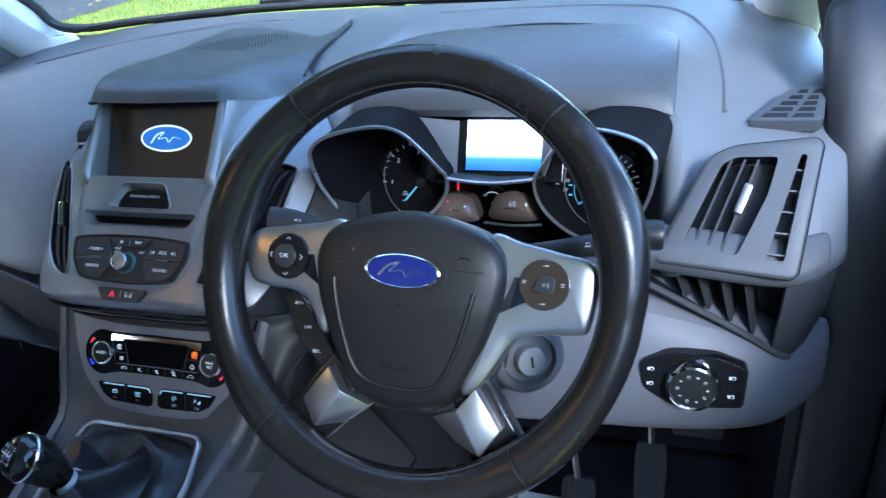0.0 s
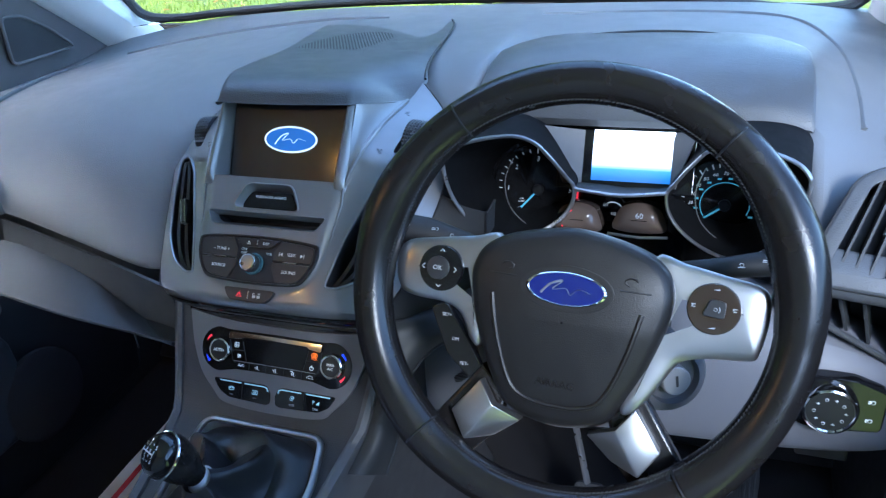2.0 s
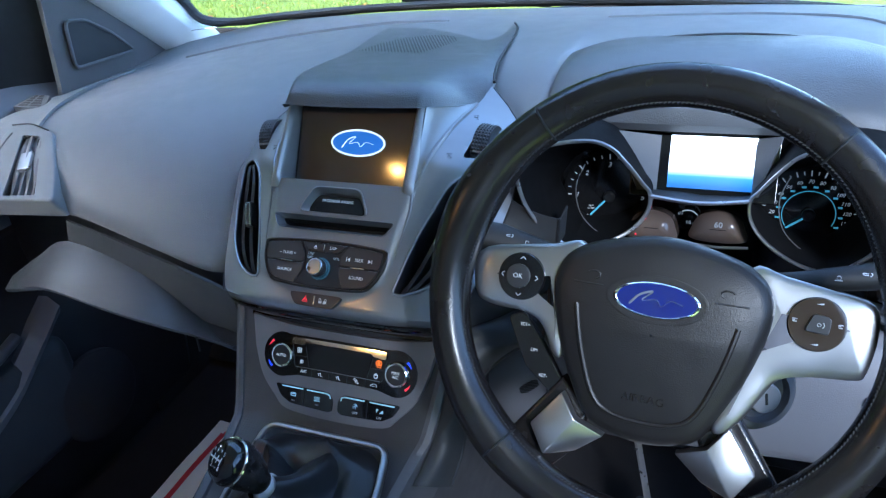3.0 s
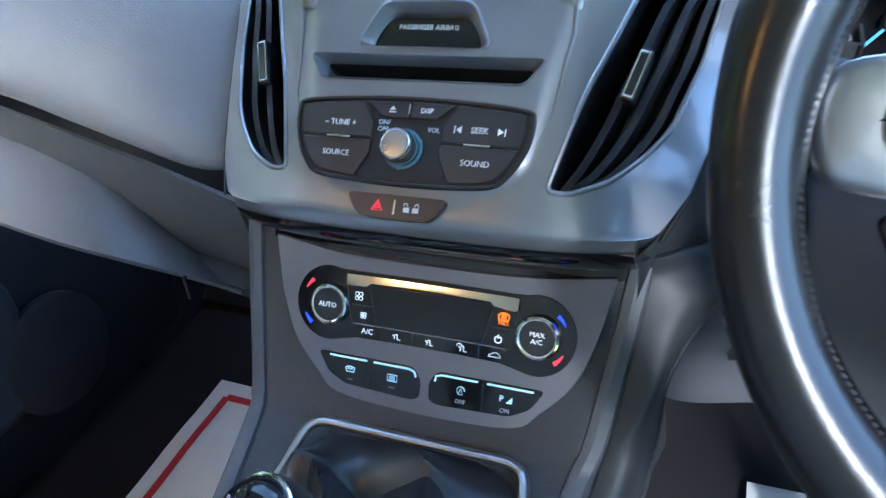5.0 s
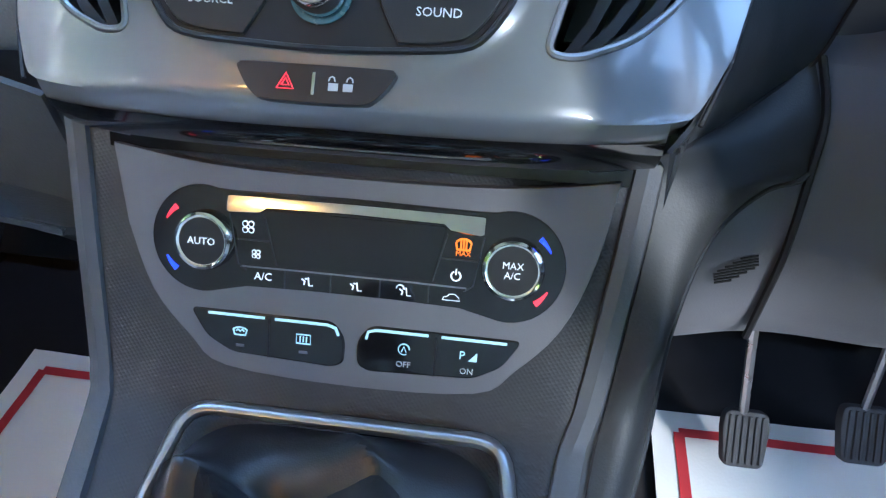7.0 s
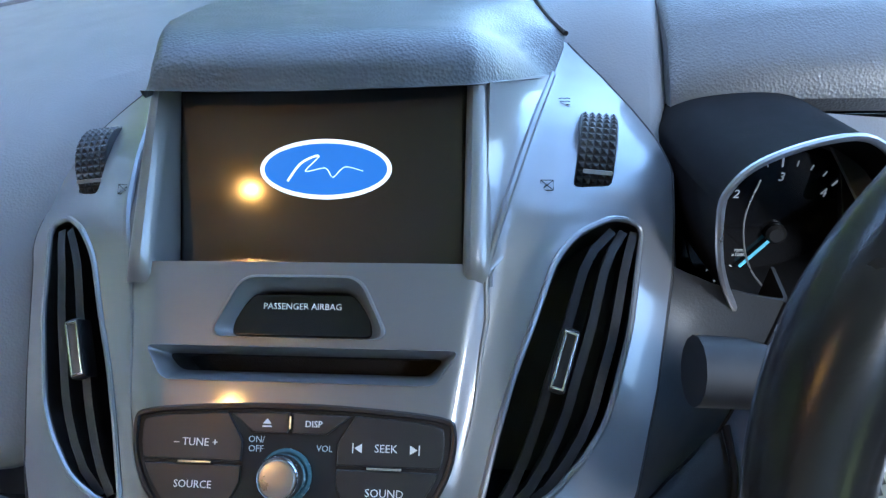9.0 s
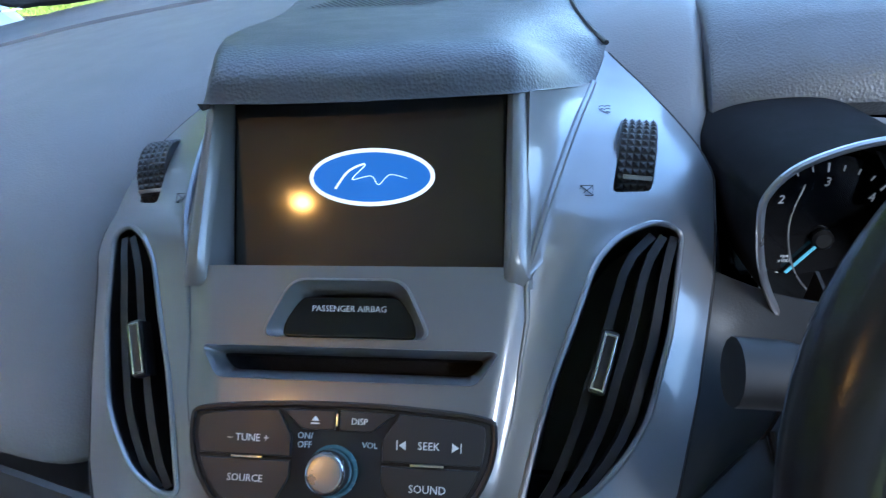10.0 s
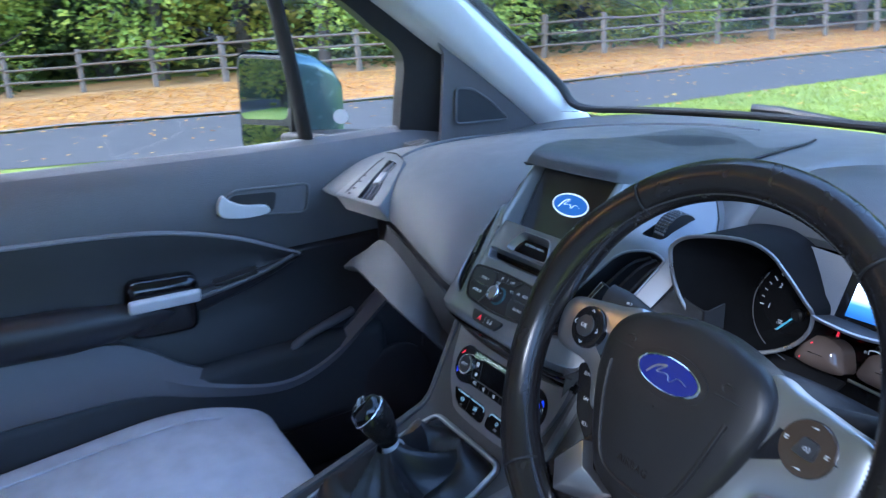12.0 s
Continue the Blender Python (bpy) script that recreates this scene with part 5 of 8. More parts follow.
# joints in the leather, and stitching round the inside
for deg in (51, 129, 231, 309):
    a = radians(deg)
    c = Vector((R * math.cos(a), R * math.sin(a), 0))
    e = Vector((math.cos(a), math.sin(a), 0))
    part("rim_joint", tube([WR @ (c + (e * math.cos(b) + Vector((0, 0, 1)) * math.sin(b) * 1.12) * (rim_r(a) + 0.0002)) for b in [2 * math.pi * k / 24 for k in range(24)]], 0.0009, True, 6), M_SEAL, WHEEL)
st = bmesh.new()
for k in range(300):
    a = 2 * math.pi * k / 300
    q = WR @ Matrix.Rotation(a, 4, "Z") @ Matrix.Translation((R - rim_r(a) * 0.93, 0, 0.0062)) @ Matrix.Rotation(0.5, 4, "Z")
    bmesh.ops.create_cube(st, size=1, matrix=q @ Matrix.Diagonal((0.0010, 0.0026, 0.0012, 1)))
part("stitching", st, M_STITCH, WHEEL, "grey stitching", smooth=False)

HUB = [(-.080, .006), (-.070, .024), (-.045, .036), (0, .044), (.045, .036), (.070, .024), (.080, .006), (.079, -.016), (.068, -.055), (.050, -.094), (.034, -.110), (0, -.117), (-.034, -.110), (-.050, -.094), (-.068, -.055), (-.079, -.016)]
hub = [(p[0], p[1]) for p in spline(HUB, 5)]
rows = []
for f, z in ((1.0, -0.034), (1.0, -0.010), (0.985, -0.002), (0.95, 0.003), (0.88, 0.0065), (0.7, 0.0095), (0.45, 0.0115), (0.2, 0.0122), (0.01, 0.0123)):
    rows.append([WH @ Vector((x * f, -0.03 + (y + 0.03) * f, z - 0.010 * max(0, (-y - 0.03)) / 0.08 * f)) for x, y in hub + hub[:1]])
pad = part("airbag_pad", sheet(rows), M_PAD, WHEEL, "grained black airbag cover")


def pad_z(x, y):
    """Height of the airbag cover over the wheel's plane."""
    v = Vector((x, y + 0.03))
    f = 0.0
    for (ax, ay), (bx, by) in zip(hub, hub[1:] + hub[:1]):
        A, B = Vector((ax, ay + 0.03)), Vector((bx, by + 0.03))
        den = v.x * (B - A).y - v.y * (B - A).x
        if abs(den) > 1e-12:
            k = (A.x * (B - A).y - A.y * (B - A).x) / den
            u = (A.x * v.y - A.y * v.x) / den
            if k > 0 and -0.001 <= u <= 1.001:
                f = max(f, 1 / k)
    f = max(f, 0.01)
    z = interp([(0.01, 0.0123), (0.2, 0.0122), (0.45, 0.0115), (0.7, 0.0095), (0.88, 0.0065), (0.95, 0.003), (0.985, -0.002), (1.0, -0.01)], f)
    return z - 0.010 * max(0, -(-0.03 + (y + 0.03) / f) - 0.03) / 0.08 * f


# raised outline on the pad
o = [(-.058, -.015), (-.050, -.050), (-.038, -.082), (-.024, -.094), (0, -.097), (.024, -.094), (.038, -.082), (.050, -.050), (.058, -.015)]
part("pad_crease", tube([WH @ Vector((p[0], p[1], pad_z(p[0], p[1]) + 0.0002)) for p in spline(o, 5, False)], 0.0020, False, 8), M_PAD, WHEEL)
E_ = at(WH, 0, -0.004, 0.0118)
part("badge_rim", lathe(E_ @ Matrix.Diagonal((1, 0.42, 1, 1)), [(0.0310, -0.002), (0.0310, 0.0012), (0.0295, 0.0018), (0.0285, 0.0012)], 56), M_CHROME, pad, "chrome oval rim")
part("badge_recess", lathe(E_ @ Matrix.Diagonal((1, 0.5, 1, 1)), [(0.0365, -0.001), (0.0365, 0.0003), (0.0345, 0.0006), (0.031, 0.0004)], 48), M_PAD, pad)
part("badge", oval(E_, 0.0288, 0.0118, 0.0, 0.0013), M_BADGE, pad, "dark blue oval badge")
part("badge_stroke", tube([E_ @ Vector(p) for p in spline([(-0.019, -0.005, 0.0014), (-0.012, 0.003, 0.0014), (-0.003, 0.006, 0.0014), (-0.010, -0.001, 0.0014), (0.0, 0.0005, 0.0014), (0.004, -0.004, 0.0014), (0.010, 0.001, 0.0014), (0.019, -0.001, 0.0014)], 6, False)], 0.0009, segs=6, flat=0.4), M_SILVER, pad, "plain silver swash")
aw = at(WH, 0, -0.079, pad_z(0, -0.079) + 0.0006) @ Matrix.Rotation(math.atan2(pad_z(0, -0.075) - pad_z(0, -0.083), 0.008), 4, "X")
wording("AIRBAG", 0.0090, aw, M_LEATHER, pad, label="raised lettering")
for s in (-1, 1):
    part("horn_line", tube([WH @ Vector((s * xx, 0.001, pad_z(s * xx, 0.001) + 0.0001)) for xx in (0.040, 0.046, 0.052, 0.058, 0.063)], 0.0006, False, 6), M_SEAL, pad)
    part("horn_mark", tube([WH @ Vector((s * (0.048 + 0.005 * math.cos(a)), 0.008 + 0.003 * math.sin(a), pad_z(s * 0.05, 0.008) + 0.0004)) for a in (0.4, 1.2, 2.0, 2.8, 3.6, 4.4)], 0.0007, False, 6), M_PAD, pad)

for s in (-1, 1):
    spine = [(s * 0.128, -0.004), (s * 0.085, 0.000), (s * 0.074, -0.030), (s * 0.060, -0.078)]
    SP = [(0.062, 0.030), (0.085, 0.027), (0.115, 0.022), (0.142, 0.016), (0.150, 0.0), (0.144, -0.024), (0.128, -0.030), (0.105, -0.030), (0.090, -0.040), (0.080, -0.062), (0.070, -0.080), (0.058, -0.094), (0.050, -0.090), (0.06, -0.05), (0.066, -0.01)]
    if s < 0:
        SP[7:] = [(0.104, -0.031), (0.090, -0.036), (0.082, -0.046), (0.076, -0.058), (0.068, -0.062), (0.064, -0.040), (0.064, -0.01)]
        spine = [(-0.128, -0.004), (-0.085, 0.000), (-0.076, -0.030), (-0.074, -0.046)]
    if s > 0:
        SP[4:8] = [(0.147, -0.004), (0.143, -0.032), (0.136, -0.038), (0.110, -0.041)]
        SP[8] = (0.090, -0.047)
    q = [(s * p[0], p[1]) for p in spline(SP, 4)]
    arm = part("spoke", domed(WH, q, spine, -0.026, -0.0080, 0.0032), M_SILVER, WHEEL, "satin silver spoke")
    arm.modifiers.clear()
    # control cluster on the spoke
    B = at(WH, s * 0.1075, -0.003, -0.0048)
    pod = part("control_pad", lathe(B, [(0.0192, -0.002), (0.0192, 0.0018), (0.0184, 0.0030), (0.0150, 0.0034), (0.0001, 0.0030)], 40), M_GLOSS if s < 0 else M_BRONZE, arm, "gloss black round control pad" if s < 0 else "gloss brown-black round control pad")
    if s < 0:
        part("ok_key", lathe(at(B, -0.002, 0), [(0.0098, 0.002), (0.0098, 0.0046), (0.009, 0.0052), (0.0001, 0.0054)], 28), M_BTN, pod)
        wording("OK", 0.0056, at(B, -0.002, 0, 0.0056), M_PRINT, pod)
        for dx, dy, rot in ((-0.015, 0, 180), (0.013, 0, 0), (0, 0.0148, 90), (0, -0.0148, -90)):
            glyph([[(-.001, .002), (.001, 0), (-.001, -.002)]], at(B, dx, dy, 0.0036) @ Matrix.Rotation(radians(rot), 4, "Z"), M_PRINT, pod, "arrow_mark", 0.0004)
    else:
        part("voice_key", prism(lift(B, 0.003), corner([(-0.008, -0.0055), (0.008, -0.0065), (0.0085, 0.006), (-0.003, 0.0075)], 0.003, 4), 0, 0.003, 0.0008), M_BTN, pod)
        glyph([ring(0, 0, .0012), ring(0.0006, 0, .0026, -50, 50, 6)], at(B, 0.001, 0, 0.0062), M_PRINT, pod, "voice_mark", 0.00028)
        for dx, dy in ((-0.0145, 0.001), (0.0145, 0.001)):
            glyph([[(-.0016, .001), (.0016, .001)], [(-.0014, -.0009), (.0014, -.0009)], [(-.0014, .0001), (.0002, .0001)]], at(B, dx, dy, 0.0036), M_PRINT, pod, "call_mark", 0.00028)
        for dy, f in ((0.0145, 1), (-0.0140, -1)):
            part("volume_mark", prism(at(B, 0, dy, 0.0034), [(-0.0024, -0.0005), (0.0024, -0.0005), (0.0024, 0.0007)], 0, 0.0003), M_PRINT, pod)
    # lower spoke with its silver insert
    LS = [(s * x, y) for x, y in ((0.040, -0.100), (0.066, -0.078), (0.098, -0.122), (0.110, -0.140), (0.070, -0.158), (0.052, -0.138))]
    part("lower_spoke", prism(WH, LS, -0.036, -0.0205, 0.004, 3), M_LEATHER, WHEEL)
    # a folded silver cap: outer facet, ridge, inner facet
    cap = bmesh.new()
    tops = [cap.verts.new(WH @ Vector((s * x, y, z))) for x, y, z in ((0.0845, -0.119, -0.0085), (0.0623, -0.0885, -0.0055), (0.0493, -0.107, -0.0035), (0.0705, -0.1405, -0.0065), (0.0270, -0.1175, -0.0150), (0.0480, -0.1350, -0.0180))]
    lows = [cap.verts.new(v.co + WH.to_3x3() @ Vector((0, 0, -0.014))) for v in tops]
    A_, B_, C_, D_, E2_, F_ = range(6)
    for f in ((A_, B_, C_, D_), (C_, E2_, F_, D_)):
        cap.faces.new([tops[k] for k in f])
    rim_ = (A_, B_, C_, E2_, F_, D_)
    for k in range(6):
        a_, b_ = rim_[k], rim_[(k + 1) % 6]
        cap.faces.new((tops[a_], tops[b_], lows[b_], lows[a_]))
    bmesh.ops.recalc_face_normals(cap, faces=cap.faces)
    rounded(cap, 0.0013, 2, 20)
    part("spoke_insert", cap, M_SILVER, WHEEL, "folded satin silver insert").modifiers.clear()

# cruise keys behind the left spoke
CK = at(WH, -0.096, -0.064, -0.024) @ Matrix.Rotation(radians(28), 4, "Z")
ck = part("cruise_keys", prism(CK, corner([(-0.009, 0.034), (0.006, 0.034), (0.013, 0.0), (0.018, -0.036), (0.006, -0.042), (-0.009, -0.010)], 0.005, 4), -0.008, 0.0, 0.002), M_GLOSS, WHEEL, "gloss black cruise control keys")
for b_, y in (("SET+", 0.022), ("LIM", 0.000), ("SET-", -0.022)):
    wording(b_, 0.0040, at(CK, 0.003, y, 0.0004) @ Matrix.Rotation(radians(-28), 4, "Z"), M_PRINT, ck)

# ---- steering column, key lock and stalks ----
COL = thing("steering_column", (0.3435, 0.06, 0.90), "dark plastic steering column shroud with ignition lock and stalks", "steering column")
SH = plane_at((0.3435, -0.03, 0.955), 30.6)
rows = []
for z, w, up, dn in ((-0.02, 0.045, 0.040, -0.060), (-0.035, 0.062, 0.050, -0.085), (-0.07, 0.070, 0.055, -0.095), (-0.13, 0.074, 0.058, -0.100), (-0.20, 0.074, 0.055, -0.100)):
    ringp = []
    for k in range(33):
        a = 2 * math.pi * k / 32
        ca, sa = math.cos(a), math.sin(a)
        sq = (abs(ca) ** 3.5 + abs(sa) ** 3.5) ** (-1 / 3.5)
        ringp.append(SH @ Vector((ca * sq * w, (up + dn) / 2 + sa * sq * (up - dn) / 2, z)))
    rows.append(ringp)
part("shroud", sheet(rows, 0.004), M_JAMB, COL)
LK = Matrix.Translation((0.428, -0.018, 0.884)) @ Vector((0.45, -0.80, 0.25)).to_track_quat("Z", "Y").to_matrix().to_4x4()
lock = part("ignition_lock", lathe(LK, [(0.034, -0.08), (0.034, -0.012), (0.030, -0.006), (0.024, -0.004), (0.0225, -0.012), (0.021, -0.012)], 40), M_DASHLOW, COL, "grey ignition lock boss")
part("lock_barrel", lathe(LK, [(0.0130, -0.014), (0.0130, 0.001), (0.0120, 0.002), (0.0001, 0.002)], 32), mat("worn_key_barrel", (0.27, 0.27, 0.28), 0.4, metal=0.3), lock, "pale key barrel")
part("key_slot", box(lift(LK, 0.002), (0.0022, 0.010, 0.0012)), M_BLACK, lock)
for s, name_ in ((-1, "indicator_stalk"), (1, "wiper_stalk")):
    p = [(0.3435 + s * 0.06, 0.03, 0.962), (0.3435 + s * 0.10, 0.035, 0.968), (0.3435 + s * 0.15, 0.045 if s > 0 else 0.034, 0.973 if s > 0 else 0.980), (0.3435 + s * 0.177, 0.052 if s > 0 else 0.029, 0.978 if s > 0 else 0.986)]
    stalk = part(name_, tube(spline(p, 6, False), 0.010, False, 14, 1.0 if s > 0 else 0.72, [0.0085 + (0.0035 if s > 0 else 0.0060) * min(1, max(0, (k - 6) / 7)) for k in range(19)]), M_SEAL, COL, "black control stalk")
    e = Vector(p[-1])
    if s > 0:
        part("stalk_tip", lathe(Matrix.Translation(e) @ pose(0, 0, 0, 0, 90, 0), [(0.0125, -0.012), (0.0132, -0.008), (0.0132, 0.008), (0.0115, 0.012), (0.0001, 0.0125)], 24), M_BLACK, stalk)
    for dx, z, strokes in ((0.128, 0.978, [ring(0, 0, .0016), [(-.003, -.0022), (.003, -.0022)]]), (0.146, 0.983, [[(-.002, .0014), (.002, .0014)], [(-.002, 0), (.002, 0)], ring(0.0034, 0.0007, .0014, -90, 90, 6)])):
        y_ = 0.030 if s > 0 else 0.026
        glyph(strokes, Matrix.Translation((0.3435 + s * dx, y_, z + (0.006 if s < 0 else 0))) @ pose(0, 0, 0, 40, 0, 0), M_PRINT, stalk, "stalk_mark", 0.0003)

# ---- instruments ----
CL = plane_at((0.345, 0.214, 0.935), 8)
INST = thing("instrument_cluster", (0.345, 0.235, 0.90), "instrument cluster with two round dials and a bright info display", "instrument cluster")
part("backplate", box(at(CL, 0, 0.0, -0.012), (0.31, 0.17, 0.012), 0.002), M_GLOSS, INST)

EYE = [(0.186, 1.024), (0.189, 1.034), (0.198, 1.0415), (0.214, 1.0455), (0.237, 1.0465), (0.256, 1.0435), (0.271, 1.034), (0.281, 1.021), (0.291, 1.006), (0.300, 0.991), (0.307, 0.979), (0.305, 0.960), (0.293, 0.943), (0.272, 0.931), (0.248, 0.927), (0.228, 0.934), (0.214, 0.948), (0.200, 0.969), (0.190, 0.995)]
M_CONE = mat("dial_cone_plastic", (0.0045, 0.0045, 0.005), 0.75, grain=0.15, gscale=900, spec=0.12)
# near black, so the hood's shadow on the shells is in the colour
M_VISOR_SHADE = mat("shaded_visor_plastic", (0.007, 0.007, 0.008), 0.8, grain=0.2, gscale=900, spec=0.10)
for sx, cx in ((-1, -0.090), (1, 0.113)):
    o = [Vector((0.354 + sx * (0.354 - x), 0.094 + 0.512 * (x - 0.184), z)) for x, z in spline(EYE, 3)]
    inn, out_ = [], []
    for p in o:
        v = CL.inverted() @ p
        d = Vector((v.x - cx, v.y - 0.008, 0))
        inn.append(CL @ (Vector((cx, 0.008, 0.0)) + d.normalized() * min(0.060, d.length * 0.95)))
        out_.append(Vector((0.354 + (p.x - 0.354) * 1.02 + sx * 0.010, p.y + 0.13, 0.985 + (p.z - 0.985) * 0.98 - 0.012)))
    rows = [[a.lerp(b, t) for a, b in zip(o + o[:1], inn + inn[:1])] for t in (0, 0.25, 0.5, 0.75, 1)]
    part("dial_cone", sheet(rows), M_CONE, INST, "black dial surround")
    part("dial_visor", sheet([[a.lerp(b, t) for a, b in zip(o + o[:1], out_ + out_[:1])] for t in (0, 0.3, 0.65, 1)]), M_VISOR_SHADE, INST, "outer shell of the dial surround, blackened for the hood's shadow")
    part("dial_rim", tube(o, 0.0022, True, 8, 0.8), M_RIM, INST, "thin silver rim")
    # solid arc that stands in for the cover lens's curved reflection
    part("lens_glint", tube(spline([CL @ Vector((cx + dx, 0.008 + dy, h)) for dx, dy, h in ((-0.022, 0.046, 0.030), (-0.030, 0.022, 0.036), (-0.024, -0.006, 0.040), (-0.004, -0.026, 0.042), (0.020, -0.034, 0.042))], 5, False), 0.0006, False, 5), M_RIM, INST, "thin silver arc for the reflection at the lens edge")
part("display_frame", tube(spline([(0.307, 0.157, 0.979), (0.312, 0.156, 0.977), (0.354, 0.150, 0.976), (0.396, 0.154, 0.979), (0.401, 0.155, 0.981)], 6, False), 0.0020, False, 8), M_RIM, INST, "thin silver frame line")
part("display_sill", sheet([[(0.307, 0.158, 0.978), (0.354, 0.151, 0.975), (0.401, 0.156, 0.980)], [(0.300, 0.205, 0.966), (0.354, 0.205, 0.964), (0.408, 0.205, 0.966)]], 0.002), M_JAMB, INST)


def dial(cx, cy, r, names, a0, a1, minor, material, size, rim):
    face = part("dial_face", lathe(at(CL, cx, cy, -0.004), [(r * 1.08, 0), (r * 1.08, 0.003), (0.0001, 0.003)], 48), M_GLOSS, INST, "black dial face")
    tot = (len(names) - 1) * minor
    bms = []
    for k in range(tot + 1):
        a = radians(a0 + (a1 - a0) * k / tot)
        ln = 0.0055 if k % minor == 0 else 0.0035
        bms.append(box(at(CL, cx + (r * 0.93) * math.cos(a), cy + (r * 0.93) * math.sin(a), 0.0) @ Matrix.Rotation(a, 4, "Z"), (ln, 0.0011 if k % minor == 0 else 0.0007, 0.0004)))
    part("scale", join(*bms), M_SCALE, face, smooth=False)
    for k, t_ in enumerate(names):
        a = radians(a0 + (a1 - a0) * k / (len(names) - 1))
        wording(t_, size, at(CL, cx + r * 0.74 * math.cos(a), cy + r * 0.74 * math.sin(a), 0.0), M_SCALE, face, slant=0.2)
    a = radians(a0 + 2)
    part("needle", box(at(CL, cx + r * 0.28 * math.cos(a), cy + r * 0.28 * math.sin(a), 0.004) @ Matrix.Rotation(a, 4, "Z"), (r * 0.66, 0.0022, 0.0010), 0.0004), M_CYAN, face, "pale blue needle")
    part("needle_hub", lathe(at(CL, cx, cy, 0.0), [(0.0065, 0), (0.0065, 0.004), (0.0045, 0.006), (0.0001, 0.006)], 24), M_BLACK, face)
    return face


d1 = dial(-0.090, 0.010, 0.049, ["0", "1", "2", "3", "4", "5", "6"], 226, -44, 4, M_SCALE, 0.0078, True)
wording("rpm\nx1000", 0.0034, at(CL, -0.110, -0.004, 0.0), M_SCALE, d1)
d2 = dial(0.113, 0.006, 0.047, ["0", "10", "20", "30", "40", "50", "60", "70", "80", "90", "100", "110", "120", "130", "140"], 215, -30, 2, M_SCALE, 0.0054, True)
wording("mph", 0.0034, at(CL, 0.092, -0.010, 0.0), M_SCALE, d2)
part("inner_scale", tube([CL @ Vector((0.113 + 0.025 * math.cos(radians(a)), 0.006 + 0.025 * math.sin(radians(a)), 0.0003)) for a in range(215, -35, -10)], 0.0005, False, 5), M_CYAN, d2, "pale blue inner scale")
for k in range(12):
    an = radians(212 - 21.5 * k)
    part("inner_mark", box(at(CL, 0.113 + 0.0295 * math.cos(an), 0.006 + 0.0295 * math.sin(an), 0.0002), (0.0042, 0.0020, 0.0004)), M_CYAN, d2)
part("red_zone", tube([CL @ Vector((-0.090 + 0.0455 * math.cos(radians(an)), 0.010 + 0.0455 * math.sin(radians(an)), 0.0004)) for an in range(0, -46, -5)], 0.0012, False, 6), M_REDLIT, d1, "lit red end of the scale")
# info display: bright start-up page
DP = plane_at((0.345, 0.2, 0.99), 30)
part("display_bay", join(box(at(DP, 0.008, 0.002, -0.004), (0.145, 0.066, 0.006), 0.002)), M_GLOSS, INST)
for s in (-1, 1):
    x0 = -0.036 if s < 0 else 0.056
    part("display_cheek", sheet([[DP @ Vector((x0, 0.034, 0.0)), DP @ Vector((x0, -0.024, 0.0))], [DP @ Vector((x0 + s * 0.048 if s < 0 else x0 + 0.024, 0.036, 0.012)), DP @ Vector((x0 + s * 0.018 if s < 0 else x0 + 0.006, -0.025, 0.010))]], 0.002), M_DASHLOW, INST, "grey cheek beside the display")


def page_mat():
    m = bpy.data.materials.new("start_page")
    m.use_nodes = True
    nt = m.node_tree
    b = nt.nodes["Principled BSDF"]
    b.inputs["Base Color"].default_value = (0.02, 0.02, 0.02, 1)
    tc = nt.nodes.new("ShaderNodeTexCoord")
    se = nt.nodes.new("ShaderNodeSeparateXYZ")
    nt.links.new(tc.outputs["Generated"], se.inputs[0])
    r = nt.nodes.new("ShaderNodeValToRGB")
    els = r.color_ramp.elements
    els[0].position, els[0].color = 0.05, (0.012, 0.055, 0.17, 1)
    els[1].position, els[1].color = 0.50, (0.86, 0.93, 1.0, 1)
    els.new(0.24).color = (0.035, 0.13, 0.30, 1)
    nt.links.new(se.outputs["Z"], r.inputs[0])
    nt.links.new(r.outputs[0], b.inputs["Emission Color"])
    b.inputs["Emission Strength"].default_value = 0.42
    return m


part("info_display", box(at(DP, 0.0160, 0.0075, 0.0006), (0.0840, 0.0545, 0.0012)), page_mat(), INST, "lit white page with a blue foot", smooth=False)
# small lower gauges
LG = plane_at((0.345, 0.175, 0.930), 15)
# the smoked lens is lightened to brown-grey for the light it reflects
M_LENS_SHEEN = mat("smoked_lens_sheen", (0.125, 0.092, 0.075), 0.10, rvar=0.03)
for x, v, w, txt in ((-0.037, 0.004, 0.050, ""), (0.029, 0.008, 0.055, "60")):
    m = at(LG, x, v)
    dome = spline([(-w * 0.50, -0.014), (-w * 0.47, 0.000), (-w * 0.34, 0.0115), (0, 0.0165), (w * 0.34, 0.0115), (w * 0.47, 0.000), (w * 0.50, -0.014), (0, -0.0175)], 4)
    g = part("lower_gauge", domed(m, [(p[0], p[1]) for p in dome], [(-w * 0.14, -0.001), (w * 0.14, -0.001)], -0.02, 0.002, 0.009), M_LENS_SHEEN, INST, "domed smoked gauge lens, its brown reflection put into the colour")
    if txt:
        wording(txt, 0.0085, at(m, 0.0, 0.004, 0.0108), M_PRINT, g)
        part("gauge_rim", tube([m @ Vector(p) for p in ((-w * 0.6, -0.019, 0.003), (0, -0.021, 0.004), (w * 0.55, -0.019, 0.003))], 0.0016, False, 6), M_SILVER, g)
    else:
        part("needle", tube([m @ Vector(p) for p in ((-0.016, -0.010, 0.0080), (-0.012, 0.002, 0.0090), (-0.006, 0.009, 0.0080))], 0.0011, False, 6), M_REDLIT, g, "red gauge mark")
wording("1/1", 0.0045, at(CL, -0.012, -0.002, 0.004), M_WHITE, INST)
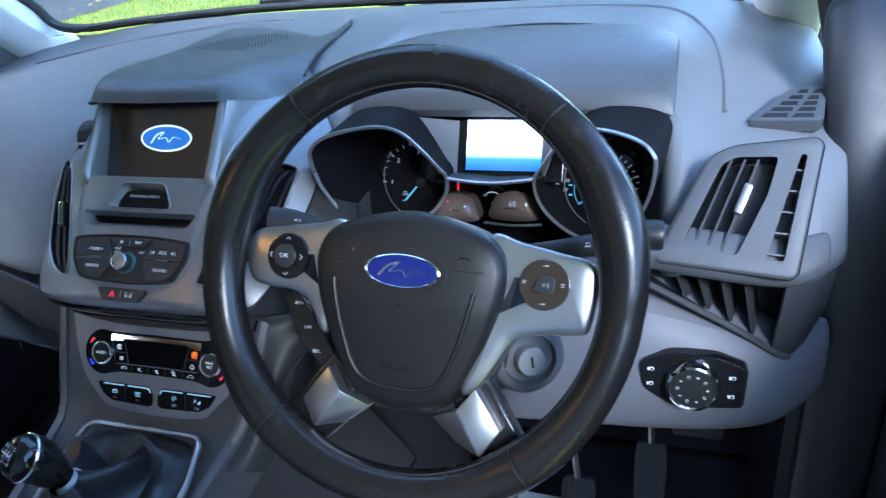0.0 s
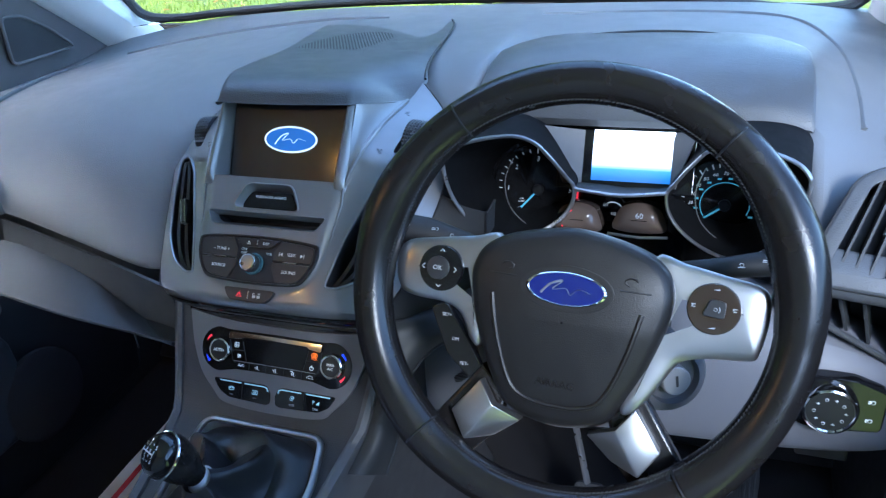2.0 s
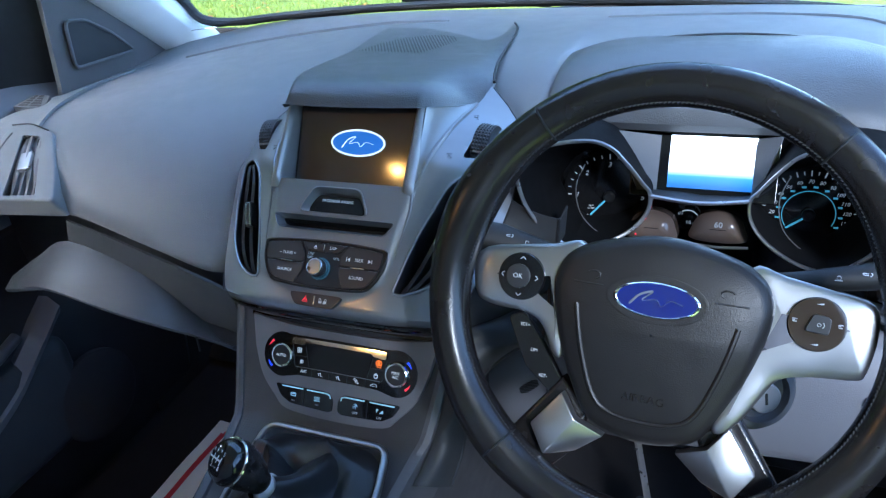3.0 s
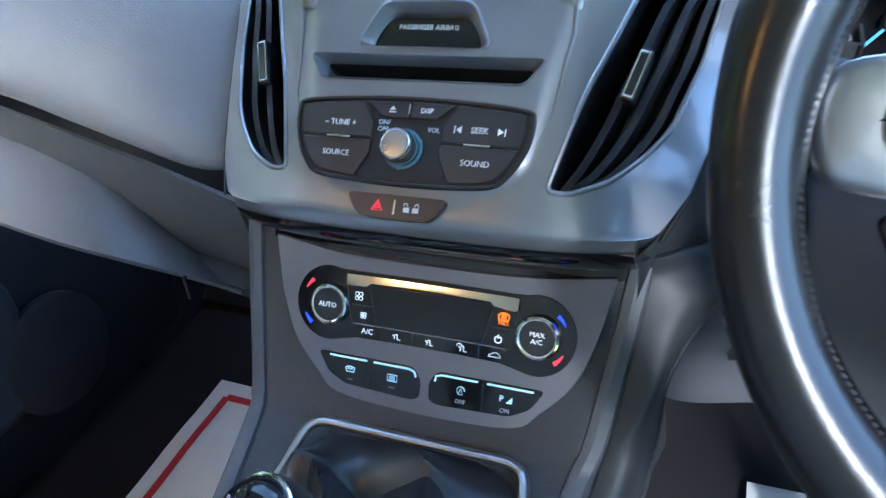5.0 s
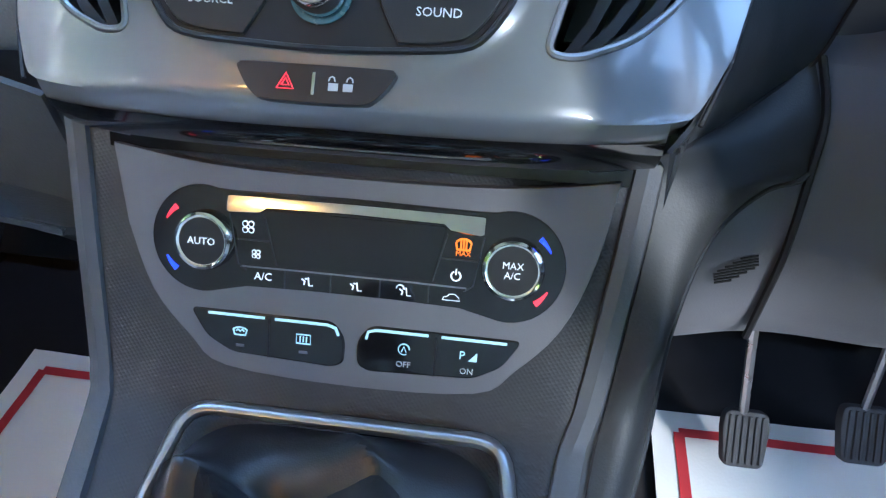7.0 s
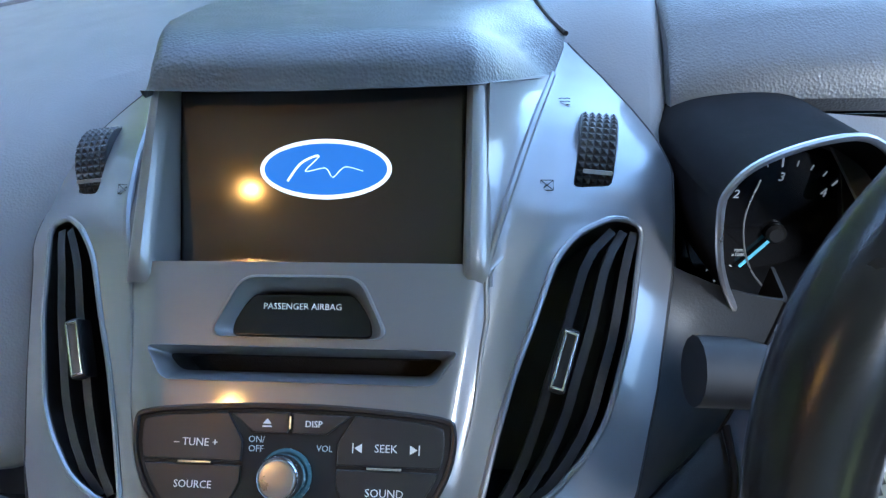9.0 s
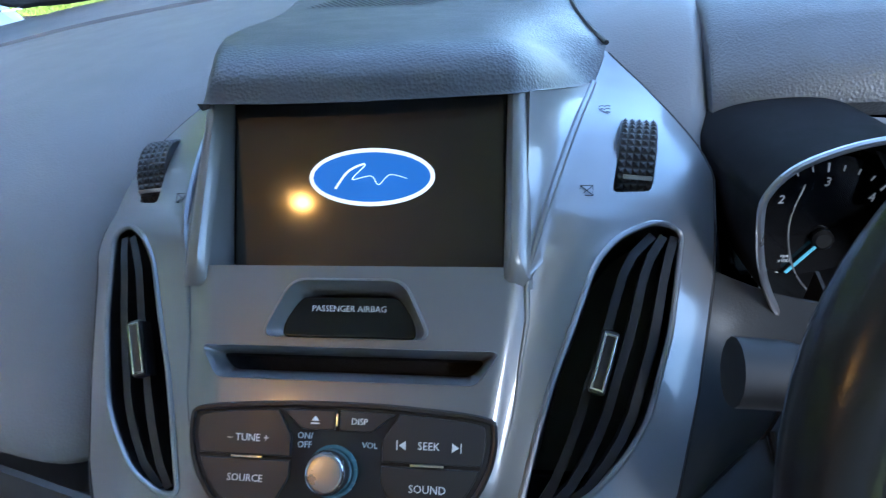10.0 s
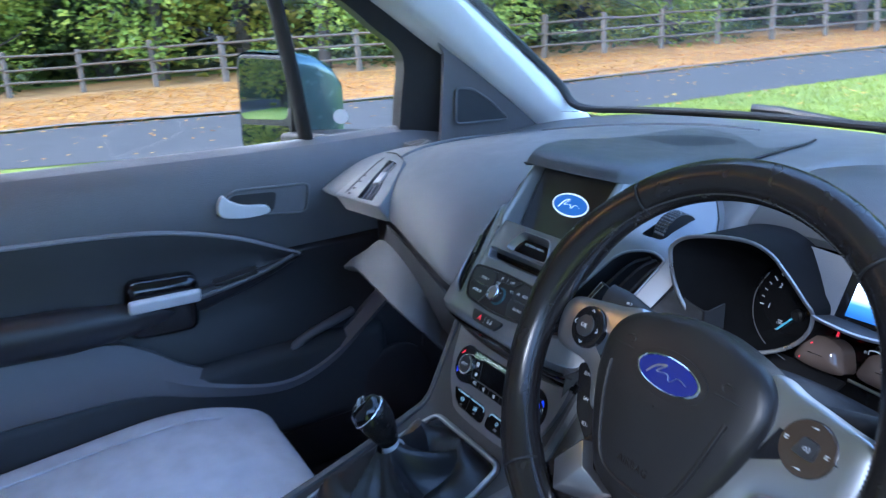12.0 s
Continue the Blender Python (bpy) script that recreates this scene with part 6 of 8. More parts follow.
wording("1/2", 0.0045, at(CL, -0.003, -0.012, 0.004), M_WHITE, INST)
part("fuel_arc", tube([CL @ Vector((-0.004 + 0.012 * math.cos(radians(a)), -0.010 + 0.012 * math.sin(radians(a)), 0.004)) for a in range(20, 130, 10)], 0.0006, False, 5), M_WHITE, INST)

# ---- driver's side vents and light switch ----
M_BLADE = mat("dark_vane_plastic", (0.022, 0.023, 0.026), 0.5, grain=0.2, gscale=800)
RP = plane_at((0.598, 0.125, 0.968), 40)
SIDEV = thing("side_vent", (0.60, 0.12, 0.92), "grey side air vent panel beside the driver's door", "air vent")
out = corner([(-0.076, -0.052), (-0.031, 0.048), (-0.010, 0.060), (0.060, 0.069), (0.066, 0.063), (0.047, -0.062)], 0.010, 5)
vp = part("vent_panel", prism(RP, [(p[0], p[1]) for p in out], -0.03, 0.006, 0.003, 3), M_POD, SIDEV)
hole = corner([(-0.053, -0.041), (-0.019, 0.042), (-0.007, 0.049), (0.029, 0.050), (0.021, 0.015), (-0.003, -0.043)], 0.005, 4)
demist = corner([(0.021, -0.045), (0.036, -0.046), (0.0525, 0.052), (0.0475, 0.053)], 0.003, 3)
cut(vp, [prism(RP, [(p[0], p[1]) for p in o], -0.018, 0.03) for o in (hole, demist)])
part("panel_joint", tube([RP @ Vector((p[0], p[1], 0.0035)) for p in out], 0.0012, True, 6), M_SEAL, SIDEV, "thin dark joint line")
vb = part("vent_box", join(prism(RP, [(p[0], p[1]) for p in hole], -0.0175, -0.0165), sheet([[RP @ Vector((p[0] * 0.99, p[1] * 0.99, d_)) for p in hole + hole[:1]] for d_ in (0.004, -0.017)])), M_SEAL, SIDEV, "black vent throat")
for k in range(3):
    b0, t0 = Vector((-0.041 + 0.0130 * k, -0.040)), Vector((-0.0095 + 0.0115 * k, 0.047))
    rows = [[RP @ Vector((*b0.lerp(t0, t), d_)) for t in (0, 0.33, 0.66, 1)] for d_ in (-0.014, 0.0015, 0.0035)]
    part("vane", sheet(rows, 0.0022), M_BLADE, vb)
part("slider", box(at(RP, 0.0005, 0.010, 0.003) @ Matrix.Rotation(radians(-19), 4, "Z"), (0.008, 0.030, 0.008), 0.002), M_SILVER, vb, "silver slider")
part("slot_floor", prism(RP, [(p[0], p[1]) for p in demist], -0.0175, -0.0165), M_SEAL, SIDEV)
for k in range(5):
    t = 0.06 + 0.20 * k
    part("slot_rib", box(at(RP, 0.0285 + 0.0215 * t, -0.0455 + 0.098 * t, -0.004) @ Matrix.Rotation(radians(-4), 4, "Z"), (0.0155 - 0.009 * t, 0.0016, 0.012)), M_DASHLOW, SIDEV)


def corner_demister(side):
    """Slotted grille for the door window on the dashboard's corner."""
    m = plane_at((0.640, 0.262, 1.020), 72) if side > 0 else plane_at((-0.655, 0.268, 1.0100), 88)
    g = thing("door_window_demister", (side * 0.64, 0.26, 1.01), "small grey demister grille on the dashboard corner", "air vent", "corner demisters")

    def side_of(pts):
        return pts if side > 0 else [(-x, y) for x, y in pts][::-1]

    tray = side_of([(-0.038, -0.029), (0.033, -0.028), (0.040, 0.027), (0.005, 0.025)])
    part("tray", prism(m, [(p[0], p[1]) for p in corner(tray, 0.008, 4)], -0.01, 0.004, 0.002), M_POD, g)
    for k in range(5):
        y = -0.0205 + 0.0098 * k
        left, right_ = -0.024 + 0.0088 * k, 0.024 + 0.0022 * k
        mid = left * 0.45 + right_ * 0.55
        for x0, x1 in ((left, mid - 0.002), (mid + 0.002, right_)):
            part("slot", prism(m, side_of([(x0, y - 0.003), (x1, y - 0.003), (x1 + 0.001, y + 0.003), (x0 + 0.004, y + 0.003)]), 0.0030, 0.0044), M_SEAL, g)


corner_demister(1)
corner_demister(-1)

# knee panel and lower edge on the driver's side
KNEE = thing("knee_panel", (0.45, 0.05, 0.75), "grey plastic panel below the driver's dashboard", "trim panel")
KS = []
station(KS, 0.140, (.20, .89), (.125, .878), (.095, .835), (.085, .76), (.075, .690), (.13, .685))
station(KS, 0.165, (.20, .89), (.12, .878), (.085, .835), (.078, .76), (.072, .690), (.13, .686))
station(KS, 0.21, (.20, .89), (.115, .876), (.080, .836), (.083, .765), (.088, .694), (.14, .692))
station(KS, 0.25, (.20, .89), (.10, .878), (.075, .838), (.072, .77), (.078, .702), (.14, .700))
station(KS, 0.30, (.13, .92), (.078, .89), (.058, .84), (.045, .78), (.052, .722), (.11, .722))
station(KS, 0.42, (.13, .92), (.08, .885), (.060, .83), (.045, .775), (.045, .745), (.13, .745))
station(KS, 0.50, (.14, .905), (.090, .882), (.065, .83), (.052, .770), (.055, .738), (.15, .745))
station(KS, 0.62, (.15, .852), (.092, .846), (.078, .820), (.066, .770), (.070, .738), (.16, .745))
station(KS, 0.665, (.16, .825), (.115, .818), (.10, .805), (.10, .765), (.11, .735), (.18, .745))
station(KS, 0.70, (.2, .82), (.17, .812), (.16, .80), (.16, .765), (.17, .735), (.22, .745))
subdivided(part("knee_skin", sheet([[(x, y, z) for y, z in p] for x, p in KS], 0.004), M_KNEE, KNEE), 2)
part("panel_joint", tube(spline([(0.2115, 0.110, 0.880), (0.2150, 0.090, 0.859), (0.2115, 0.074, 0.836), (0.2150, 0.077, 0.785), (0.2140, 0.079, 0.745), (0.2130, 0.082, 0.712)], 6, False), 0.0022, False, 6), M_SEAL, KNEE, "thin dark joint line")
# dark wing that sweeps from the console's edge round to the knee panel
CREASE = [(0.127, 0.016, 0.874), (0.146, 0.044, 0.866), (0.166, 0.071, 0.863), (0.188, 0.094, 0.868), (0.209, 0.111, 0.877)]
wing_in = spline([(0.129, 0.020, 0.873), (0.1345, 0.031, 0.860), (0.1335, 0.024, 0.846), (0.1285, 0.001, 0.813), (0.1215, -0.027, 0.772), (0.1175, -0.044, 0.757), (0.113, -0.075, 0.745)], 6, False)
wing_out = spline([(0.211, 0.109, 0.877), (0.214, 0.091, 0.859), (0.210, 0.073, 0.836), (0.190, 0.062, 0.833), (0.171, 0.047, 0.824), (0.159, 0.030, 0.813), (0.149, 0.006, 0.796), (0.147, -0.002, 0.765), (0.144, -0.022, 0.737), (0.139, -0.042, 0.717)], 4, False)
top_row = spline(CREASE, 4, False)
wing = []
for k, p in enumerate(wing_in):
    q = wing_out[k]
    row = []
    for j in range(17):
        f = j / 16
        v = p.lerp(q, f)
        sag = (top_row[j] - wing_in[0].lerp(wing_out[0], f)) * math.exp(-k / 5)
        swell = Vector((0.3, -0.5, 0.5)) * 0.014 * math.sin(math.pi * f) * min(1.0, k / 14)
        row.append(v + sag + swell)
    wing.append(row)
part("side_wing", sheet(wing, 0.003), M_WING, KNEE, "dark smooth wing beside the console")
part("wing_edge", tube(wing_out[8:], 0.0018, False, 6), M_JAMB, KNEE)
# black sheet standing in for the shaded gap under the instruments
part("column_shade", sheet([[(0.206, 0.135, 0.868), (0.26, 0.125, 0.870), (0.33, 0.110, 0.880)], [(0.206, 0.145, 0.890), (0.26, 0.140, 0.890), (0.33, 0.130, 0.895)], [(0.206, 0.185, 0.915), (0.26, 0.185, 0.912), (0.33, 0.185, 0.908)]], 0.003), M_SEAL, KNEE, "black sheet for the shaded gap round the steering column")
# dark cheek that runs back from the driver's edge of the stack
c0 = fac(interp(HALF, -0.010), -0.010, -0.006)
cheek_low = spline([tuple(c0)] + CREASE[1:] + [(0.217, 0.112, 0.905), (0.222, 0.106, 0.940), (0.226, 0.102, 0.970)], 5, False)
n_c = len(cheek_low) - 1
cheek = []
for k, q in enumerate(cheek_low):
    v = -0.012 + 0.150 * k / n_c
    p = fac(interp(HALF, v) - 0.001, v, -0.004)
    cheek.append([p.lerp(q, j / 6) + Vector((0, -0.006 * math.sin(math.pi * j / 6) * k / n_c, 0)) for j in range(6)] + [Vector(q), Vector(q) + Vector((0.002, 0.006, -0.001)), Vector(q) + Vector((0.002, 0.03, 0.001))])
part("cheek_seam", tube(cheek_low, 0.0015, False, 6), M_SEAL, STACK, "thin dark joint line")
part("stack_cheek", sheet(cheek, 0.002), M_WING, STACK, "dark smooth cheek beside the grey panel")
SG = plane_at((0.193, 0.0775, 0.768), 8)
for k in range(8):
    part("sensor_slot", box(at(SG, 0.0015 * k - 0.005, -0.0085 + 0.00245 * k, 0.0006) @ Matrix.Rotation(radians(18), 4, "Z"), (0.024 - 0.0042 * abs(k - 3.5), 0.0009, 0.0010)), M_SEAL, KNEE)
LSW = plane_at((0.565, 0.0665, 0.813), 9)
sw = thing("light_switch", (0.565, 0.067, 0.78), "round chrome-ringed headlamp switch in a black panel", "light switch")
part("switch_plate", prism(LSW, [(p[0], p[1]) for p in corner([(-0.050, 0.018), (-0.024, 0.030), (0.020, 0.030), (0.049, 0.020), (0.047, -0.022), (0.010, -0.026), (-0.020, -0.026), (-0.046, -0.010)], 0.006, 4)], -0.01, 0.005, 0.002), M_GLOSS, sw)
kn = part("rotary_knob", lathe(lift(LSW, 0.005), [(0.0255, 0), (0.0255, 0.006), (0.0235, 0.011), (0.0215, 0.012), (0.020, 0.010)], 48), M_CHROME, sw, "chrome ring")
part("knob_face", lathe(lift(LSW, 0.005), [(0.0205, 0.004), (0.0205, 0.0105), (0.0001, 0.011)], 40), M_BLACK, kn)
for a in range(0, 330, 36):
    glyph([ring(0, 0, .0014)] if a % 72 else [[(-.0015, 0), (.0015, 0)], [(0, -.0012), (0, .0012)]], at(lift(LSW, 0.0164), 0.0135 * math.cos(radians(a)), 0.0135 * math.sin(radians(a))), M_PRINT, kn, "lamp_mark", 0.0004)
for x, y in ((-0.038, 0.012), (-0.038, -0.004), (0.036, 0.010), (0.036, -0.010)):
    glyph([ring(0, 0, .0018), [(-.004, .0014), (-.002, .0010)], [(-.004, 0), (-.002, 0)], [(-.004, -.0014), (-.002, -.0010)]], at(lift(LSW, 0.0055), x, y), M_WHITE, sw, "fog_lamp_mark", 0.0004)
bm = join(box(pose(0.575, 0.11, 0.722), (0.05, 0.03, 0.016), 0.003))
tagged(part("diagnostic_socket", bm, M_BLACK), "black diagnostic socket below the knee panel", "socket")

# ---- passenger side: side vent, cubby and glovebox ----
PV = plane_at((-0.52, 0.092, 0.984), 60)
pvt = thing("passenger_vent", (-0.55, 0.1, 0.95), "grey side air vent at the passenger's door", "air vent")
shape = [(p[0], p[1]) for p in corner([(-0.064, -0.064), (0.106, -0.050), (0.080, -0.006), (0.030, 0.060), (-0.018, 0.070), (-0.056, 0.064), (-0.060, 0.0)], 0.012, 5)]
vp = part("vent_panel", prism(PV, shape, -0.03, 0.005, 0.003, 3), M_DASH, pvt)
hole = [(p[0], p[1]) for p in corner([(0.015, -0.050), (0.070, -0.044), (0.020, 0.044), (0.011, 0.050), (-0.020, 0.050)], 0.004, 4)]
cut(vp, [prism(PV, hole, -0.022, 0.03)])
pvb = part("vent_box", join(prism(PV, hole, -0.0215, -0.0205), sheet([[PV @ Vector((*p, d_)) for p in hole + hole[:1]] for d_ in (0.003, -0.021)])), M_SEAL, pvt, "black vent throat")
for k in range(4):
    x0, x1 = 0.0235 + 0.0125 * k, -0.0125 + 0.0085 * k
    part("vane", sheet([[PV @ Vector((x0 + (x1 - x0) * t, -0.047 + 0.094 * t, d)) for t in (0, 0.33, 0.66, 1)] for d in (-0.018, -0.004, 0.001)], 0.0036), M_GRILLE, pvb)
part("slider", box(at(PV, 0.014, 0.008, 0.002) @ Matrix.Rotation(radians(22), 4, "Z"), (0.019, 0.030, 0.007), 0.002), M_RIM, pvb, "silver slider")
for x, y, w_ in ((-0.021, -0.048, 0.011), (-0.0255, -0.034, 0.010), (-0.031, -0.016, 0.008), (-0.036, 0.000, 0.006)):
    part("demist_slot", prism(at(PV, x, y), corner([(-w_ / 2, -0.0022), (w_ / 2, -0.0022), (w_ / 2 - 0.001, 0.0022), (-w_ / 2 - 0.001, 0.0022)], 0.001, 2), 0.0045, 0.0054), M_SEAL, pvt)
part("panel_groove", tube(spline([PV @ Vector((x, y, 0.0052)) for x, y in ((-0.034, -0.050), (-0.041, -0.010), (-0.045, 0.030), (-0.042, 0.052))], 5, False), 0.0012, False, 6), M_DASHLOW, pvt)
part("panel_joint", tube(spline([PV @ Vector((x, y, 0.0048)) for x, y in ((-0.052, 0.066), (-0.018, 0.0695), (0.022, 0.060))], 5, False), 0.0012, False, 6), M_SEAL, pvt, "thin dark joint line")

GB = thing("glovebox", (-0.40, 0.05, 0.72), "grey glovebox lid below an open passenger shelf", "glovebox")
LIP = [(-0.70, 0.075, 0.925), (-0.56, 0.070, 0.925), (-0.43, 0.066, 0.924), (-0.33, 0.056, 0.905), (-0.24, 0.044, 0.889), (-0.155, 0.032, 0.872)]
BACK = [(-0.550, 0.058, 0.838), (-0.50, 0.058, 0.866), (-0.43, 0.058, 0.897), (-0.31, 0.050, 0.868), (-0.235, 0.048, 0.815), (-0.150, 0.044, 0.760)]
FRONT = [(-0.548, 0.024, 0.826), (-0.50, 0.012, 0.842), (-0.43, 0.004, 0.856), (-0.31, 0.0, 0.838), (-0.20, 0.0, 0.826), (-0.150, 0.004, 0.815)]
part("upper_strip", sheet([LIP[2:], BACK[2:]], 0.004), M_GLOVE, GB, "grey strip under the dashboard edge")
rows = [BACK, [tuple(Vector(p).lerp(Vector(q), 0.5) + Vector((0, 0, 0.004))) for p, q in zip(BACK, FRONT)], FRONT, [(x, y + 0.001, z - 0.005) for x, y, z in FRONT], [(x, y + 0.010, z - 0.012) for x, y, z in FRONT], [(x, y + 0.06, z - 0.030) for x, y, z in FRONT]]
rows = [spline(r_, 4, False) for r_ in rows]
part("lid", sheet(rows, 0.004), M_GLOVE, GB, "grey sloping lid")
part("lid_joint", tube([(-0.196, 0.046, 0.789), (-0.194, 0.020, 0.812), (-0.193, -0.002, 0.824), (-0.193, -0.003, 0.805)], 0.0014, False, 6), M_SEAL, GB)
part("shelf_back", sheet([[(-0.70, 0.17, 0.94), (-0.16, 0.17, 0.94)], [(-0.70, 0.17, 0.72), (-0.16, 0.17, 0.72)]], 0.004), M_BLACK, GB)

# ---- passenger door ----
DOOR = thing("door_1", (-0.72, -0.3, 0.4), "closed passenger door with dark grey trim, silver pulls and clear window", "door", kind="structure")
DX = -0.70
ys = [-1.0, -0.8, -0.6, -0.45, -0.3, -0.15, 0.0, 0.12, 0.24, 0.34, 0.42]
rows = []
for y in ys:
    b = 1.045 - 0.03 * min(0, y)
    rows.append([(DX - 0.06, y, b - 0.005), (DX - 0.045, y, b), (DX - 0.012, y, b - 0.008), (DX + 0.012, y, b - 0.04), (DX + 0.022, y, 0.96), (DX + 0.018, y, 0.90), (DX - 0.012, y, 0.84), (DX - 0.015, y, 0.74), (DX + 0.015, y, 0.68), (DX + 0.025, y, 0.56), (DX + 0.02, y, 0.44), (DX - 0.01, y, 0.30)])
subdivided(part("door_skin", sheet([r_[:8] for r_ in rows], 0.01), M_DOOR, DOOR), 1)
subdivided(part("lower_lining", sheet([[(x + 0.003, y, z) for x, y, z in r_[6:]] for r_ in rows], 0.01), M_DOORDK, DOOR, "dark lower door lining"), 1)
part("beading", tube(spline([(DX + 0.020, -1.0, 0.975), (DX + 0.022, -0.75, 0.965), (DX + 0.023, -0.52, 0.946), (DX + 0.023, -0.36, 0.934), (DX + 0.023, -0.25, 0.918), (DX + 0.02, -0.14, 0.885), (DX + 0.018, -0.06, 0.848), (DX + 0.018, -0.015, 0.825)], 6, False), 0.0045, False, 8), M_UPPER, DOOR)
arm = part("armrest", tube(spline([(DX + 0.03, -1.0, 0.82), (DX + 0.045, -0.75, 0.808), (DX + 0.045, -0.50, 0.79), (DX + 0.045, -0.36, 0.782), (DX + 0.040, -0.22, 0.788), (DX + 0.030, -0.10, 0.806), (DX + 0.014, -0.01, 0.826)], 6, False), 0.04, False, 14, 0.8, [0.048 - 0.042 * max(0, (k - 14) / 22) ** 0.8 for k in range(37)]), M_DOORDK, DOOR, "dark padded armrest")
bead = spline([(-1.0, 0.972), (-0.75, 0.962), (-0.52, 0.943), (-0.36, 0.931), (-0.25, 0.915), (-0.14, 0.882), (-0.06, 0.845), (-0.02, 0.826)], 6, False)
rest = spline([(-1.0, 0.82), (-0.75, 0.81), (-0.52, 0.79), (-0.36, 0.785), (-0.25, 0.786), (-0.14, 0.798), (-0.06, 0.815), (-0.02, 0.822)], 6, False)
part("insert", sheet([[(DX + 0.019, p[0], p[1]) for p in bead], [(DX + 0.020, p[0], p[1] * 0.75 + q[1] * 0.25) for p, q in zip(bead, rest)], [(DX + 0.018, p[0], p[1] * 0.3 + q[1] * 0.7) for p, q in zip(bead, rest)], [(DX + 0.03, q[0], q[1]) for q in rest]], 0.004), M_DOORDK, DOOR, "dark insert")
part("arm_edge", tube(spline([(DX + 0.072, -0.24, 0.800), (DX + 0.066, -0.18, 0.806), (DX + 0.055, -0.11, 0.815), (DX + 0.035, -0.035, 0.830)], 6, False), 0.006, False, 8, 0.7), M_DOOR, DOOR, "grey armrest edge")
part("pull_cup", box(Matrix.Translation((DX + 0.046, -0.292, 0.795)) @ pose(0, 0, 0, -4, 12, 0), (0.05, 0.128, 0.118), 0.022, 4), M_GLOSS, DOOR, "gloss black pull surround")
part("pull_grip", box(Matrix.Translation((DX + 0.080, -0.290, 0.812)) @ pose(0, 0, 0, -2, 20, 0), (0.014, 0.124, 0.026), 0.006, 3), M_PAINT, DOOR, "satin silver pull grip")
part("window_switch", box(Matrix.Translation((DX + 0.048, -0.155, 0.818)) @ pose(0, 0, 0, 10, 8, -8), (0.022, 0.085, 0.010), 0.003), M_BTN, DOOR)
part("handle_bowl", prism(Matrix.Translation((DX + 0.020, -0.075, 0.948)) @ pose(0, 0, 0, 90, 0, 90) @ Matrix.Rotation(radians(-6), 4, "Z"), [(p[0], p[1]) for p in corner([(-0.092, -0.026), (0.085, -0.030), (0.092, 0.028), (-0.06, 0.022)], 0.014, 4)], 0.0, 0.005, 0.002), M_DOOR, DOOR)
part("bowl_recess", prism(Matrix.Translation((DX + 0.0252, -0.105, 0.949)) @ pose(0, 0, 0, 90, 0, 90) @ Matrix.Rotation(radians(-6), 4, "Z"), [(p[0], p[1]) for p in corner([(-0.052, -0.020), (0.050, -0.020), (0.056, 0.018), (-0.03, 0.016)], 0.010, 4)], 0.0, 0.0012), M_DOORDK, DOOR)
YZ = Matrix(((0, 0, 1, DX + 0.028), (1, 0, 0, 0), (0, 1, 0, 0), (0, 0, 0, 1)))
part("door_handle", prism(YZ, [(p[0], p[1]) for p in spline([(-.166, .946), (-.161, .964), (-.152, .972), (-.140, .960), (-.115, .9475), (-.080, .942), (-.070, .936), (-.072, .926), (-.110, .923), (-.150, .929), (-.163, .936)], 4)], 0.0, 0.014, 0.003, 2), M_PAINT, DOOR, "satin silver door handle")
PT = spline([(-1.0, 0.775, 0.665), (-0.56, 0.752, 0.645), (-0.40, 0.740, 0.640), (-0.335, 0.712, 0.628), (-0.26, 0.655, 0.600), (-0.14, 0.604, 0.566), (-0.06, 0.598, 0.562), (0.02, 0.625, 0.592), (0.09, 0.672, 0.642), (0.15, 0.715, 0.690)], 5, False)
rows = [[(DX + 0.020, y, hi_) for y, hi_, lo_ in PT], [(DX + 0.040, y, hi_ + 0.002) for y, hi_, lo_ in PT], [(DX + 0.062, y, hi_ * 0.45 + lo_ * 0.55) for y, hi_, lo_ in PT], [(DX + 0.058, y, lo_) for y, hi_, lo_ in PT], [(DX + 0.02, y, lo_ - 0.03) for y, hi_, lo_ in PT]]
part("pocket_edge", sheet(rows), M_KNEE, DOOR, "grey map pocket edge")
part("bottle_holder", tube(spline([(DX + 0.035, -0.105, 0.600), (DX + 0.040, -0.07, 0.630), (DX + 0.042, -0.03, 0.655), (DX + 0.040, 0.03, 0.672), (DX + 0.03, 0.08, 0.68)], 5, False), 0.010, False, 10), M_DOOR, DOOR)
part("bowl_rim", tube([Matrix.Translation((DX + 0.026, -0.075, 0.948)) @ pose(0, 0, 0, 90, 0, 90) @ Matrix.Rotation(radians(-6), 4, "Z") @ Vector((p[0], p[1], 0)) for p in corner([(-0.092, -0.026), (0.085, -0.030), (0.092, 0.028), (-0.06, 0.022)], 0.014, 4)], 0.003, True, 8), M_DASHLOW, DOOR)
part("pocket", box(pose(DX + 0.022, -0.35, 0.55), (0.07, 1.0, 0.2), 0.03, 3), M_JAMB, DOOR)
part("speaker_grille", lathe(Matrix.Translation((DX + 0.045, 0.16, 0.50)) @ pose(0, 0, 0, 0, 90, 0), [(0.085, 0), (0.085, 0.010), (0.075, 0.014), (0.0001, 0.018)], 40), M_DOORDK, DOOR)
# window frame, sail panel with tweeter grille, quarter bar
# the frame's unseen top is set low to keep sky off the display
ins = [(0.262, 1.02), (0.268, 1.10), (0.274, 1.175), (0.255, 1.215), (0.201, 1.258), (0.145, 1.304), (0.06, 1.355), (-0.06, 1.385), (-0.3, 1.395), (-1.0, 1.395)]
outs = [(0.352, 1.00), (0.350, 1.10), (0.350, 1.19), (0.345, 1.235), (0.275, 1.31), (0.21, 1.365), (0.10, 1.44), (-0.05, 1.53), (-0.3, 1.57), (-1.0, 1.57)]
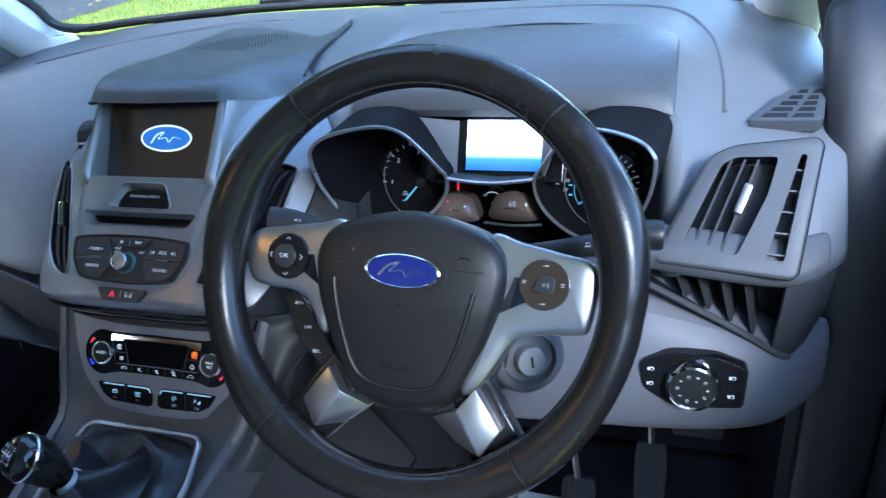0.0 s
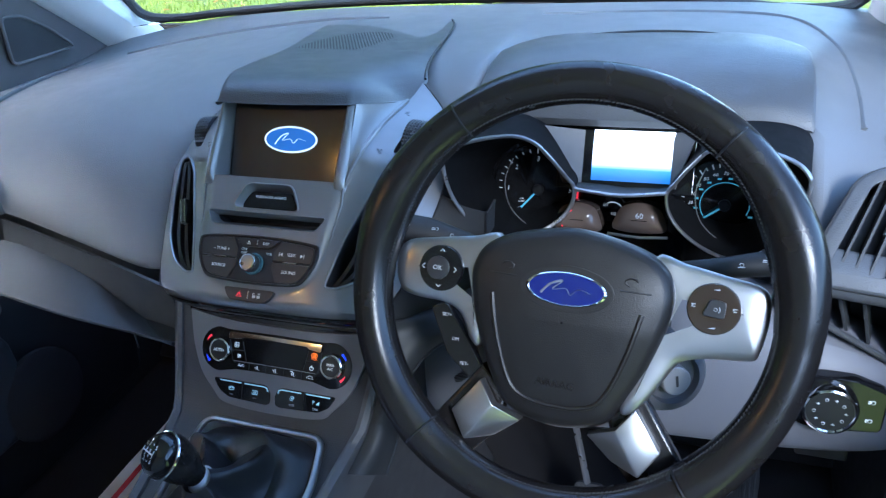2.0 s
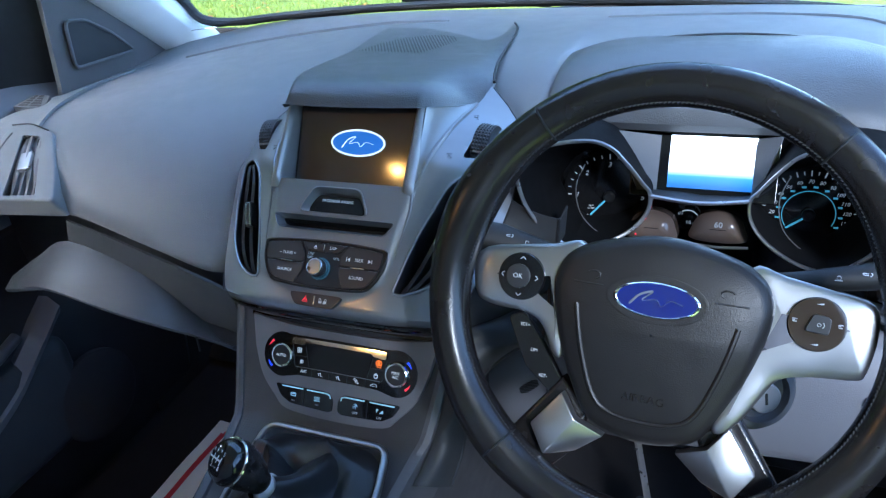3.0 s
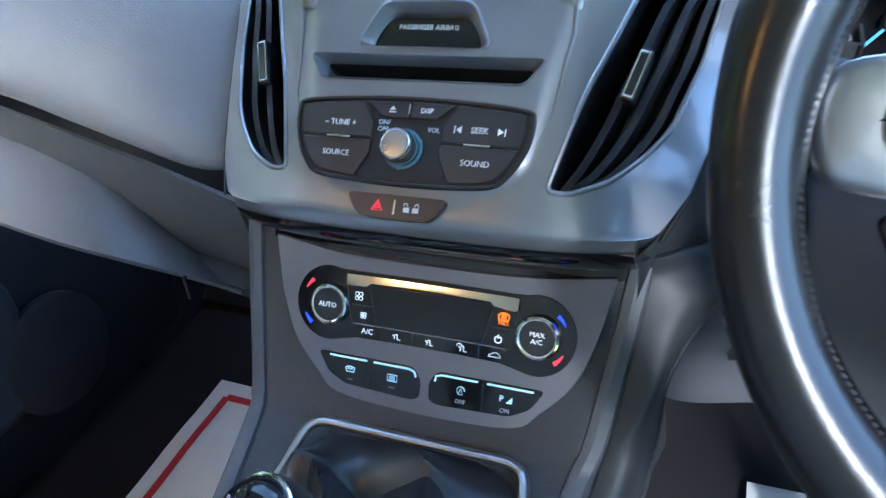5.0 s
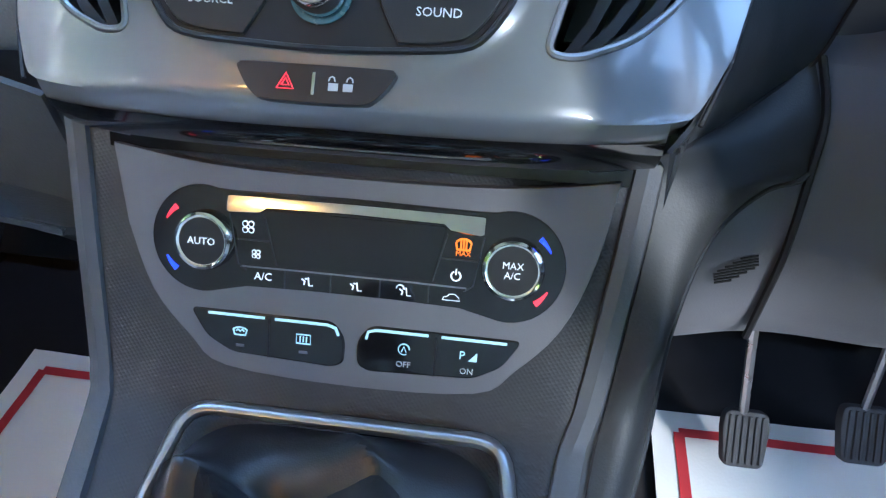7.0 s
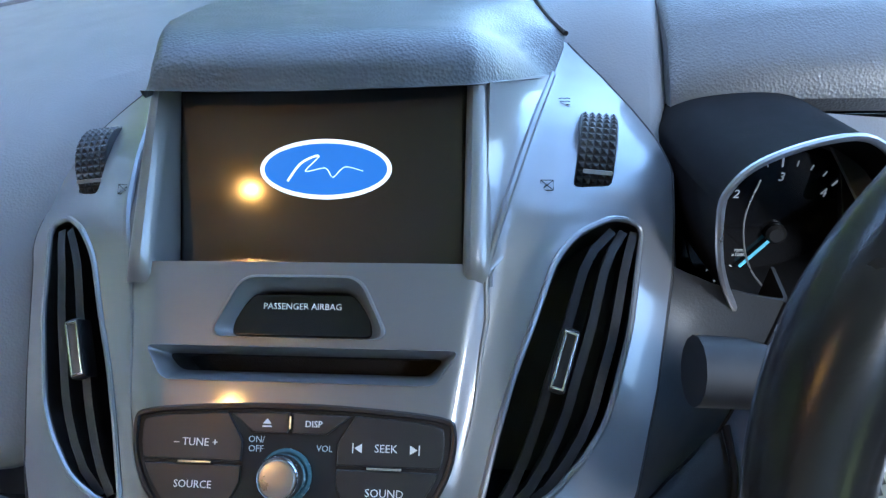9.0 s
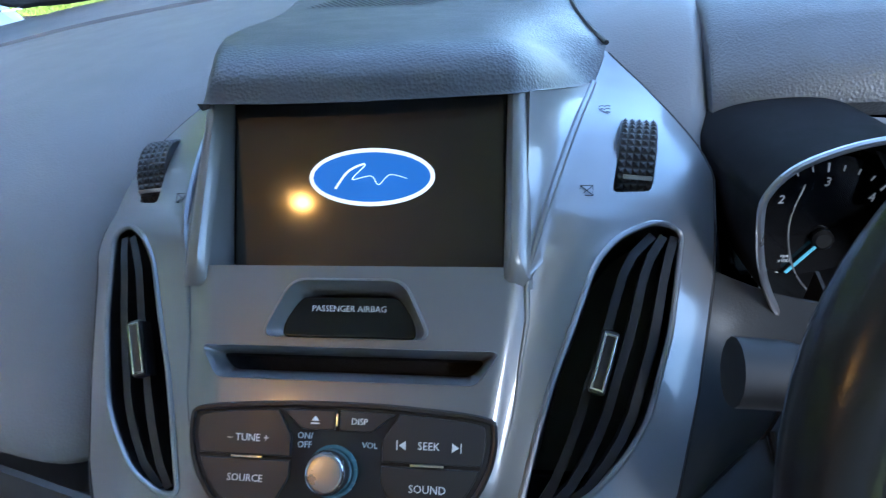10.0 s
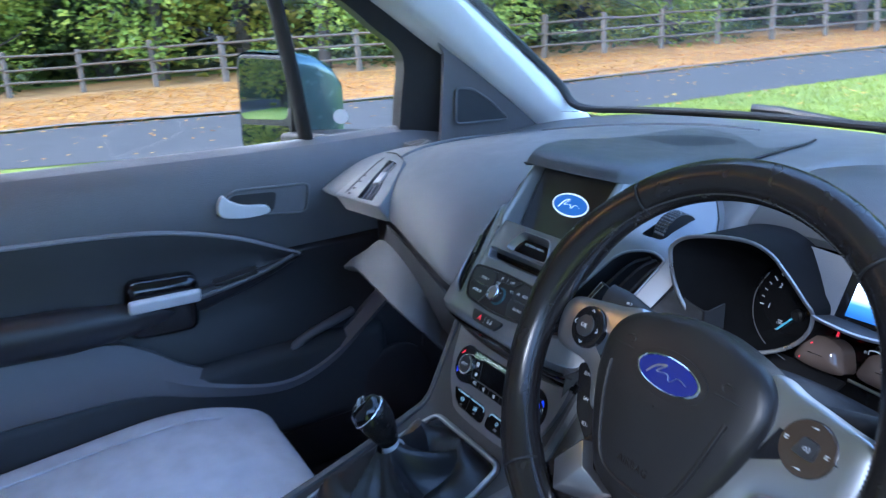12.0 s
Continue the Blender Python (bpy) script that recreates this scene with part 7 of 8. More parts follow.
frame_rows = [[(DX - 0.03 + 0.16 * (z - 1.03) + dx, y, z) for y, z in spline(loop, 4, False)] for loop, dx in ((ins, -0.03), (ins, 0.0), (outs, 0.02))]
part("window_frame", sheet(frame_rows, 0.012), M_SEAL, DOOR, "black window frame")
part("quarter_bar", tube([(DX - 0.045, 0.05, 1.035), (DX - 0.02, 0.025, 1.20), (DX + 0.02, -0.02, 1.45)], 0.017, False, 10, 0.7), M_SEAL, DOOR, "black upright window bar")
bm = sheet([[(DX + 0.025, 0.300, 0.95), (DX + 0.03, 0.45, 0.95), (DX + 0.03, 0.64, 0.96)], [(DX + 0.03, 0.318, 1.02), (DX + 0.033, 0.44, 1.02), (DX + 0.035, 0.58, 1.02)], [(DX + 0.035, 0.325, 1.10), (DX + 0.038, 0.41, 1.10), (DX + 0.04, 0.50, 1.10)], [(DX + 0.042, 0.330, 1.19), (DX + 0.044, 0.37, 1.19), (DX + 0.046, 0.40, 1.19)], [(DX + 0.05, 0.30, 1.24), (DX + 0.05, 0.31, 1.24), (DX + 0.05, 0.32, 1.24)]], 0.01)
sail = part("sail_panel", bm, M_DASHLOW, DOOR, "dark triangular corner trim")
SM = Matrix(((0, 0.06, 1, DX + 0.0495 - 0.06 * 1.07), (1, 0, 0, 0), (0, 1, 0, 0), (0, 0, 0, 1)))
sp = [(p[0], p[1]) for p in corner([(0.349, 1.042), (0.486, 1.036), (0.440, 1.080), (0.392, 1.112), (0.353, 1.118)], 0.012, 4)]
part("tweeter_grille", prism(SM, sp, -0.004, 0.0032, 0.001), M_JAMB, sail)
part("grille_rim", tube([SM @ Vector((p[0], p[1], 0.003)) for p in sp], 0.0028, True, 8), M_DASHLOW, sail)
pane = part("window_pane", sheet([[(DX - 0.045, -0.6, 1.03), (DX - 0.045, 0.36, 1.03)], [(DX + 0.03, -0.6, 1.51), (DX + 0.03, -0.05, 1.47)]], 0.004), M_GLASS, DOOR, "clear window glass")
pane.visible_shadow = False

# ---- door mirror ----
MIR = thing("door_mirror", (-0.98, 0.15, 1.05), "teal door mirror with black frame, seen through the passenger window", "door mirror")
MM = Matrix.Translation((-1.01, 0.055, 1.098)) @ pose(0, 0, 0, 87.3, 0, 27)
outline = [(p[0], p[1]) for p in corner([(-0.094, -0.124), (0.088, -0.120), (0.096, 0.104), (-0.082, 0.114)], 0.036, 7)]
rows = []
for back, f, dx, dy in ((-0.002, 1.0, 0, 0), (-0.020, 1.03, 0.003, 0), (-0.060, 1.02, 0.016, -0.004), (-0.105, 0.92, 0.034, -0.016), (-0.140, 0.72, 0.048, -0.034), (-0.158, 0.40, 0.054, -0.052), (-0.163, 0.02, 0.056, -0.060)):
    r_ = [MM @ Vector((x * f + dx, y * f + dy, back)) for x, y in outline]
    rows.append(r_ + r_[:1])
part("housing", sheet(rows), M_BODY, MIR, "teal painted housing")
part("base_cover", tube(spline([MM @ Vector(p) for p in ((0.02, -0.118, -0.06), (0.10, -0.122, -0.06), (0.17, -0.120, -0.05), (0.235, -0.108, -0.03))], 5, False), 0.026, False, 12, 0.8), M_SEAL, MIR, "black mirror foot")
part("mirror_frame", prism(MM, [(p[0], p[1]) for p in corner([(-0.088, -0.118), (0.080, -0.112), (0.088, 0.100), (-0.078, 0.108)], 0.03, 6)], -0.01, 0.004, 0.004), M_SEAL, MIR, "black mirror frame")
part("main_mirror", prism(MM, [(p[0], p[1]) for p in corner([(-0.079, -0.042), (0.073, -0.040), (0.079, 0.091), (-0.069, 0.099)], 0.022, 6)], 0.0041, 0.0052), M_MIRROR, MIR, "mirror glass")
part("wide_mirror", prism(MM @ pose(0, -0.078, 0.0, -4, 0, 0), [(p[0], p[1]) for p in corner([(-0.078, -0.028), (0.072, -0.028), (0.072, 0.028), (-0.078, 0.028)], 0.012, 5)], 0.0045, 0.0056), M_MIRROR, MIR, "small wide-angle mirror glass")
part("mirror_arm", prism(Matrix.Translation((0, 0, 0.985)), [(-0.97, 0.10), (-0.88, 0.20), (-0.78, 0.26), (-0.755, 0.20), (-0.86, 0.12), (-0.95, 0.06)], 0, 0.045, 0.012, 3), M_SEAL, MIR)
part("sticker", lathe(Matrix.Translation((-0.905, 0.195, 1.055)) @ pose(0, 0, 0, 75, 0, 60), [(0.017, 0), (0.017, 0.001), (0.0001, 0.001)], 28), M_STICKER, MIR, "round pale sticker")

# ---- seat, mats, pedals ----
SEAT = thing("car_seat", (-0.42, -0.47, 0.34), "grey cloth passenger seat cushion with stitched panels", "seat")
rows = []
for j in range(13):
    t = j / 12
    y = -0.745 + 0.60 * t
    z = 0.617 - 0.05 * (1 - t) - 0.06 * max(0, t - 0.6) ** 2 * 6
    w = 0.255 - 0.045 * max(0, t - 0.7) ** 2 * 11
    r_ = []
    for k in range(17):
        s = k / 8 - 1
        bol = 0.010 * math.exp(-((abs(s) - 0.82) / 0.14) ** 2) - 0.10 * max(0, abs(s) - 0.86) ** 1.3 * 8
        r_.append((-0.415 + s * w, y, z + bol - 0.012 * s * s - 0.003 * math.exp(-((abs(s) - 0.62) / 0.03) ** 2)))
    rows.append(r_)
subdivided(part("cushion", sheet(rows + [[(x, -0.130, z - 0.06) for x, y, z in rows[-1]], [(x, -0.155, 0.47) for x, y, z in rows[-1]]], 0.03), M_FABRIC, SEAT, "grey woven cloth"), 2)
for sx in (-1, 1):
    part("seam", tube(spline([(-0.415 + sx * 0.158, -0.76, 0.563), (-0.415 + sx * 0.158, -0.5, 0.588), (-0.415 + sx * 0.150, -0.32, 0.601), (-0.415 + sx * 0.142, -0.24, 0.590)], 5, False), 0.0022, False, 6), M_FABRIC, SEAT)
part("seat_base", box(pose(-0.415, -0.48, 0.405), (0.46, 0.52, 0.13), 0.02), M_BLACK, SEAT)


def paper_mat(x0, x1, y0, y1, name_, slope=0.0):
    mt = thing(name_, ((x0 + x1) / 2, (y0 + y1) / 2, 0.33), "crumpled cream paper floor mat with red printed border", "floor mat", "paper mats")

    def zz(x, y):
        return 0.342 + 0.004 * noise.noise(Vector((x * 9, y * 9, 3))) + 0.55 * max(0, y - 0.36)

    rows_ = [[(x0 + (x1 - x0) * i / 16, y0 + (y1 - y0) * j / 16, zz(x0 + (x1 - x0) * i / 16, y0 + (y1 - y0) * j / 16)) for i in range(17)] for j in range(17)]
    part("paper", sheet(rows_, 0.0012), M_PAPER, mt, "cream paper")
    b, w = 0.030, 0.012
    for ax, ay, bx, by in ((x0 + b, y0 + b, x1 - b, y0 + b), (x0 + b, y1 - b, x1 - b, y1 - b), (x0 + b, y0 + b, x0 + b, y1 - b), (x1 - b, y0 + b, x1 - b, y1 - b)):
        n_ = 14
        d_ = (Vector((bx, by)) - Vector((ax, ay))).normalized()
        sd = Vector((-d_.y, d_.x)) * w / 2
        L_, R_ = [], []
        for k in range(n_ + 1):
            p = Vector((ax, ay)).lerp(Vector((bx, by)), k / n_)
            for lst, s in ((L_, 1), (R_, -1)):
                q = p + sd * s
                lst.append((q.x, q.y, zz(q.x, q.y) + 0.0016))
        part("printed_line", sheet([L_, R_]), M_RED, mt, "red printed line")
    return mt


paper_mat(0.235, 0.60, -0.22, 0.32, "floor_mat")
paper_mat(-0.53, -0.165, -0.25, 0.30, "floor_mat")


def pedal(x, y, z, w, h, lean, arm_to, label):
    p = thing("pedal", (x, y, z), label, "pedal", "foot pedals")
    m = plane_at((x, y, z), lean)
    part("pad", prism(m, [(q[0], q[1]) for q in corner([(-w / 2 * 0.85, -h / 2), (w / 2 * 0.85, -h / 2), (w / 2, h * 0.2), (w / 2 * 0.9, h / 2), (-w / 2 * 0.9, h / 2), (-w / 2, h * 0.2)], 0.008, 4)], -0.010, 0.004, 0.003), M_RUBBER, p, "ribbed rubber pad")
    for k in range(6):
        xx = -w * 0.34 + w * 0.68 * k / 5
        part("rib", box(at(m, xx, 0, 0.0045), (w * 0.07, h * 0.84, 0.004), 0.001), M_RUBBER, p)
    part("lever", tube(spline([m @ Vector((0, h * 0.2, -0.012)), (x + (arm_to[0] - x) * 0.5, y + (arm_to[1] - y) * 0.5 + 0.015, z + (arm_to[2] - z) * 0.5), arm_to], 6, False), 0.0055, False, 8, 0.8), M_RIM, p, "steel lever")


pedal(0.312, 0.24, 0.410, 0.047, 0.058, 38, (0.258, 0.25, 0.74), "clutch pedal with ribbed rubber pad above the paper mat")
pedal(0.425, 0.25, 0.425, 0.050, 0.058, 38, (0.395, 0.26, 0.74), "brake pedal with ribbed rubber pad above the paper mat")
pedal(0.525, 0.275, 0.455, 0.046, 0.11, 30, (0.52, 0.33, 0.72), "long accelerator pedal with grooved face")

# ---- driver's door opening: dark seal along the front edge ----
bm = tube(spline([(0.735, 0.60, 0.40), (0.73, 0.42, 0.55), (0.725, 0.34, 0.80), (0.72, 0.36, 1.0), (0.70, 0.42, 1.12), (0.68, 0.36, 1.24), (0.66, 0.20, 1.38), (0.63, 0.0, 1.51)], 6, False), 0.028, False, 10)
tagged(part("door_seal", bm, M_SEAL), "black rubber seal round the open driver's doorway", "door seal", kind="structure")
bm = sheet([[(0.695, 0.20, 0.33), (0.695, 0.20, 0.90), (0.695, 0.24, 0.96)], [(0.70, 0.75, 0.33), (0.70, 0.75, 0.9), (0.695, 0.60, 1.0)]], 0.02)
tagged(part("kick_panel", bm, M_DOORDK), "dark grey footwell side panel", "trim panel", kind="structure")
bm = sheet([[(-0.705, 0.30, 0.31), (-0.705, 0.30, 0.90), (-0.705, 0.30, 0.96)], [(-0.71, 0.80, 0.31), (-0.71, 0.80, 0.9), (-0.71, 0.66, 1.0)]], 0.02)
tagged(part("kick_panel", bm, M_CARPET), "black carpeted footwell side", "trim panel", kind="structure")
bm = join(sheet([[(0.685, 0.185, 0.33), (0.685, 0.185, 0.70), (0.682, 0.20, 0.90), (0.672, 0.25, 1.02), (0.662, 0.33, 1.12)], [(0.72, 0.175, 0.33), (0.72, 0.175, 0.70), (0.715, 0.19, 0.90), (0.705, 0.245, 1.03), (0.695, 0.32, 1.13)], [(0.765, 0.19, 0.33), (0.765, 0.19, 0.70), (0.765, 0.21, 0.95), (0.76, 0.27, 1.05), (0.745, 0.34, 1.14)], [(0.84, 0.24, 0.33), (0.84, 0.24, 0.70), (0.84, 0.26, 0.95), (0.835, 0.31, 1.05), (0.82, 0.38, 1.14)]], 0.03))
tagged(subdivided(part("door_jamb", bm, M_DOORDK), 2), "dark grey front post of the open driver's doorway", "door post", kind="structure")
# the driver's door, out of view, swung nearly shut to block light from the right
DD = thing("door_2", (0.80, 0.30, 0.40), "unseen driver's door, nearly shut to cut side light, teal paint with dark lining", "door", kind="structure")
dm = Matrix.Translation((0.80, 0.27, 0.70)) @ Matrix.Rotation(radians(-85), 4, "Z")
part("door_shell", box(dm @ Matrix.Translation((0.48, 0.04, 0.0)), (0.94, 0.07, 0.76), 0.02, 3), M_BODY, DD, "teal painted shell")
part("door_lining", box(dm @ Matrix.Translation((0.50, -0.015, 0.0)), (0.86, 0.05, 0.70), 0.02, 3), M_DOORDK, DD, "dark lining")
part("window_frame", tube(spline([dm @ Vector(p) for p in ((0.03, 0.03, 0.36), (0.10, 0.03, 0.52), (0.28, 0.03, 0.74), (0.50, 0.03, 0.84), (0.90, 0.03, 0.85), (0.93, 0.03, 0.36))], 5, False), 0.03, False, 8), M_SEAL, DD, "black window frame")

# finned pocket under the side vent pod, its shade put into near-black colours
PK = thing("coin_pocket", (0.60, 0.10, 0.82), "dark finned pocket under the driver's side vent", "pocket")
TOPE = [(0.512, 0.088, 0.930), (0.560, 0.084, 0.926), (0.610, 0.086, 0.919), (0.655, 0.096, 0.912), (0.678, 0.115, 0.918)]
LOWE = [(0.512, 0.096, 0.905), (0.560, 0.098, 0.878), (0.610, 0.100, 0.849), (0.640, 0.102, 0.828), (0.652, 0.108, 0.822)]
subdivided(part("pod_edge", sheet([[(x, y + 0.03, z + 0.03) for x, y, z in TOPE], [(x, y + 0.006, z + 0.014) for x, y, z in TOPE], TOPE, [(x, y + 0.004, z - 0.012) for x, y, z in TOPE], [(x, y + 0.03, z - 0.020) for x, y, z in TOPE]], 0.003), M_POD, PK), 2)
part("pocket_back", sheet([[(x, 0.150, z + 0.01) for x, y, z in TOPE], [(x, 0.150, z - 0.02) for x, y, z in LOWE], [(x, y + 0.004, z - 0.006) for x, y, z in LOWE]], 0.003), M_SEAL, PK, "pocket back coloured black for the shade inside")
part("pocket_lip", tube(spline(LOWE, 5, False), 0.0035, False, 8), M_GLOVE, PK)
part("pocket_cheek", sheet([[(0.640, 0.097, 0.905), (0.636, 0.103, 0.832), (0.652, 0.108, 0.822)], [(0.662, 0.100, 0.912), (0.660, 0.106, 0.865), (0.655, 0.110, 0.824)], [(0.684, 0.122, 0.918), (0.682, 0.130, 0.870), (0.668, 0.130, 0.824)]], 0.004), M_GLOVE, PK)
for k in range(4):
    x = 0.552 + 0.021 * k
    zt, zb = 0.905 - 0.003 * k, 0.882 - 0.0125 * k
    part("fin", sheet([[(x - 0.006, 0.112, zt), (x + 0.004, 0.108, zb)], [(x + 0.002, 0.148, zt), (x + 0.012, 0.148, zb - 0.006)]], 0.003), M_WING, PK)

# ---- wipers ----
for x0, x1 in ((-0.50, 0.02), (0.02, 0.60)):
    w = thing("wiper", (x0, 0.76, 1.07), "black windscreen wiper resting on the lower glass", "wiper", "wipers")
    part("blade", tube([(x0, 0.775, 1.025), ((x0 + x1) / 2, 0.785, 1.042), (x1, 0.775, 1.050)], 0.007, False, 8), M_SEAL, w)
    part("arm", tube([(x1 + 0.02, 0.80, 1.035), ((x0 + x1) / 2 + 0.05, 0.785, 1.058), ((x0 + x1) / 2, 0.768, 1.061)], 0.008, False, 8), M_BTN, w)

# ---- courtesy lamp ----
LAMP = thing("courtesy_lamp", (-0.39, -0.645, 1.545), "lit warm courtesy lamp set into the headlining", "ceiling lamp")
part("lamp_body", box(pose(-0.39, -0.645, 1.552), (0.16, 0.09, 0.022), 0.008, 3), M_PILLAR, LAMP)
part("lamp_lens", box(pose(-0.39, -0.645, 1.5400), (0.017, 0.013, 0.004), 0.0015), mat("lit_lens", (1.0, 0.46, 0.09), 0.4, emit=105, var=0.0), LAMP, "glowing warm lens")

# ---- fence, trees and fallen leaves ----
FENCE = thing("fence", (-19.0, 4.0, GZ), "weathered wooden post-and-rail fence before the trees", "fence")


def fence_at(s):
    """A point of the fence line, s metres along it."""
    return Vector((-21.6, -1.0, GZ)) + Vector((0.335, 0.942, 0)) * s


rng = random.Random(4)
posts = []
S0, STEP, COUNT = -26.0, 1.78, 42
for k in range(COUNT):
    s = S0 + STEP * k
    p = fence_at(s)
    h = 1.16 + rng.uniform(-0.05, 0.06)
    part("post", box(Matrix.Translation(p + Vector((0, 0, h / 2))) @ pose(0, 0, 0, rng.uniform(-3, 3), rng.uniform(-3, 3), 19 + rng.uniform(-8, 8)), (rng.uniform(0.10, 0.14), rng.uniform(0.12, 0.16), h), 0.015, 1), M_WOOD, FENCE)
    posts.append(p)
for a, b in zip(posts, posts[1:]):
    for z in (0.36, 0.70, 1.02):
        pa, pb = a + Vector((0.06, 0, z + rng.uniform(-0.03, 0.03))), b + Vector((0.06, 0, z + rng.uniform(-0.03, 0.03)))
        mid = pa.lerp(pb, 0.5) + Vector((0, 0, rng.uniform(-0.03, 0.01)))
        part("rail", tube([pa, mid, pb], 0.045, False, 6, 0.6), M_WOOD, FENCE)


def leaves(bm, c, r, n, size, rg, flat=0.8):
    for _ in range(n):
        d = Vector((rg.gauss(0, 1), rg.gauss(0, 1), rg.gauss(0, 1) * flat))
        d = d.normalized() * r * rg.uniform(0.35, 1.0) ** 0.6
        p = c + d
        s = size * rg.uniform(0.6, 1.4)
        u = Vector((rg.gauss(0, 1), rg.gauss(0, 1), rg.gauss(0, 0.6))).normalized()
        w = u.orthogonal().normalized() * s * 0.5
        a, b_, e, f = p - u * s * 0.5, p + w * 0.7, p + u * s * 0.5, p - w * 0.7
        n_ = u.cross(w).normalized() * s * 0.12
        v = [bm.verts.new(q) for q in (a, b_ + n_, e, f + n_)]
        bm.faces.new((v[0], v[1], v[2]))
        bm.faces.new((v[0], v[2], v[3]))


def tree(seed, h, spread, low, leaf, label, count=64, size=0.13):
    rg = random.Random(seed)
    t = thing("tree", (0, 0, 0), label, "tree", "trees behind the fence")
    top = Vector((rg.uniform(-0.5, 0.5), rg.uniform(-0.5, 0.5), h * 0.85))
    trunk = [Vector((0, 0, -0.1)), Vector((rg.uniform(-.1, .1), rg.uniform(-.1, .1), h * 0.25)), top * 0.6 + Vector((rg.uniform(-.2, .2), 0, 0)), top]
    bms = [tube(spline(trunk, 5, False), 0.16, False, 8, 1.0, [0.17 - 0.0095 * k for k in range(16)])]
    crown = bmesh.new()
    for k in range(count):
        z = rg.uniform(low, h)
        rad = spread * (1 - 0.55 * abs(z - h * 0.45) / (h * 0.55)) * rg.uniform(0.3, 1.0)
        a = rg.uniform(0, 6.283)
        c = Vector((rad * math.cos(a), rad * math.sin(a), z))
        base = Vector((0, 0, max(0.4, z - rad * 0.7)))
        if k % 3 == 0:
            bms.append(tube([base, base.lerp(c, 0.5) + Vector((0, 0, 0.15)), c], 0.03, False, 5, 1.0, [0.05, 0.03, 0.012]))
        leaves(crown, c, rg.uniform(0.45, 0.95), 125, size, rg)
    part("trunk", join(*bms), M_BARK, t)
    part("crown", crown, leaf, t, smooth=False)
    return t


KINDS = [tree(1, 7.5, 2.6, 0.7, M_LEAF, "bright green broadleaf tree behind the fence"), tree(2, 8.5, 2.8, 0.5, M_LEAFDK, "broadleaf tree with its green darkened for shade"), tree(3, 6.0, 2.4, 0.6, M_LEAFYL, "broadleaf tree turning yellow in autumn"), tree(5, 5.0, 2.2, 0.3, M_LEAF, "low spreading green tree behind the fence")]
spots = []
rg = random.Random(12)
for row, off in ((0, 1.6), (1, 4.6), (2, 8.5)):
    for k in range(15):
        s = -30 + 5.0 * k + rg.uniform(-1.4, 1.4) + row * 1.7
        spots.append((fence_at(s) + Vector((-0.942, 0.335, 0)) * (off + rg.uniform(-0.6, 0.9)), row))
for i, (p, row) in enumerate(spots):
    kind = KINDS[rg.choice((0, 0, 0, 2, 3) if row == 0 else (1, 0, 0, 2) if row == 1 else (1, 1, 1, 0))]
    m = Matrix.Translation(p) @ Matrix.Rotation(rg.uniform(0, 6.28), 4, "Z") @ Matrix.Scale((1.05, 1.6, 2.2)[row] * rg.uniform(0.9, 1.1), 4)
    if i < 4:
        KINDS[i].matrix_basis = m
    else:
        copy_thing(kind, m)
# more of the wood behind the van, met in the door mirror
for k in range(9):
    copy_thing(KINDS[(0, 1, 3, 2)[k % 4]], Matrix.Translation((-26 + 5.2 * k, -30 + 3 * math.sin(k * 2.1), GZ)) @ Matrix.Rotation(k * 1.3, 4, "Z") @ Matrix.Scale(1.4, 4))
# undergrowth between the trunks, its shade put into the dark leaf colour
bm = bmesh.new()
rg = random.Random(8)
for k in range(170):
    p = fence_at(rg.uniform(-32, 48)) + Vector((-0.942, 0.335, 0)) * rg.uniform(0.7, 7.0)
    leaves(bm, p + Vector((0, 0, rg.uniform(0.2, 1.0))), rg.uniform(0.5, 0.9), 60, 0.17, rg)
tagged(part("undergrowth", bm, M_LEAFDK, smooth=False), "green undergrowth below the trees, coloured dark for shade", "undergrowth", kind="stuff")
# dark wood far behind: a sheet whose near-black greens stand for its shade
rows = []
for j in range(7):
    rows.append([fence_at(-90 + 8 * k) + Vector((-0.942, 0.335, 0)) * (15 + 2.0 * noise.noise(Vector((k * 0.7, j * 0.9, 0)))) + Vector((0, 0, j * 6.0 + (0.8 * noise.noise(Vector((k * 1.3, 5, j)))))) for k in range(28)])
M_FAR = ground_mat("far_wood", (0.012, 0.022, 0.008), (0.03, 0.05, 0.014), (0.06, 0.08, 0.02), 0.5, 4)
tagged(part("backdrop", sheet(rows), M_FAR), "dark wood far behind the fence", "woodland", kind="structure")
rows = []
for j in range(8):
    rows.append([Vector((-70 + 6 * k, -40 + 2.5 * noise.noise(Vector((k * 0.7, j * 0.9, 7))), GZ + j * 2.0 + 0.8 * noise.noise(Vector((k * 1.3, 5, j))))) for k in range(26)])
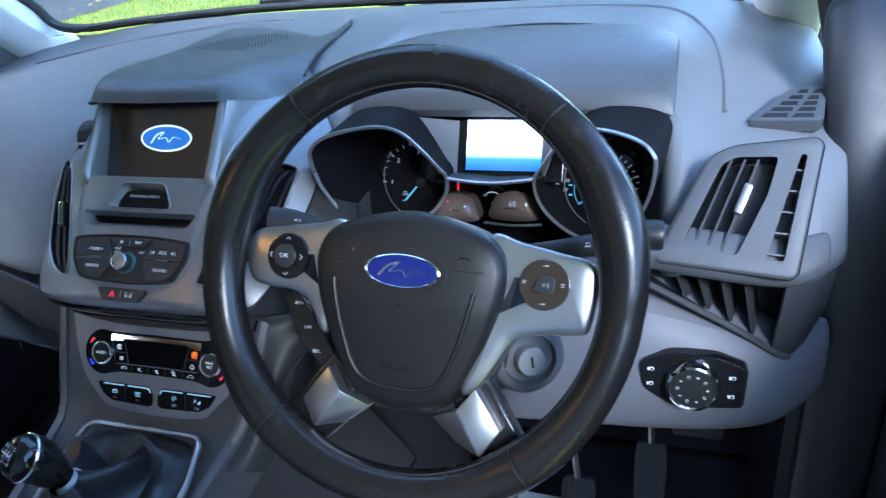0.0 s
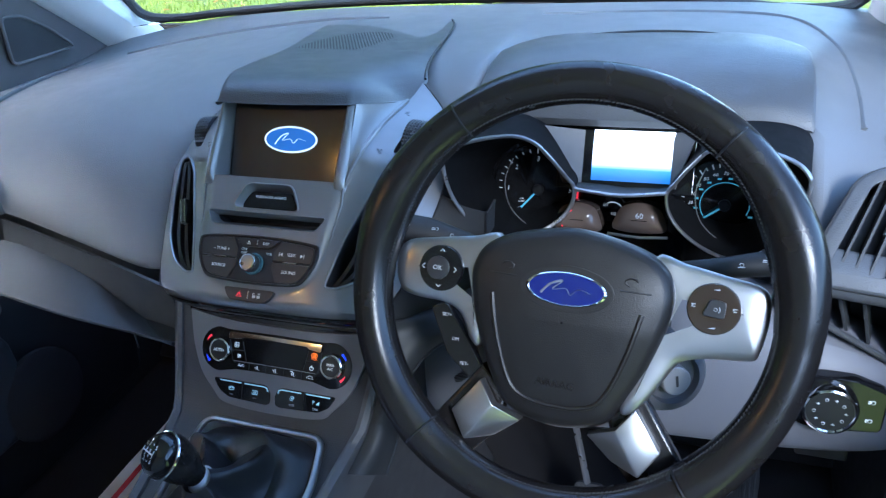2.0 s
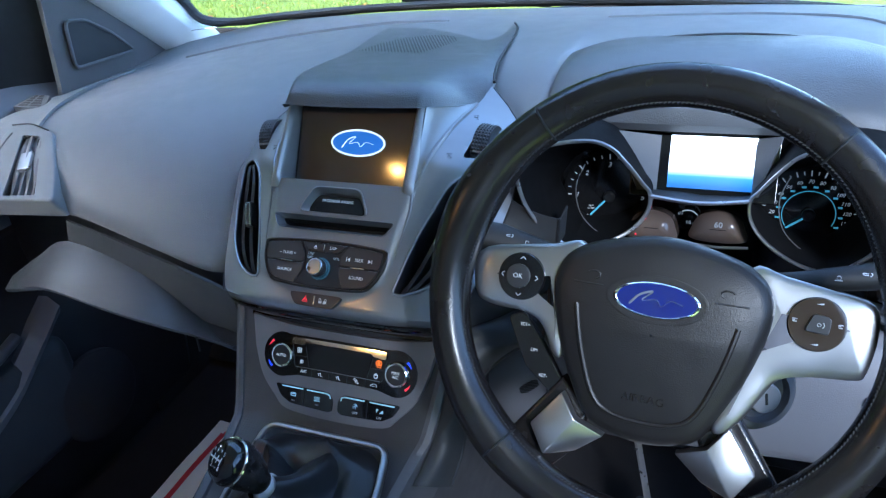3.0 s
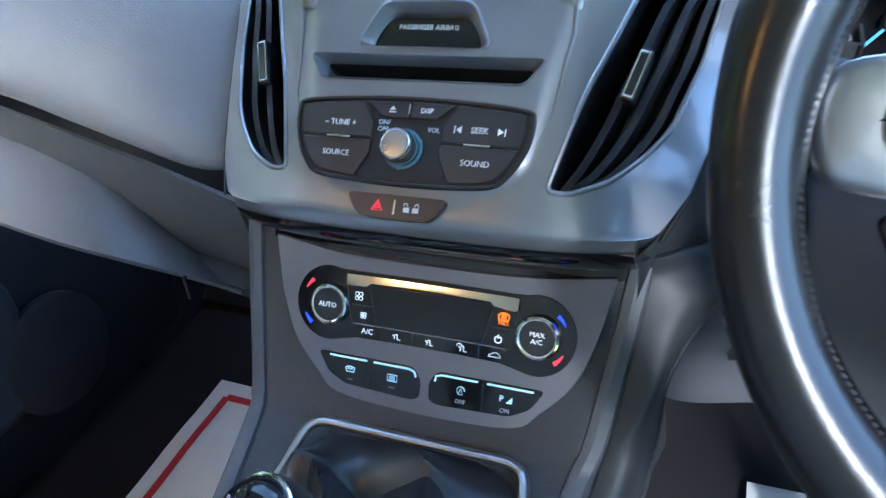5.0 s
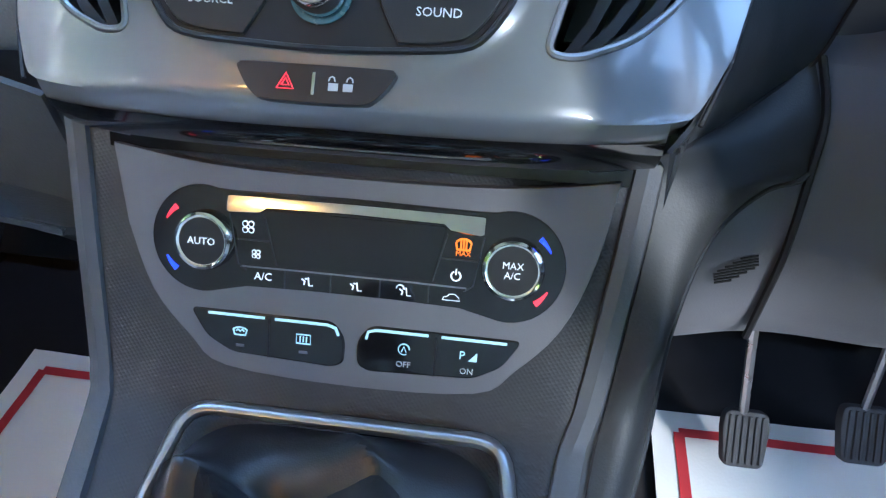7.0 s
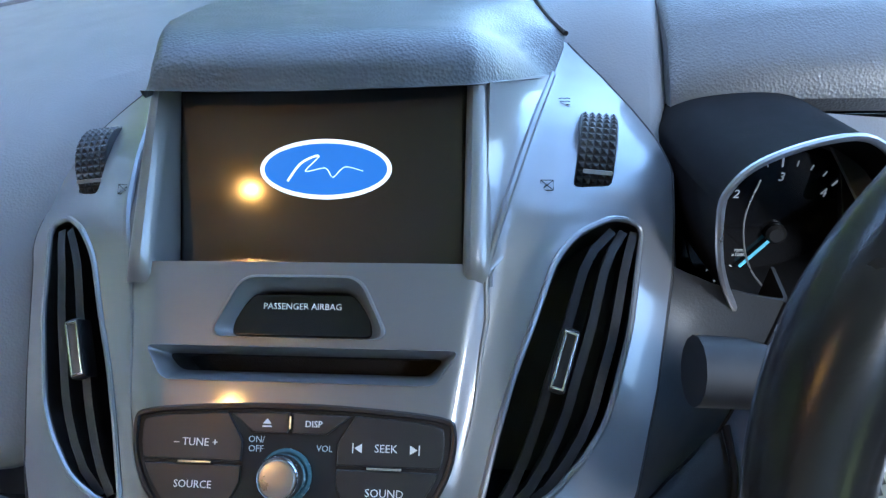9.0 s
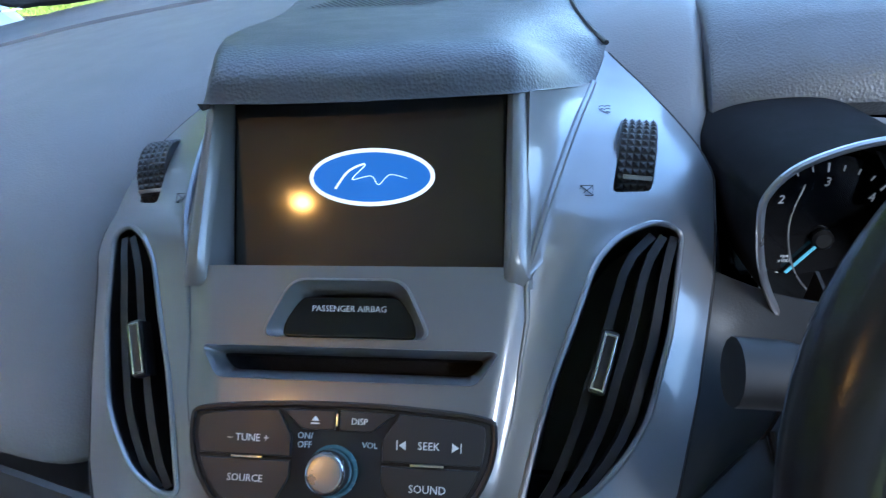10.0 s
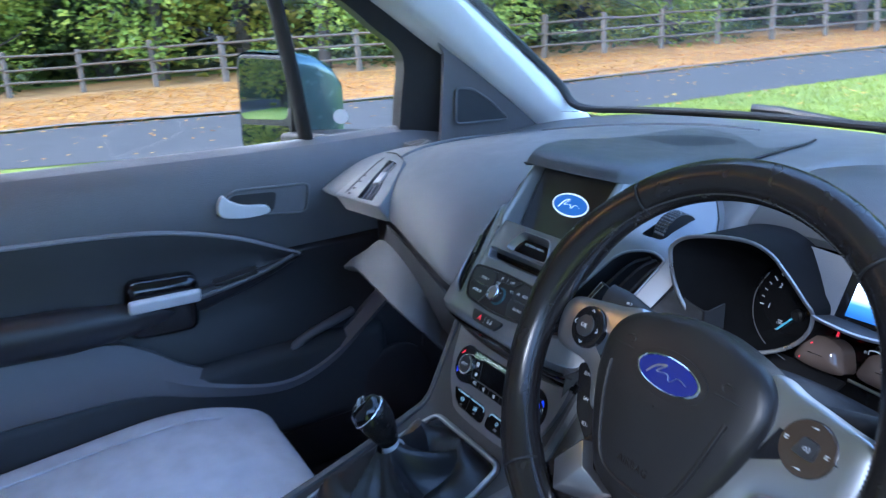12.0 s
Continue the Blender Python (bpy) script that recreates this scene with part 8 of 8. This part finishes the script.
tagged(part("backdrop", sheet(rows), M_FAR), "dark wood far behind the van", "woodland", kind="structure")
# fallen leaves on the verge, the lane and the grass
bm = bmesh.new()
rg = random.Random(21)


def strewn(n, off0, off1, z, y0=-8, y1=26):
    line = road_line(0)
    for _ in range(n):
        y = rg.uniform(y0, y1)
        off = rg.uniform(off0, off1)
        for (ax, ay), (bx, by) in zip(line, line[1:]):
            if ay <= y <= by:
                x = ax + (bx - ax) * (y - ay) / (by - ay)
                break
        p = Vector((x - off * 0.96, y + off * 0.26, z + rg.uniform(0, 0.03)))
        s = rg.uniform(0.028, 0.06)
        a = rg.uniform(0, 6.28)
        u, w = Vector((math.cos(a), math.sin(a), rg.uniform(-.3, .3))) * s, Vector((-math.sin(a), math.cos(a), rg.uniform(-.3, .3))) * s * 0.6
        v = [bm.verts.new(q) for q in (p - u, p + w, p + u, p - w)]
        bm.faces.new(v)


strewn(26000, 4.2, 10.5, GZ + 0.035)
strewn(1300, 3.2, 4.4, GZ + 0.03)
strewn(300, 0.2, 3.2, GZ + 0.02)
strewn(1100, -6.0, -0.1, GZ + 0.02)
tagged(part("fallen_leaves", bm, M_LITTER, smooth=False), "scattered orange and yellow fallen leaves", "leaves", kind="stuff")
# tufts of grass on the near lawn
bm = bmesh.new()
line = road_line(0)
for _ in range(42000):
    y = rg.uniform(1.2, 16)
    for (ax, ay), (bx, by) in zip(line, line[1:]):
        if ay <= y <= by:
            x = ax + (bx - ax) * (y - ay) / (by - ay)
            break
    p = Vector((x + rg.uniform(0.05, 7.5), y, GZ))
    if abs(p.x) < 1.2 and p.y < 2.2:
        continue
    hgt, a = rg.uniform(0.03, 0.07), rg.uniform(0, 6.28)
    u = Vector((math.cos(a), math.sin(a), 0)) * 0.008
    v = [bm.verts.new(q) for q in (p - u, p + u, p + Vector((rg.uniform(-.03, .03), rg.uniform(-.03, .03), hgt)))]
    bm.faces.new(v)
tagged(part("grass_tufts", bm, M_GRASSB, smooth=False), "short green grass blades on the lawn", "grass", kind="stuff")
